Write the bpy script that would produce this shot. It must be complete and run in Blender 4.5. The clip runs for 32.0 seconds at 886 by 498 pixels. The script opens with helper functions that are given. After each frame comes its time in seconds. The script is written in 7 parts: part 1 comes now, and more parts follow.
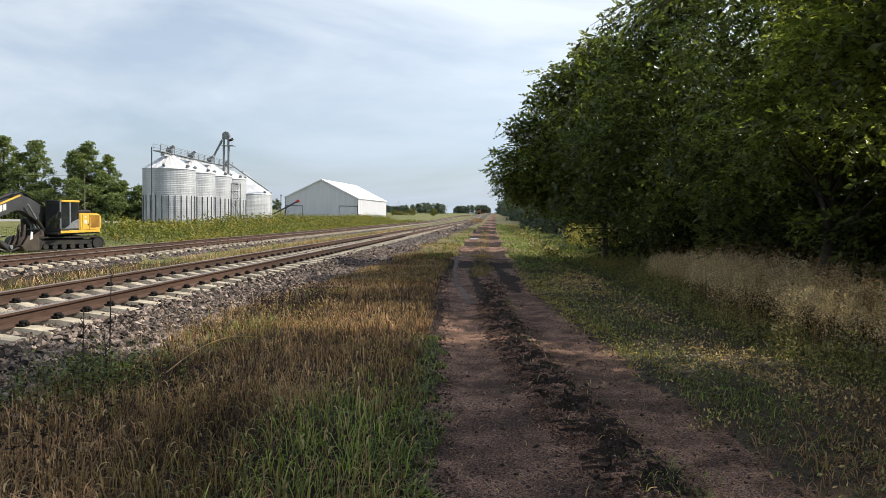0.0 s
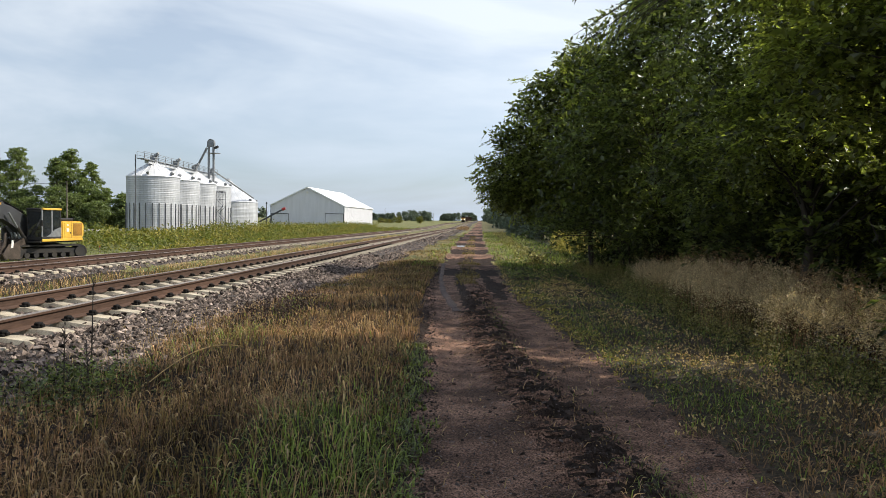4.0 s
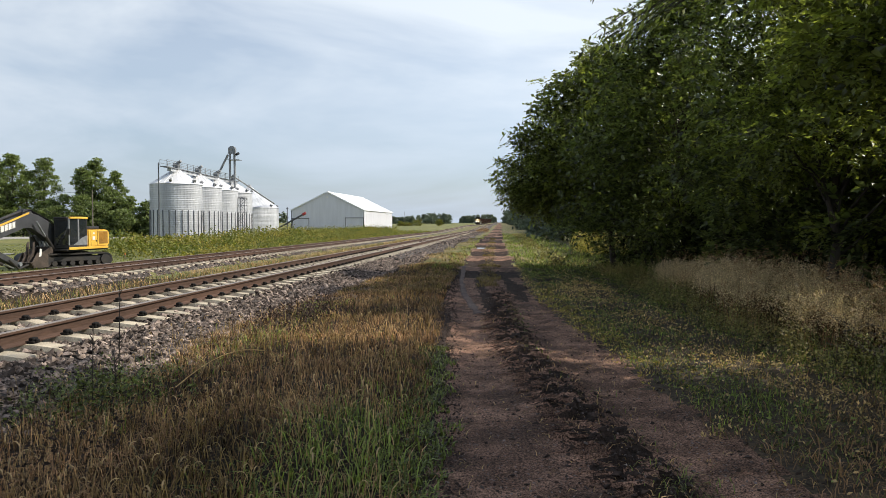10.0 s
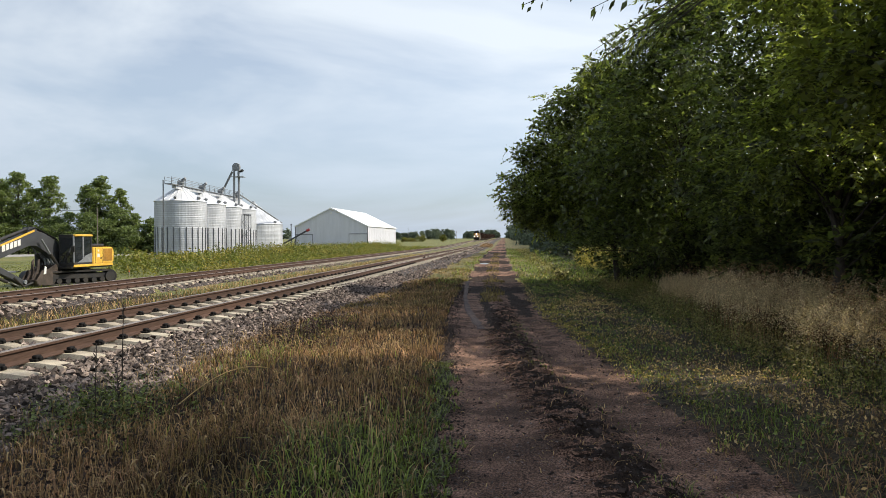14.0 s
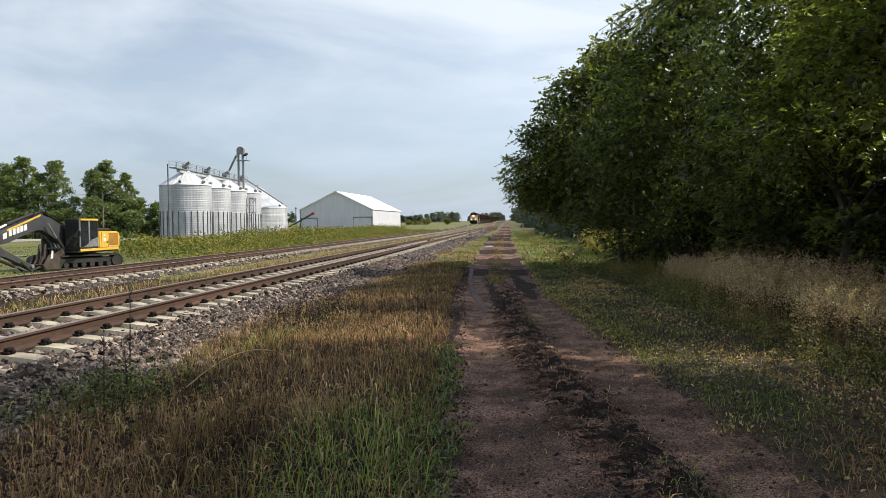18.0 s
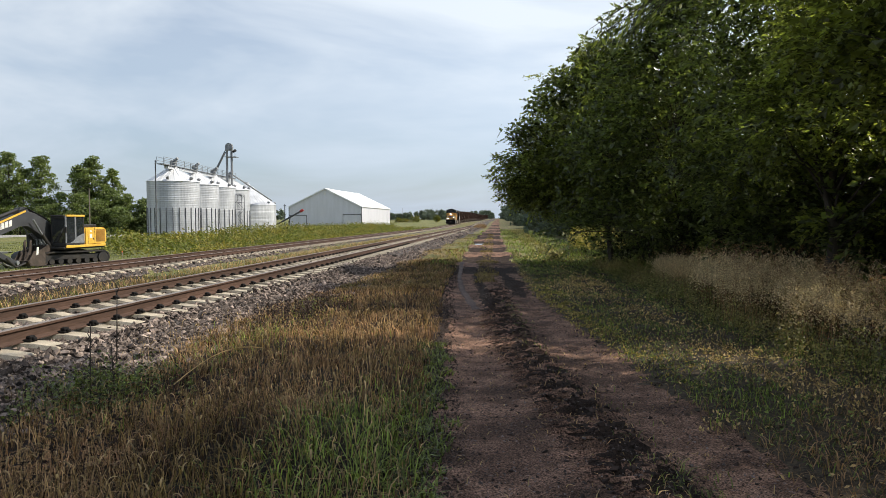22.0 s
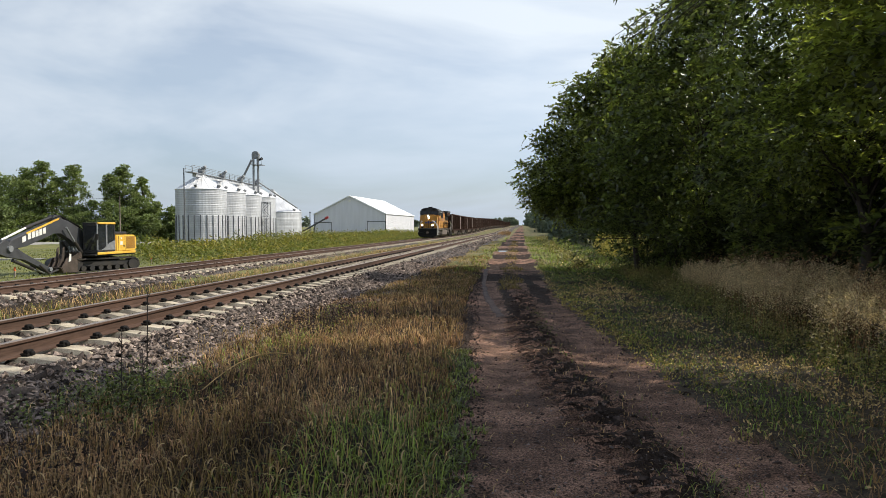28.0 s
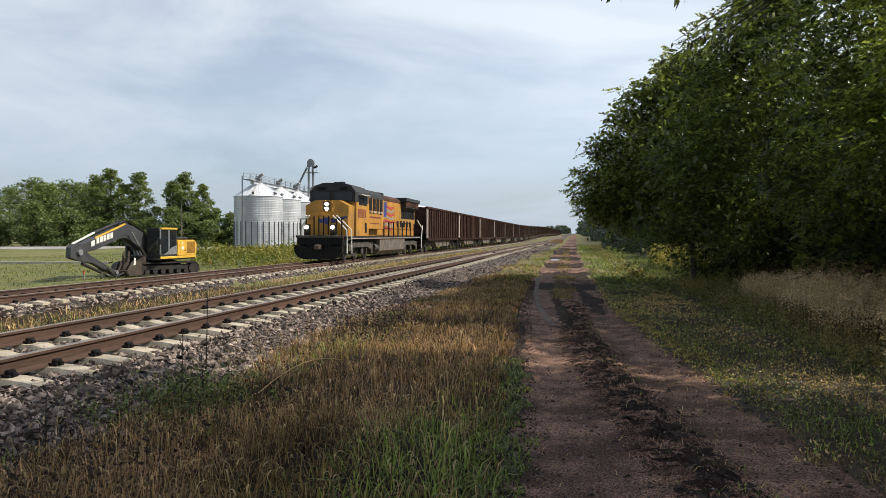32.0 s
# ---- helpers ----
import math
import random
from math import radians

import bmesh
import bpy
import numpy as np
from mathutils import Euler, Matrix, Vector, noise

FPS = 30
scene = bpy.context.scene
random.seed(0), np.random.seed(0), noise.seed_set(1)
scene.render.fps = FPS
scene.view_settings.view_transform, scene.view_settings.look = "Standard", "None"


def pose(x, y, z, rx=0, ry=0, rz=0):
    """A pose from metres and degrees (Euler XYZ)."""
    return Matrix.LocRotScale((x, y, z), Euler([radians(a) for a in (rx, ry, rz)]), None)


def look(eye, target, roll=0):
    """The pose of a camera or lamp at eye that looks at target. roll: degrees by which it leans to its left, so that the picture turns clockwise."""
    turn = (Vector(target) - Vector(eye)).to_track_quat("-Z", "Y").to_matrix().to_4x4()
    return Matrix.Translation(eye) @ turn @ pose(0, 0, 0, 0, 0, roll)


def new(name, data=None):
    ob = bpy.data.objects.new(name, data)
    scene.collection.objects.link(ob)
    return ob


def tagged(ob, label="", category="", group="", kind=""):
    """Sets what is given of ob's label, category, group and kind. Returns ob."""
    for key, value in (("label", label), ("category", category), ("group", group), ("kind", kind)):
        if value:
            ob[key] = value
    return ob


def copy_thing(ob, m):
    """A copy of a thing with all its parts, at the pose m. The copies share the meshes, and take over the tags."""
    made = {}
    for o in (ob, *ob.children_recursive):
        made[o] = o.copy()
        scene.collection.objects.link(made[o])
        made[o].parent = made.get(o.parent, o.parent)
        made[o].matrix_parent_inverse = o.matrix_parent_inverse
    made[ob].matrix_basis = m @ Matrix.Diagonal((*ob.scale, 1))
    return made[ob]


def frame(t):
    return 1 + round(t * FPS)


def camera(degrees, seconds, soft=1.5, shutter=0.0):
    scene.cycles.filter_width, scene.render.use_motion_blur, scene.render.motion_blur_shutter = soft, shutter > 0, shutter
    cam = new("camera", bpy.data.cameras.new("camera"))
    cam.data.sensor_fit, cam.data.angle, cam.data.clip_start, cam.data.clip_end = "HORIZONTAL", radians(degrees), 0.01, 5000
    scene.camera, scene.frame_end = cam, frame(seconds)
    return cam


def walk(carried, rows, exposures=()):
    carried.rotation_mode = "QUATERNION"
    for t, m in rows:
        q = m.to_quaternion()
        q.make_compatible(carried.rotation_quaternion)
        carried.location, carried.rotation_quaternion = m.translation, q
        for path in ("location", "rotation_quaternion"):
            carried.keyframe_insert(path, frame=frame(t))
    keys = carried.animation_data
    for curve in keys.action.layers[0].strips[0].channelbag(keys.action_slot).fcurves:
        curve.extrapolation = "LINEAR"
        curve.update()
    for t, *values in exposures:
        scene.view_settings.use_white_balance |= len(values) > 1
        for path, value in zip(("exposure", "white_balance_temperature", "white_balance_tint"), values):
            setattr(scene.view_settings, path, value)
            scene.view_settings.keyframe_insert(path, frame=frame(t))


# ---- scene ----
cam = camera(68.0, 32.0, soft=0.35)
PATH = [
    (0.0, pose(0.003, 0.000, 1.650, 87.007, -1.137, 4.523)),
    (0.5, pose(-0.002, 0.000, 1.643, 87.200, -1.313, 3.898)),
    (1.0, pose(-0.004, 0.000, 1.657, 86.867, -1.038, 3.621)),
    (1.5, pose(-0.002, 0.000, 1.647, 87.180, -0.888, 3.841)),
    (2.0, pose(-0.010, 0.001, 1.653, 87.206, -0.960, 3.742)),
    (2.5, pose(-0.018, 0.001, 1.654, 86.725, -0.594, 3.918)),
    (3.0, pose(-0.010, 0.001, 1.658, 87.160, -1.042, 3.672)),
    (3.5, pose(0.008, -0.001, 1.650, 87.710, -1.063, 3.275)),
    (5.5, pose(0.012, 0.002, 1.656, 87.571, -0.970, 3.707)),
    (6.0, pose(-0.002, -0.022, 1.673, 88.190, -0.998, 3.723)),
    (6.5, pose(-0.002, -0.002, 1.652, 87.934, -1.235, 3.894)),
    (7.0, pose(0.003, 0.004, 1.650, 87.840, -0.613, 4.137)),
    (7.5, pose(0.003, -0.002, 1.653, 87.993, -0.652, 3.898)),
    (8.0, pose(-0.003, 0.003, 1.653, 88.200, -0.648, 4.206)),
    (8.5, pose(-0.004, 0.007, 1.660, 87.658, -0.479, 4.319)),
    (9.0, pose(-0.004, 0.002, 1.657, 87.516, -0.416, 4.596)),
    (9.5, pose(0.007, -0.004, 1.655, 87.602, -0.061, 4.683)),
    (10.0, pose(0.003, -0.004, 1.653, 87.886, -0.145, 5.044)),
    (10.5, pose(-0.003, 0.001, 1.654, 88.123, -0.542, 4.447)),
    (11.0, pose(-0.000, -0.003, 1.654, 88.791, -0.446, 4.590)),
    (11.5, pose(0.011, 0.000, 1.653, 89.062, -0.209, 4.525)),
    (12.0, pose(0.004, 0.002, 1.656, 89.075, -0.052, 5.055)),
    (12.5, pose(0.008, -0.004, 1.655, 88.824, 0.280, 5.016)),
    (13.0, pose(0.010, 0.005, 1.656, 88.932, 0.341, 5.159)),
    (13.5, pose(0.008, -0.013, 1.660, 89.400, 0.291, 5.238)),
    (14.0, pose(0.012, -0.005, 1.655, 89.239, 0.153, 5.358)),
    (14.5, pose(0.000, -0.004, 1.652, 89.141, -0.367, 5.255)),
    (16.5, pose(0.012, -0.006, 1.662, 88.835, -0.089, 5.529)),
    (17.0, pose(0.008, -0.003, 1.644, 88.511, -0.267, 5.238)),
    (17.5, pose(-0.005, 0.002, 1.646, 88.631, -0.826, 4.817)),
    (18.0, pose(0.009, 0.001, 1.654, 87.752, 0.391, 5.772)),
    (18.5, pose(-0.002, 0.005, 1.650, 88.169, 0.039, 5.812)),
    (19.0, pose(-0.002, 0.004, 1.648, 87.868, -0.168, 5.654)),
    (19.5, pose(0.003, 0.000, 1.648, 87.676, -0.398, 5.340)),
    (20.0, pose(0.010, 0.003, 1.668, 87.962, -0.139, 5.051)),
    (20.5, pose(0.011, 0.001, 1.653, 88.579, -0.519, 4.776)),
    (21.0, pose(0.011, -0.008, 1.653, 88.520, -0.147, 4.877)),
    (21.5, pose(0.010, 0.002, 1.655, 87.946, 0.178, 5.029)),
    (22.0, pose(0.006, 0.001, 1.652, 87.556, 0.131, 4.850)),
    (22.5, pose(0.015, 0.004, 1.654, 87.631, 0.340, 4.596)),
    (23.0, pose(0.012, -0.005, 1.658, 87.977, 0.252, 5.603)),
    (23.5, pose(0.010, 0.003, 1.654, 87.763, 0.020, 5.606)),
    (24.0, pose(-0.001, -0.004, 1.648, 88.306, 0.085, 5.335)),
    (24.5, pose(-0.003, 0.002, 1.659, 87.597, 0.346, 5.799)),
    (26.5, pose(0.005, 0.009, 1.648, 87.868, 0.438, 5.833)),
    (27.0, pose(0.002, 0.002, 1.646, 87.551, 0.516, 6.296)),
    (27.5, pose(-0.003, 0.003, 1.657, 88.006, 0.247, 6.390)),
    (28.0, pose(-0.008, -0.005, 1.652, 88.168, 0.195, 6.932)),
    (28.5, pose(-0.003, 0.005, 1.654, 88.418, 0.292, 7.352)),
    (29.0, pose(0.007, 0.000, 1.653, 88.851, -0.008, 7.697)),
    (29.5, pose(-0.011, -0.007, 1.652, 88.786, -0.171, 7.825)),
    (30.0, pose(-0.015, -0.007, 1.656, 88.301, -0.006, 9.450)),
    (30.5, pose(-0.021, 0.005, 1.653, 88.343, -0.015, 9.968)),
    (31.0, pose(-0.013, 0.000, 1.661, 88.630, 0.609, 11.012)),
    (31.5, pose(-0.008, -0.008, 1.659, 88.951, 0.081, 10.902)),
    (32.0, pose(-0.029, 0.005, 1.660, 88.820, -0.254, 11.394)),
]
walk(cam, PATH, ((0.0, 0.2), (7.0, 0.15), (16.0, 0.13), (24.0, 0.12), (32.0, 0.08)))

# ---- light ----
SUN_EL, SUN_AZ = 43.0, 14.0      # elevation; turn from +x towards +y
sun = new("sun", bpy.data.lights.new("sun", "SUN"))
sun.data.energy, sun.data.angle, sun.data.color = 5.0, radians(0.6), (1.0, 0.92, 0.79)
_e, _a = radians(SUN_EL), radians(SUN_AZ)
SUN_DIR = Vector((math.cos(_e) * math.cos(_a), math.cos(_e) * math.sin(_a), math.sin(_e)))
sun.matrix_world = look((30, 10, 60), Vector((30, 10, 60)) - SUN_DIR)

world = bpy.data.worlds.new("sky")
scene.world = world
world.use_nodes = True
wt = world.node_tree
wt.nodes.clear()


def wn(kind, **kw):
    n = wt.nodes.new(kind)
    for k, v in kw.items():
        n.inputs[k.replace("_", " ")].default_value = v
    return n


sky = wt.nodes.new("ShaderNodeTexSky")
sky.sky_type, sky.sun_disc = "NISHITA", False
sky.sun_elevation, sky.sun_rotation = radians(SUN_EL), radians(90 - SUN_AZ)
sky.air_density, sky.dust_density, sky.ozone_density = 1.0, 1.6, 1.6
co = wt.nodes.new("ShaderNodeTexCoord")
mp = wt.nodes.new("ShaderNodeMapping")
mp.inputs["Rotation"].default_value = (radians(8), radians(-28), radians(35))
mp.inputs["Scale"].default_value = (1.2, 4.2, 6.0)
wt.links.new(co.outputs["Generated"], mp.inputs["Vector"])
c1 = wn("ShaderNodeTexNoise", Scale=1.15, Detail=5.0, Roughness=0.55, Distortion=0.5)
wt.links.new(mp.outputs["Vector"], c1.inputs["Vector"])
ramp = wt.nodes.new("ShaderNodeValToRGB")
ramp.color_ramp.elements[0].position, ramp.color_ramp.elements[1].position = 0.36, 0.66
ramp.color_ramp.elements[0].color, ramp.color_ramp.elements[1].color = (0.4, 0.4, 0.4, 1), (0.97, 0.97, 0.97, 1)
wt.links.new(c1.outputs["Fac"], ramp.inputs["Fac"])
veil = wt.nodes.new("ShaderNodeMixRGB")
veil.inputs["Color2"].default_value = (5.75, 6.3, 6.9, 1)
sep = wt.nodes.new("ShaderNodeSeparateXYZ")
wt.links.new(co.outputs["Generated"], sep.inputs["Vector"])
high = wt.nodes.new("ShaderNodeMapRange")
for key, value in (("From Min", 0.38), ("From Max", 0.8), ("To Min", 1.0), ("To Max", 0.5)):
    high.inputs[key].default_value = value
wt.links.new(sep.outputs["Z"], high.inputs["Value"])
thin = wt.nodes.new("ShaderNodeMath")
thin.operation = "MULTIPLY"
wt.links.new(ramp.outputs["Color"], thin.inputs[0])
wt.links.new(high.outputs["Result"], thin.inputs[1])
wt.links.new(thin.outputs["Value"], veil.inputs["Fac"])
wt.links.new(sky.outputs["Color"], veil.inputs["Color1"])
bg = wn("ShaderNodeBackground", Strength=0.14)
# the haze is brighter on the sun's side
side = wt.nodes.new("ShaderNodeMapRange")
for key, value in (("From Min", -0.75), ("From Max", 0.0), ("To Min", 0.85), ("To Max", 1.0)):
    side.inputs[key].default_value = value
wt.links.new(sep.outputs["X"], side.inputs["Value"])
glow = wt.nodes.new("ShaderNodeMixRGB")
glow.blend_type = "MULTIPLY"
glow.inputs["Fac"].default_value = 1.0
wt.links.new(veil.outputs["Color"], glow.inputs["Color1"])
wt.links.new(side.outputs["Result"], glow.inputs["Color2"])
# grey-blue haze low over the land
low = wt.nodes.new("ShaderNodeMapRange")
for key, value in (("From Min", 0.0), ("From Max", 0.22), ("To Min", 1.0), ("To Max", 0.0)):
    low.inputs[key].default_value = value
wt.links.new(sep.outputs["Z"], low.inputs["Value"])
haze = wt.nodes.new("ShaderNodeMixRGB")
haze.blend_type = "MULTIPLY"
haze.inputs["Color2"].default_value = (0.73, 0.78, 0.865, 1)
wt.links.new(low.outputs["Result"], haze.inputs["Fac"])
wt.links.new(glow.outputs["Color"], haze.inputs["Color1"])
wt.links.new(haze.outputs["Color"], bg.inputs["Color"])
wo = wt.nodes.new("ShaderNodeOutputWorld")
wt.links.new(bg.outputs["Background"], wo.inputs["Surface"])


# ---- materials ----
def mat(name, a, b=None, rough=0.8, metal=0.0, scale=8.0, fine=60.0, bump=0.15, obj=0.0, island=0.0, spec=0.5, emit=None,
        stretch=(1, 1, 1), trans=0.0, bumpd=0.01, c=None, cscale=0.6, speck=0.0, sscale=150.0, grain_to=(0.72, 1.18)):
    """A surface of two colours in two grains; c: a third colour in wide stains; speck: fine dark and pale grit; obj, island: change of value from piece to piece."""
    m = bpy.data.materials.new(name)
    m.use_nodes = True
    t = m.node_tree
    p = t.nodes["Principled BSDF"]
    b = b or tuple(v * 0.7 for v in a)
    tc = t.nodes.new("ShaderNodeTexCoord")
    mapn = t.nodes.new("ShaderNodeMapping")
    mapn.inputs["Scale"].default_value = stretch
    t.links.new(tc.outputs["Object"], mapn.inputs["Vector"])

    def tex(s, detail=4.0):
        n = t.nodes.new("ShaderNodeTexNoise")
        n.inputs["Scale"].default_value, n.inputs["Detail"].default_value = s, detail
        t.links.new(mapn.outputs["Vector"], n.inputs["Vector"])
        return n

    def mix(kind, fac, x, y):
        n = t.nodes.new("ShaderNodeMixRGB")
        n.blend_type = kind
        for sock, v in (("Fac", fac), ("Color1", x), ("Color2", y)):
            if isinstance(v, bpy.types.NodeSocket):
                t.links.new(v, n.inputs[sock])
            else:
                n.inputs[sock].default_value = v
        return n.outputs["Color"]

    def ramped(sock, lo, hi):
        n = t.nodes.new("ShaderNodeMapRange")
        n.inputs["From Min"].default_value, n.inputs["From Max"].default_value = lo, hi
        t.links.new(sock, n.inputs["Value"])
        return n.outputs["Result"]

    n1, n2 = tex(scale), tex(fine, 3.0)
    col = mix("MIX", ramped(n1.outputs["Fac"], 0.35, 0.65), (*a, 1), (*b, 1))
    if c:
        col = mix("MIX", ramped(tex(cscale).outputs["Fac"], 0.48, 0.62), col, (*c, 1))
    grain = ramped(n2.outputs["Fac"], 0.3, 0.7)
    gm = t.nodes.new("ShaderNodeMapRange")
    gm.inputs["To Min"].default_value, gm.inputs["To Max"].default_value = grain_to
    t.links.new(grain, gm.inputs["Value"])
    col = mix("MULTIPLY", 1.0, col, gm.outputs["Result"])
    if speck:
        sp = t.nodes.new("ShaderNodeMapRange")
        sp.inputs["From Min"].default_value, sp.inputs["From Max"].default_value = 0.36, 0.66
        sp.inputs["To Min"].default_value, sp.inputs["To Max"].default_value = 1 - speck, 1 + speck
        t.links.new(tex(sscale, 2.0).outputs["Fac"], sp.inputs["Value"])
        col = mix("MULTIPLY", 1.0, col, sp.outputs["Result"])
    if obj or island:
        if obj:
            rnd = t.nodes.new("ShaderNodeObjectInfo").outputs["Random"]
        else:
            rnd = t.nodes.new("ShaderNodeNewGeometry").outputs["Random Per Island"]
        v = t.nodes.new("ShaderNodeMapRange")
        v.inputs["To Min"].default_value, v.inputs["To Max"].default_value = 1 - (obj or island), 1 + (obj or island)
        t.links.new(rnd, v.inputs["Value"])
        col = mix("MULTIPLY", 1.0, col, v.outputs["Result"])
    t.links.new(col, p.inputs["Base Color"])
    p.inputs["Roughness"].default_value, p.inputs["Metallic"].default_value = rough, metal
    p.inputs["Specular IOR Level"].default_value = spec
    if bump:
        bn = t.nodes.new("ShaderNodeBump")
        bn.inputs["Strength"].default_value, bn.inputs["Distance"].default_value = bump, bumpd
        t.links.new(n2.outputs["Fac"], bn.inputs["Height"])
        t.links.new(bn.outputs["Normal"], p.inputs["Normal"])
    if trans:
        tr = t.nodes.new("ShaderNodeBsdfTranslucent")
        t.links.new(mix("MULTIPLY", 1.0, col, (1.5, 1.6, 0.72, 1)), tr.inputs["Color"])
        ms = t.nodes.new("ShaderNodeMixShader")
        ms.inputs["Fac"].default_value = trans
        t.links.new(p.outputs["BSDF"], ms.inputs[1])
        t.links.new(tr.outputs["BSDF"], ms.inputs[2])
        t.links.new(ms.outputs["Shader"], t.nodes["Material Output"].inputs["Surface"])
    if emit:
        p.inputs["Emission Color"].default_value = (*emit[:3], 1)
        p.inputs["Emission Strength"].default_value = emit[3]
    return m


M_ground = mat("meadow soil", (0.036, 0.025, 0.016), (0.016, 0.0115, 0.0075), 0.95, scale=0.9, fine=14, bump=0.6, bumpd=0.04, c=(0.034, 0.025, 0.016), cscale=0.12, speck=0.5, sscale=60, spec=0.2)
M_road = mat("packed dirt", (0.288, 0.17, 0.119), (0.121, 0.07, 0.048), 0.95, scale=3.6, fine=38, bump=1.0, bumpd=0.02, c=(0.09, 0.054, 0.039), cscale=1.3, speck=0.8, sscale=85, spec=0.2, stretch=(0.9, 1.1, 1), grain_to=(0.65, 1.3))
M_rut = mat("pressed pale dirt", (0.15, 0.108, 0.092), (0.1, 0.072, 0.062), 0.9, scale=2.5, fine=40, bump=0.5, bumpd=0.012, speck=0.4, sscale=110, spec=0.25)
M_ballast = mat("ballast bed", (0.1, 0.081, 0.07), (0.03, 0.024, 0.021), 0.9, scale=14, fine=32, bump=1.0, bumpd=0.05, speck=0.7, sscale=22)
M_stone = mat("ballast stone", (0.262, 0.21, 0.178), (0.08, 0.063, 0.055), 0.9, scale=9, fine=40, bump=0.4, island=0.92, spec=0.15)
M_tie = mat("concrete tie", (0.48, 0.42, 0.32), (0.31, 0.265, 0.2), 0.85, scale=5, fine=70, bump=0.3, obj=0.15)
M_rail = mat("rusty rail", (0.098, 0.058, 0.042), (0.056, 0.035, 0.026), 0.8, 0.0, scale=3, fine=50, bump=0.3, stretch=(1, 0.1, 1), spec=0.25)
M_railtop = mat("worn rail head", (0.3, 0.25, 0.21), (0.2, 0.15, 0.12), 0.42, 0.6, scale=2, fine=30, bump=0.05, stretch=(1, 0.05, 1))
M_black = mat("black steel", (0.007, 0.007, 0.0075), (0.013, 0.0115, 0.01), 0.7, 0.0, scale=4, fine=40, bump=0.1, spec=0.15)
M_yellow = mat("yellow paint", (0.46, 0.225, 0.034), (0.37, 0.175, 0.028), 0.55, scale=1.2, fine=25, bump=0.03, c=(0.31, 0.165, 0.045), cscale=0.6, spec=0.3)
M_lgrey = mat("roof grey paint", (0.03, 0.031, 0.033), (0.02, 0.021, 0.021), 0.65, scale=1.5, fine=30, bump=0.05, spec=0.3)
M_roofrust = mat("sooty rust roof", (0.095, 0.045, 0.028), (0.05, 0.028, 0.02), 0.8, scale=1.2, fine=25, bump=0.1, spec=0.15)
M_truck = mat("dusty truck grey", (0.1, 0.09, 0.08), (0.05, 0.044, 0.038), 0.8, scale=3, fine=30, bump=0.2, spec=0.2)
M_glass = mat("dark cab glass", (0.01, 0.013, 0.016), (0.016, 0.02, 0.024), 0.08, 0.0, scale=1, fine=5, bump=0, spec=0.35)
M_white = mat("white paint", (0.75, 0.74, 0.7), (0.62, 0.6, 0.56), 0.6, scale=3, fine=40, bump=0.05)
M_red = mat("red paint", (0.42, 0.03, 0.025), (0.34, 0.03, 0.025), 0.5, scale=3, fine=40, bump=0.05)
M_orange = mat("orange marking paint", (0.75, 0.16, 0.03), (0.65, 0.13, 0.03), 0.6, scale=6, fine=40, bump=0.05)
M_rust = mat("dark red lettering", (0.2, 0.04, 0.02), (0.16, 0.035, 0.02), 0.5, scale=3, fine=40, bump=0.03)
M_blue = mat("blue paint", (0.03, 0.045, 0.2), (0.025, 0.035, 0.15), 0.5, scale=3, fine=40, bump=0.05)
M_lamp = mat("lit lamp", (1, 0.95, 0.8), (1, 0.95, 0.8), 0.3, bump=0, emit=(1.0, 0.86, 0.62, 60.0))
M_wagon = mat("brown wagon steel", (0.036, 0.017, 0.013), (0.02, 0.01, 0.0085), 0.9, scale=1.4, fine=22, bump=0.15, obj=0.3, c=(0.05, 0.026, 0.02), cscale=0.7, spec=0.08)
# Lighter brown puts the sunlit edges of the ribs into their colour.
M_wrib = mat("sunlit-tan wagon rib", (0.1, 0.062, 0.045), (0.06, 0.036, 0.027), 0.9, scale=1.4, fine=22, bump=0.1, obj=0.4, spec=0.08)
M_wend = mat("pale wagon end", (0.34, 0.29, 0.25), (0.24, 0.19, 0.16), 0.75, scale=2, fine=25, bump=0.1, obj=0.25)
M_chute = mat("grey hopper steel", (0.2, 0.17, 0.15), (0.12, 0.1, 0.085), 0.8, scale=2, fine=25, bump=0.1, obj=0.2, spec=0.2)
M_coal = mat("coal", (0.012, 0.012, 0.013), (0.02, 0.02, 0.02), 0.6, scale=4, fine=12, bump=1.0, bumpd=0.1)
M_galv = mat("galvanised steel", (0.58, 0.595, 0.62), (0.45, 0.465, 0.49), 0.5, 0.25, scale=0.9, fine=9, bump=0.05, stretch=(1, 1, 0.35), obj=0.1, c=(0.4, 0.415, 0.44), cscale=0.6, grain_to=(0.92, 1.06))
M_galvroof = mat("galvanised roof", (0.8, 0.81, 0.82), (0.7, 0.71, 0.72), 0.5, 0.3, scale=0.7, fine=9, bump=0.05, grain_to=(0.92, 1.06))
M_steel = mat("dull steelwork", (0.26, 0.27, 0.28), (0.18, 0.19, 0.2), 0.6, 0.4, scale=3, fine=30, bump=0.1)
M_stiff = mat("dark stiffener", (0.1, 0.105, 0.115), (0.075, 0.08, 0.09), 0.6, 0.3, scale=3, fine=30, bump=0.1)
M_shedw = mat("white shed cladding", (0.65, 0.655, 0.7), (0.59, 0.595, 0.635), 0.6, scale=0.5, fine=6, bump=0.05, stretch=(2, 2, 0.3), grain_to=(0.92, 1.06))
M_shedr = mat("white shed roof", (0.85, 0.86, 0.87), (0.78, 0.79, 0.8), 0.5, scale=0.5, fine=6, bump=0.05, grain_to=(0.92, 1.06))
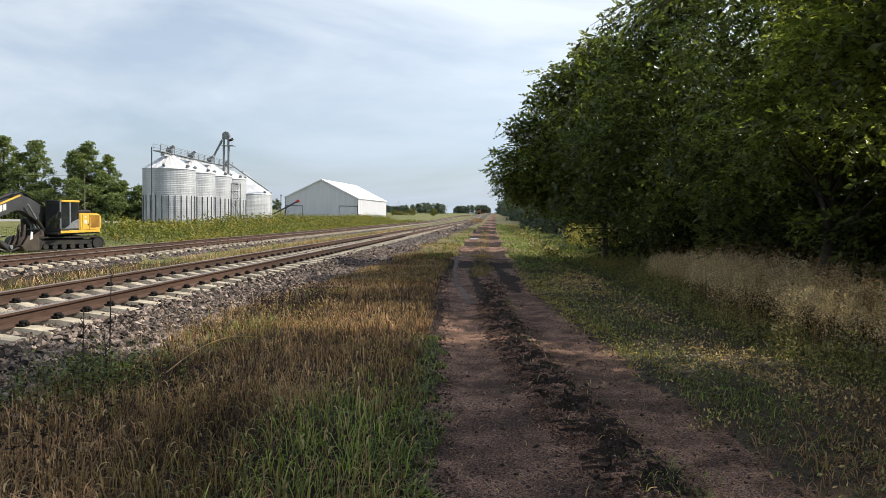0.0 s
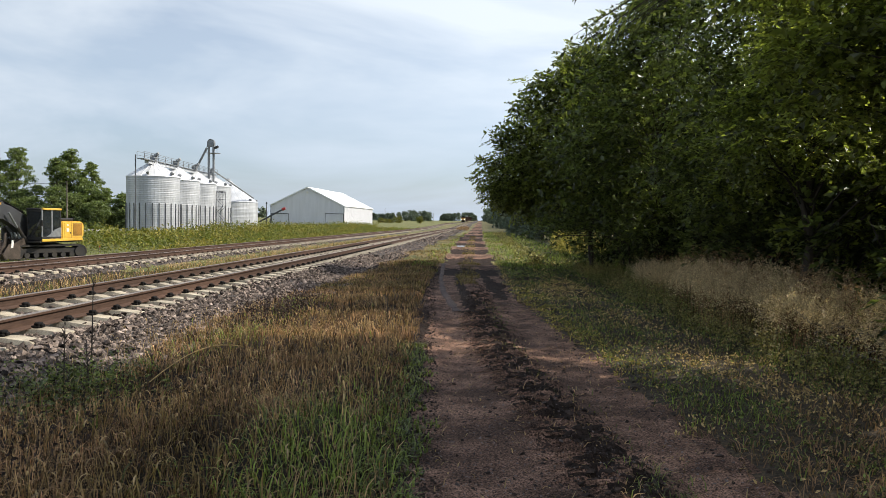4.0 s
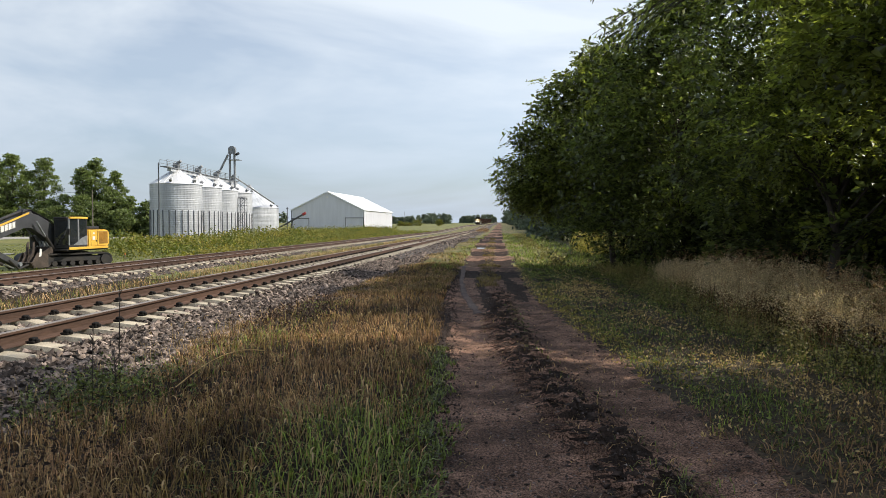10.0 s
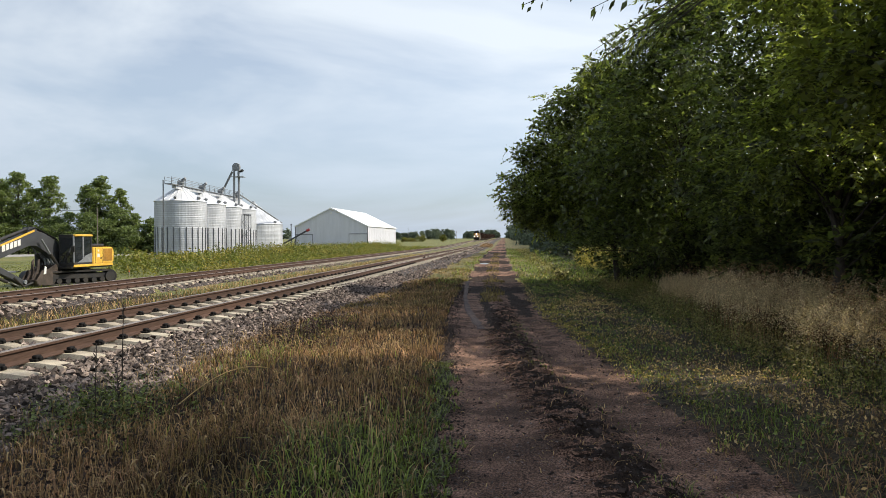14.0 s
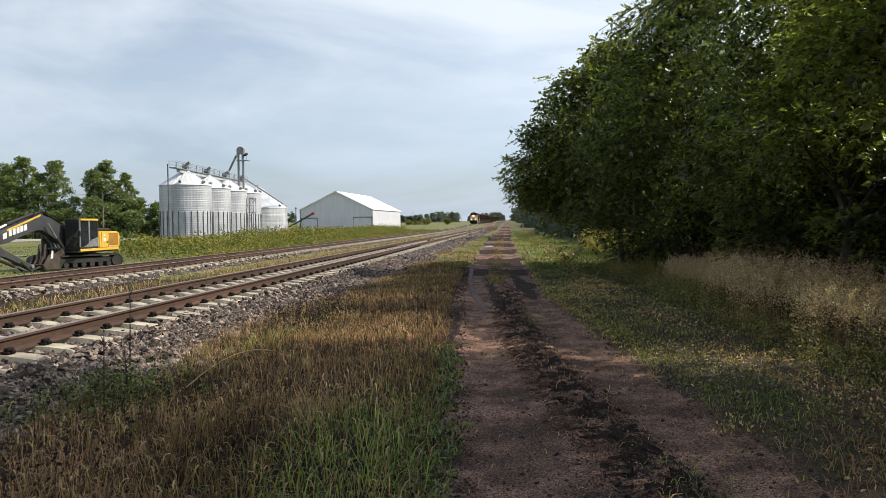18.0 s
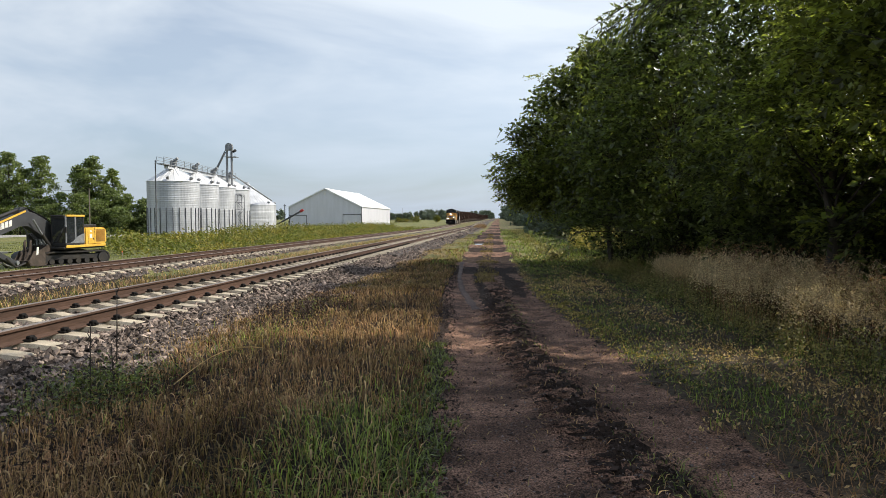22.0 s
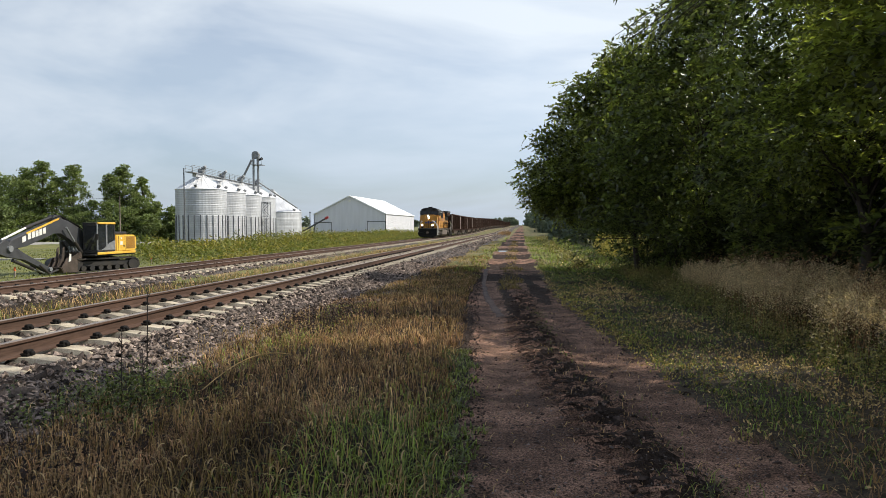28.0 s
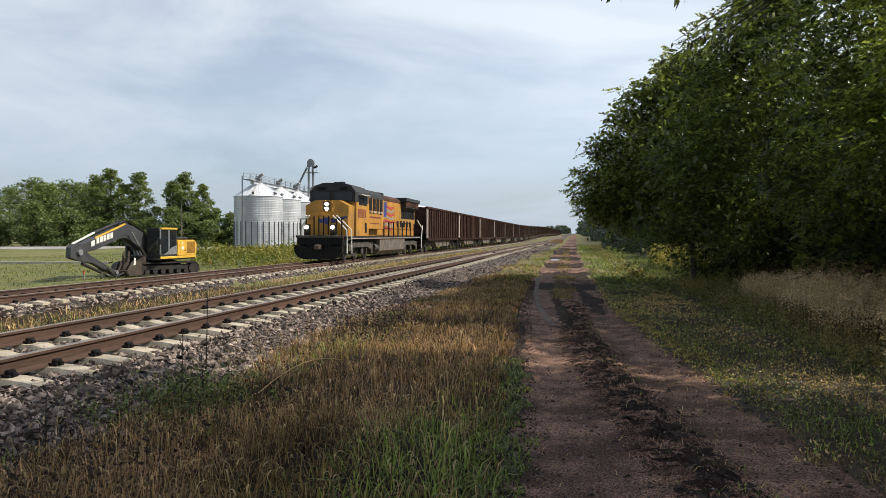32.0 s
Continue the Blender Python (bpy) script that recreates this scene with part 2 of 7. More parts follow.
M_bark = mat("bark", (0.07, 0.055, 0.042), (0.035, 0.028, 0.022), 0.95, scale=6, fine=30, bump=0.8, bumpd=0.03, stretch=(1, 1, 0.25))
M_leaf = mat("leaf", (0.128, 0.152, 0.055), (0.056, 0.07, 0.028), 0.36, scale=0.5, fine=3, bump=0, island=0.8, trans=0.6, spec=0.8)
# Brighter copy of the leaf, with sun shining through put into its colour.
M_leaf_lit = mat("backlit leaf", (0.19, 0.212, 0.06), (0.095, 0.112, 0.035), 0.36, scale=0.5, fine=3, bump=0, island=0.8, trans=0.6, spec=0.8)
# Darker copy of the leaf: the deep shade under the trees in its colour.
M_shrub_shade = mat("shaded shrub leaf", (0.06, 0.074, 0.028), (0.032, 0.042, 0.016), 0.65, scale=0.6, fine=3, bump=0, island=0.8, trans=0.3, spec=0.2)
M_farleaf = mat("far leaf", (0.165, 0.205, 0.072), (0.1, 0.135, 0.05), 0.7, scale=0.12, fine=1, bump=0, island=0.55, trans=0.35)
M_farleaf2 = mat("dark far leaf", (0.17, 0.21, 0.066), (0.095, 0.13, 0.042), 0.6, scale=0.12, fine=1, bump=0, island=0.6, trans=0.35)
M_grassg = mat("green grass", (0.185, 0.218, 0.05), (0.1, 0.125, 0.031), 0.5, scale=0.8, fine=6, bump=0, island=0.8, trans=0.3)
M_grassl = mat("bright grass", (0.24, 0.29, 0.06), (0.155, 0.205, 0.04), 0.6, scale=0.5, fine=6, bump=0, island=0.8, trans=0.3)
M_grassd = mat("dry grass", (0.5, 0.335, 0.18), (0.28, 0.178, 0.092), 0.8, scale=0.9, fine=6, bump=0, island=0.9, trans=0.2, c=(0.21, 0.145, 0.055), cscale=0.7, spec=0.2)
M_grassb = mat("brown grass", (0.46, 0.272, 0.148), (0.18, 0.103, 0.057), 0.85, scale=1.3, fine=6, bump=0, island=0.95, trans=0.15, c=(0.075, 0.041, 0.024), cscale=0.8, spec=0.2)
M_grassy = mat("yellow grass", (0.25, 0.185, 0.065), (0.14, 0.105, 0.035), 0.7, scale=0.9, fine=6, bump=0, island=0.8, trans=0.25)
M_straw = mat("trampled straw", (0.62, 0.45, 0.22), (0.42, 0.29, 0.135), 0.8, scale=1.1, fine=6, bump=0, island=0.5, trans=0.2)
M_plume = mat("seed plume", (0.72, 0.56, 0.37), (0.5, 0.37, 0.23), 0.85, scale=0.9, fine=8, bump=0, island=0.45, trans=0.25)
M_fox = mat("foxtail head", (0.56, 0.42, 0.25), (0.36, 0.26, 0.15), 0.85, scale=0.9, fine=60, bump=0.6, bumpd=0.004, island=0.5, trans=0.3, spec=0.15)
M_dark = mat("churned dark soil", (0.025, 0.0155, 0.0115), (0.046, 0.029, 0.021), 0.95, scale=5, fine=40, bump=1.0, bumpd=0.03, speck=0.6, sscale=90, spec=0.2)
M_olive = mat("olive weed leaf", (0.25, 0.235, 0.075), (0.125, 0.125, 0.042), 0.6, scale=0.9, fine=6, bump=0, island=0.75, trans=0.25, c=(0.28, 0.215, 0.09), cscale=0.7)
M_clover = mat("clover leaf", (0.17, 0.2, 0.055), (0.075, 0.095, 0.027), 0.5, scale=1.2, fine=8, bump=0, island=0.95, trans=0.25)
M_yelgreen = mat("yellowing grass", (0.42, 0.33, 0.08), (0.24, 0.21, 0.05), 0.7, scale=1.4, fine=8, bump=0, island=0.6, trans=0.25)
M_gold = mat("goldenrod", (0.45, 0.38, 0.12), (0.3, 0.27, 0.08), 0.8, scale=2, fine=8, bump=0, island=0.4, trans=0.25)
M_weed = mat("roadside weed", (0.16, 0.165, 0.03), (0.09, 0.115, 0.02), 0.65, scale=0.3, fine=2, bump=0, island=0.45, trans=0.3, c=(0.24, 0.2, 0.04), cscale=0.25)
M_exy = mat("digger yellow", (0.74, 0.45, 0.06), (0.62, 0.36, 0.045), 0.5, scale=2, fine=25, bump=0.03)
M_exk = mat("digger dark paint", (0.022, 0.022, 0.024), (0.04, 0.035, 0.03), 0.6, scale=2, fine=25, bump=0.08, spec=0.3)
M_exshade = mat("shaded grille ochre", (0.3, 0.17, 0.03), (0.22, 0.12, 0.02), 0.6, scale=2, fine=25, bump=0.05)
M_cabglass = mat("tinted cab glass", (0.012, 0.016, 0.018), (0.02, 0.024, 0.027), 0.06, 0.0, scale=1.5, fine=6, bump=0, spec=0.8)
M_boom = mat("dark grey boom paint", (0.05, 0.052, 0.056), (0.035, 0.036, 0.04), 0.5, scale=2, fine=25, bump=0.05)
M_meadow = mat("meadow turf", (0.15, 0.152, 0.037), (0.09, 0.105, 0.024), 0.9, scale=0.5, fine=9, bump=0.8, bumpd=0.08, c=(0.165, 0.155, 0.045), cscale=0.09, speck=0.35, sscale=12)
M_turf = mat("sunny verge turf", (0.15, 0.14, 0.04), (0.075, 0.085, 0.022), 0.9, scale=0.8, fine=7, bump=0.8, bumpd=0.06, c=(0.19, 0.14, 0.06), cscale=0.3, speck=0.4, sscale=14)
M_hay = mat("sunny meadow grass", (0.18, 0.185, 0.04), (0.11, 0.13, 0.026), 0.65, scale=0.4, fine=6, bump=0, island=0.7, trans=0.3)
# Dark colour stands in for the shaded gaps between the verge leaves.
M_verge = mat("dark trodden verge turf", (0.06, 0.041, 0.021), (0.03, 0.021, 0.011), 0.95, scale=1.6, fine=12, bump=0.9, bumpd=0.04, c=(0.07, 0.048, 0.027), cscale=0.8, speck=0.5, sscale=45)
M_dead = mat("dead dark weed", (0.05, 0.03, 0.021), (0.028, 0.017, 0.012), 0.9, scale=2, fine=10, bump=0, island=0.6)
M_trod = mat("brown trodden grass", (0.36, 0.215, 0.11), (0.2, 0.12, 0.062), 0.85, scale=1.2, fine=8, bump=0, island=0.5, trans=0.15)
# Pale bluish green puts the distance haze into the leaf colour.
M_wood_far = mat("haze-pale far leaf", (0.145, 0.18, 0.13), (0.1, 0.13, 0.1), 0.8, scale=0.05, fine=1, bump=0, island=0.35, trans=0.15)
M_bucket = mat("worn bucket steel", (0.11, 0.085, 0.07), (0.06, 0.048, 0.04), 0.65, 0.4, scale=3, fine=25, bump=0.2)
M_pebble = mat("road pebble", (0.19, 0.15, 0.135), (0.09, 0.066, 0.058), 0.85, scale=6, fine=40, bump=0.3, island=0.6)
M_clod = mat("dirt clod", (0.052, 0.032, 0.024), (0.025, 0.0155, 0.0115), 0.95, scale=5, fine=40, bump=0.6, island=0.5)
M_wood = mat("weathered wood", (0.24, 0.205, 0.17), (0.15, 0.125, 0.1), 0.9, scale=4, fine=40, bump=0.4, stretch=(1, 1, 0.1))
M_pave = mat("pale asphalt", (0.33, 0.32, 0.3), (0.27, 0.26, 0.245), 0.9, scale=0.3, fine=4, bump=0.1)
M_water = mat("puddle water", (0.03, 0.028, 0.025), (0.02, 0.018, 0.016), 0.03, scale=1, fine=4, bump=0.0, spec=0.8)


# ---- mesh tools ----
def part(name, bm, material, parent, label="", smooth=False):
    """Links a bmesh as one mesh object under a thing or a part."""
    me = bpy.data.meshes.new(name)
    bmesh.ops.recalc_face_normals(bm, faces=bm.faces)
    if smooth:
        for f in bm.faces:
            f.smooth = True
    bm.to_mesh(me)
    bm.free()
    mats = material if isinstance(material, (list, tuple)) else [material]
    for m in mats:
        me.materials.append(m)
    ob = new(name, me)
    ob.parent = parent
    return tagged(ob, label)


def share(name, me, parent, m):
    """One more piece on a mesh that is there already."""
    ob = new(name, me)
    ob.parent = parent
    ob.matrix_basis = m
    return ob


def thing(name, m, label, category, group="", kind=""):
    ob = new(name)
    ob.matrix_basis = m
    ob.empty_display_size = 0.2
    return tagged(ob, label, category, group, kind)


def box(bm, x0, x1, y0, y1, z0, z1, bev=0.0, mi=0):
    r = bmesh.ops.create_cube(bm, size=1.0)
    vs = r["verts"]
    for v in vs:
        v.co = Vector(((x0 + x1) / 2 + v.co.x * (x1 - x0), (y0 + y1) / 2 + v.co.y * (y1 - y0), (z0 + z1) / 2 + v.co.z * (z1 - z0)))
    fs = {f for v in vs for f in v.link_faces}
    for f in fs:
        f.material_index = mi
    if bev:
        bmesh.ops.bevel(bm, geom=list({e for v in vs for e in v.link_edges}), offset=bev, segments=1, affect="EDGES")
    return bm


def rod(bm, p, q, r0, r1=None, n=8, caps=True):
    """A round bar from p to q."""
    p, q = Vector(p), Vector(q)
    r1 = r0 if r1 is None else r1
    d = (q - p).normalized()
    u = d.orthogonal().normalized()
    w = d.cross(u)
    a = [bm.verts.new(p + (u * math.cos(2 * math.pi * i / n) + w * math.sin(2 * math.pi * i / n)) * r0) for i in range(n)]
    b = [bm.verts.new(q + (u * math.cos(2 * math.pi * i / n) + w * math.sin(2 * math.pi * i / n)) * r1) for i in range(n)]
    for i in range(n):
        bm.faces.new((a[i], a[(i + 1) % n], b[(i + 1) % n], b[i]))
    if caps:
        bm.faces.new(a[::-1])
        bm.faces.new(b)
    return bm


def slab(bm, pts, axis, a, b):
    """A flat outline pts, pushed along an axis from a to b: the other two coordinates in order."""
    def at(p, d):
        return Vector({"x": (d, p[0], p[1]), "y": (p[0], d, p[1]), "z": (p[0], p[1], d)}[axis])
    va = [bm.verts.new(at(p, a)) for p in pts]
    vb = [bm.verts.new(at(p, b)) for p in pts]
    n = len(pts)
    bm.faces.new(va[::-1])
    bm.faces.new(vb)
    for i in range(n):
        bm.faces.new((va[i], va[(i + 1) % n], vb[(i + 1) % n], vb[i]))
    return bm


def B():
    return bmesh.new()


def raw_mesh(name, verts, faces, material, nper):
    """A mesh out of number arrays: verts (n, 3), faces (m, nper)."""
    me = bpy.data.meshes.new(name)
    me.vertices.add(len(verts))
    me.vertices.foreach_set("co", np.asarray(verts, dtype=np.float32).ravel())
    faces = np.asarray(faces, dtype=np.int32)
    me.loops.add(faces.size)
    me.loops.foreach_set("vertex_index", faces.ravel())
    me.polygons.add(len(faces))
    me.polygons.foreach_set("loop_start", np.arange(0, faces.size, nper, dtype=np.int32))
    me.polygons.foreach_set("loop_total", np.full(len(faces), nper, dtype=np.int32))
    me.update(calc_edges=True)
    me.shade_flat()
    me.materials.append(material)
    return me

# ---- ground ----
RAIL_1, TOP_1 = -6.60, 0.365      # centre and rail height of the near track
RAIL_2, TOP_2 = -14.95, 0.07      # of the far track
RY = np.array([-60, 3.7, 5.4, 10.4, 16, 33, 67, 150, 900])
RC = np.array([1.0, 0.78, 0.57, 0.16, -0.3, -0.6, -0.95, -1.1, -1.2])
RW = np.array([1.3, 1.3, 1.22, 1.16, 1.08, 1.12, 1.25, 1.3, 1.3])
LX = np.array([-3000, -60, -24, -19, -17.2, -16.4, -13.75, -13.2, -11.5, -9.6, -8.9, -8.05, -5.2, -4.35, -2.5, -1.6, 0, 3, 5, 9, 3000])
LZ = np.array([-1.0, -1.0, -0.95, -0.85, -0.62, -0.175, -0.175, -0.42, -0.36, -0.3, -0.24, 0.118, 0.108, -0.1, -0.05, 0.0, 0.0, 0.0, 0.02, -0.15, -0.3])


def waves(x, y, seed, size, n=5):
    """Smooth noise about -1 to 1 as a sum of waves in many directions."""
    r = np.random.RandomState(seed)
    s = np.zeros_like(x, dtype=float)
    for i in range(n):
        a, ph, k = r.uniform(0, 2 * np.pi), r.uniform(0, 6.28), 2 * np.pi / (size * r.uniform(0.6, 1.6))
        s += np.sin((np.cos(a) * x + np.sin(a) * y) * k + ph)
    return s / (0.75 * n)


def road_u(x, y):
    """Where x lies across the road: -1 and 1 are its edges."""
    return (x - np.interp(y, RY, RC)) / np.interp(y, RY, RW)


def churned(x, y):
    """How far the tracks of machines have torn up the road, 0 to 1."""
    c = np.interp(y, [2, 4, 6, 8.8, 12, 20], [1.45, 1.0, 0.69, 0.26, 0.05, -0.1])
    w = np.interp(y, [2, 9, 14, 20], [0.4, 0.4, 0.32, 0.25])
    return np.clip(1.15 - ((x - c) / w) ** 2, 0, 1) * np.clip((19 - y) / 4, 0, 1)


def ballast_edge(y):
    """Where the stones of the near track end and the grass begins."""
    return np.interp(y, [4, 6.4, 8, 10.4, 13.5, 17, 25, 43], [-4.25, -4.1, -4.25, -4.45, -4.3, -4.0, -3.75, -3.6])


def swell(x, y, ahead=0.0):
    """Long humps across the far road, farther apart with distance."""
    return np.sin(6.283 * 2.6 * np.log2(np.maximum(y, 10) / 23.0) + 0.12 * (x + 1) + 0.35 * waves(x, y, 17, 4.0) + ahead)


def rise(y):
    """The land and the railway climb gently towards the horizon."""
    return np.interp(y, [140, 170, 205, 250, 293, 340, 385, 500, 600, 725, 1000, 1800], [0, 0.12, 0.45, 0.95, 1.3, 1.55, 1.68, 1.9, 2.5, 3.8, 5.4, 6.0])


def zt(x, y):
    """Height of the ground."""
    x, y = np.asarray(x, float), np.asarray(y, float)
    z = np.interp(x, LX, LZ)
    u = road_u(x, y)
    on = np.clip(1.25 - np.abs(u), 0, 0.25) * 4
    rut = -0.035 * np.exp(-((u + 0.52) / 0.24) ** 2) - 0.03 * np.exp(-((u - 0.52) / 0.22) ** 2)
    hump = 0.014 * waves(x, y, 3, 1.4) + 0.006 * waves(x, y, 4, 0.3, 7)
    dips = 0.18 * swell(x, y) * np.clip((y - 19) / 8, 0, 1) * np.clip((150 - y) / 60, 0, 1)
    z = z + on * (rut + 0.5 * hump - 0.04) + dips * np.clip((x + 4.6) / 1.3, 0, 1) * np.clip((1.9 - x) / 1.4, 0, 1)
    z = z + churned(x, y) * on * (0.015 + 0.042 * waves(x, y, 8, 0.22, 7) + 0.026 * np.sin(y * 33 + 9 * x + 1.5 * waves(x, y, 9, 0.8)))
    off = (1 - on) * np.clip((x + 4.2) / 0.8, 0, 1)
    z = z + off * (0.05 * waves(x, y, 5, 2.4) + 0.03 * waves(x, y, 6, 0.8))
    far = np.clip((-18 - x) / 6, 0, 1)
    return z + far * 0.12 * waves(x, y, 7, 9.0) + rise(y)


def steps(*spans):
    """Grid lines: spans of (start, end, spacing)."""
    out = []
    for a, b, d in spans:
        out.append(np.arange(a, b, d))
    return np.unique(np.round(np.concatenate(out), 4))


gx = steps((-3000, -400, 300), (-400, -100, 30), (-100, -24, 4), (-24, -4.4, 0.28), (-4.4, 5, 0.075), (5, 12, 0.5), (12, 60, 6), (60, 3001, 300))
gy = steps((-400, -20, 30), (-20, -6, 1.0), (-6, 1.5, 0.15), (1.5, 12, 0.075), (12, 24, 0.1), (24, 45, 0.22), (45, 60, 0.5), (60, 150, 2), (150, 500, 12), (500, 4501, 250))
GX, GY = np.meshgrid(gx, gy)
GZ = zt(GX, GY)
gv = np.stack([GX.ravel(), GY.ravel(), GZ.ravel()], 1)
nx, ny = len(gx), len(gy)
ii = (np.arange(ny - 1)[:, None] * nx + np.arange(nx - 1)[None, :]).ravel()
gf = np.stack([ii, ii + 1, ii + nx + 1, ii + nx], 1)
fc = gv[gf].mean(1)
fu = road_u(fc[:, 0], fc[:, 1]) + 0.13 * waves(fc[:, 0], fc[:, 1], 21, 0.7) + 0.06 * waves(fc[:, 0], fc[:, 1], 22, 0.25)
is_road = (np.abs(fu) < 1.0) & (fc[:, 1] < 700)
is_bal = ~is_road & (((fc[:, 0] > -8.85) & (fc[:, 0] < ballast_edge(fc[:, 1]) + 0.1 + 0.15 * waves(fc[:, 0], fc[:, 1], 23, 1.2))) | ((fc[:, 0] > -17.0) & (fc[:, 0] < -13.45 + 0.2 * waves(fc[:, 0], fc[:, 1], 24, 1.2))))


def sheet(name, faces, material, label, category):
    used = np.unique(faces)
    back = np.zeros(len(gv), dtype=np.int32)
    back[used] = np.arange(len(used))
    me = raw_mesh(name, gv[used], back[faces], material, 4)
    me.polygons.foreach_set("use_smooth", np.ones(len(me.polygons), dtype=bool))
    return tagged(new(name, me), label, category, kind="structure")


torn = churned(fc[:, 0], fc[:, 1]) * (0.6 + 0.75 * waves(fc[:, 0], fc[:, 1], 25, 0.6)) + 0.25 * waves(fc[:, 0], fc[:, 1], 26, 0.2)
torn = np.maximum(torn, (fu - 0.45 > 0) * (fu < 0.9) * np.clip(1 - np.abs(fc[:, 1] - 17.5) / 3, 0, 1) + 0.2 * waves(fc[:, 0], fc[:, 1], 27, 0.4))
mw = waves(fc[:, 0], fc[:, 1], 28, 1.1) * 0.5 + 0.35 * waves(fc[:, 0], fc[:, 1], 29, 0.35)
# Dark mud strips; the last, along the left edge, includes the grass's shade.
for x0, y0, x1, y1, w in ((0.05, 23.0, 0.55, 15.0, 0.2), (-1.6, 21.5, -1.45, 14.5, 0.2), (-0.75, 21.0, -0.1, 12.0, 0.16), (-1.02, 12.0, -0.5, 2.6, 0.17)):
    s = np.clip((fc[:, 1] - y0) / (y1 - y0), 0, 1)
    near = np.abs(fc[:, 0] - x0 - s * (x1 - x0)) / w + np.maximum(0, np.maximum(y1 - fc[:, 1], fc[:, 1] - y0))
    torn = np.maximum(torn, 1.25 - near + 0.6 * mw)
# Near faces of the far humps: shading and wet soil painted dark.
hump_face = np.clip(swell(fc[:, 0], fc[:, 1], 1.9) - 0.3, 0, 1) * 1.25 + 0.4 * mw
torn = np.maximum(torn, np.where((fc[:, 1] > 22) & (fc[:, 1] < 230), hump_face, 0))
is_dark = is_road & (torn > 0.55)
is_road &= ~is_dark
is_mead = ~is_road & ~is_bal & (fc[:, 0] < -17.0)
sheet("meadow", gf[is_mead], M_meadow, "green mown meadow beyond the far track", "meadow")
# The turf colour turns paler about where the tree shadow ends.
is_turf = ~is_road & ~is_bal & ~is_dark & ~is_mead & (fc[:, 1] > 25 + 2 * waves(fc[:, 0], fc[:, 1], 20, 4))
sheet("far_ground", gf[is_turf], M_turf, "sunny yellow-green grassy ground along the railway", "ground")
is_edge = ~is_road & ~is_bal & ~is_dark & ~is_turf & (fc[:, 0] > 0) & (fc[:, 0] < 4.6 + 0.3 * waves(fc[:, 0], fc[:, 1], 19, 2))
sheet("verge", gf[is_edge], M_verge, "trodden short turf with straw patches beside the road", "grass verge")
sheet("ground", gf[~is_road & ~is_bal & ~is_dark & ~is_mead & ~is_turf & ~is_edge], M_ground, "grassy uneven meadow ground along the railway", "ground")
sheet("road", gf[is_road], M_road, "rutted dirt track of dark packed soil", "dirt road")
sheet("churned_soil", gf[is_dark], M_dark, "dark soil torn up by machine tracks, with darkened hump faces", "churned soil")


def pressed_rut(pts, w):
    """A pale strip of soil pressed flat by a tyre, along pts."""
    pts = np.array(pts)
    s = np.linspace(0, len(pts) - 1, 14 * len(pts))
    x, y = np.interp(s, np.arange(len(pts)), pts[:, 0]), np.interp(s, np.arange(len(pts)), pts[:, 1])
    cols = [-1.0, -0.5, 0, 0.5, 1.0]
    rag = 1 + 0.45 * waves(x, y, 18, 0.8)
    V = np.stack([np.stack([x + c * w * rag, y, zt(x + c * w * rag, y) + (0.016 if abs(c) < 1 else -0.02)], 1) for c in cols], 1)
    k = (np.arange(len(s) - 1)[:, None] * 5 + np.arange(4)[None]).ravel()[:, None]
    ob = new("tyre_rut", raw_mesh("tyre_rut", V.reshape(-1, 3), k + [[0, 1, 6, 5]], M_rut, 4))
    tagged(ob, "pale strip of dirt pressed smooth by tyres", "tyre rut", kind="structure")


pressed_rut(((-1.42, 29.0), (-1.36, 24.0), (-1.2, 20.0), (-0.9, 16.3), (-0.42, 12.6)), 0.1)
sheet("ballast_bed", gf[is_bal], M_ballast, "grey-purple crushed stone bed under the tracks", "ballast")


# ---- tracks ----
def rail_outline(cx, top):
    h = [(-0.076, -0.186), (0.076, -0.186), (0.076, -0.172), (0.011, -0.145), (0.009, -0.05), (0.036, -0.038), (0.037, -0.008), (0.028, 0.0),
         (-0.028, 0.0), (-0.037, -0.008), (-0.036, -0.038), (-0.009, -0.05), (-0.011, -0.145), (-0.076, -0.172)]
    return [(cx + x, top + z) for x, z in h]


def tie_mesh():
    bm = B()
    pts = [(-1.295, -0.02), (-1.295, 0.15), (-1.27, 0.165), (-0.95, 0.2), (-0.5, 0.2), (-0.35, 0.165), (0.35, 0.165), (0.5, 0.2), (0.95, 0.2), (1.27, 0.165), (1.295, 0.15), (1.295, -0.02)]
    n = len(pts)
    rows = []
    for y, dz in ((-0.14, -0.06), (-0.115, 0.0), (0.115, 0.0), (0.14, -0.06)):
        rows.append([bm.verts.new((x, y, z + (dz if z > 0.1 else 0))) for x, z in pts])
    for a, b in zip(rows, rows[1:]):
        for i in range(n):
            bm.faces.new((a[i], a[(i + 1) % n], b[(i + 1) % n], b[i]))
    bm.faces.new(rows[0])
    bm.faces.new(rows[-1][::-1])
    bmesh.ops.recalc_face_normals(bm, faces=bm.faces)
    me = bpy.data.meshes.new("tie")
    bm.to_mesh(me)
    bm.free()
    me.materials.append(M_tie)
    return me


def clip_mesh():
    bm = B()
    box(bm, -0.05, 0.06, -0.065, 0.065, 0.0, 0.035, 0.008)
    box(bm, -0.02, 0.05, -0.05, 0.05, 0.03, 0.075, 0.012)
    box(bm, 0.02, 0.085, -0.03, 0.03, 0.01, 0.055, 0.01)
    me = bpy.data.meshes.new("rail_clip")
    bm.to_mesh(me)
    bm.free()
    me.materials.append(M_black)
    return me


TIE, CLIP = tie_mesh(), clip_mesh()


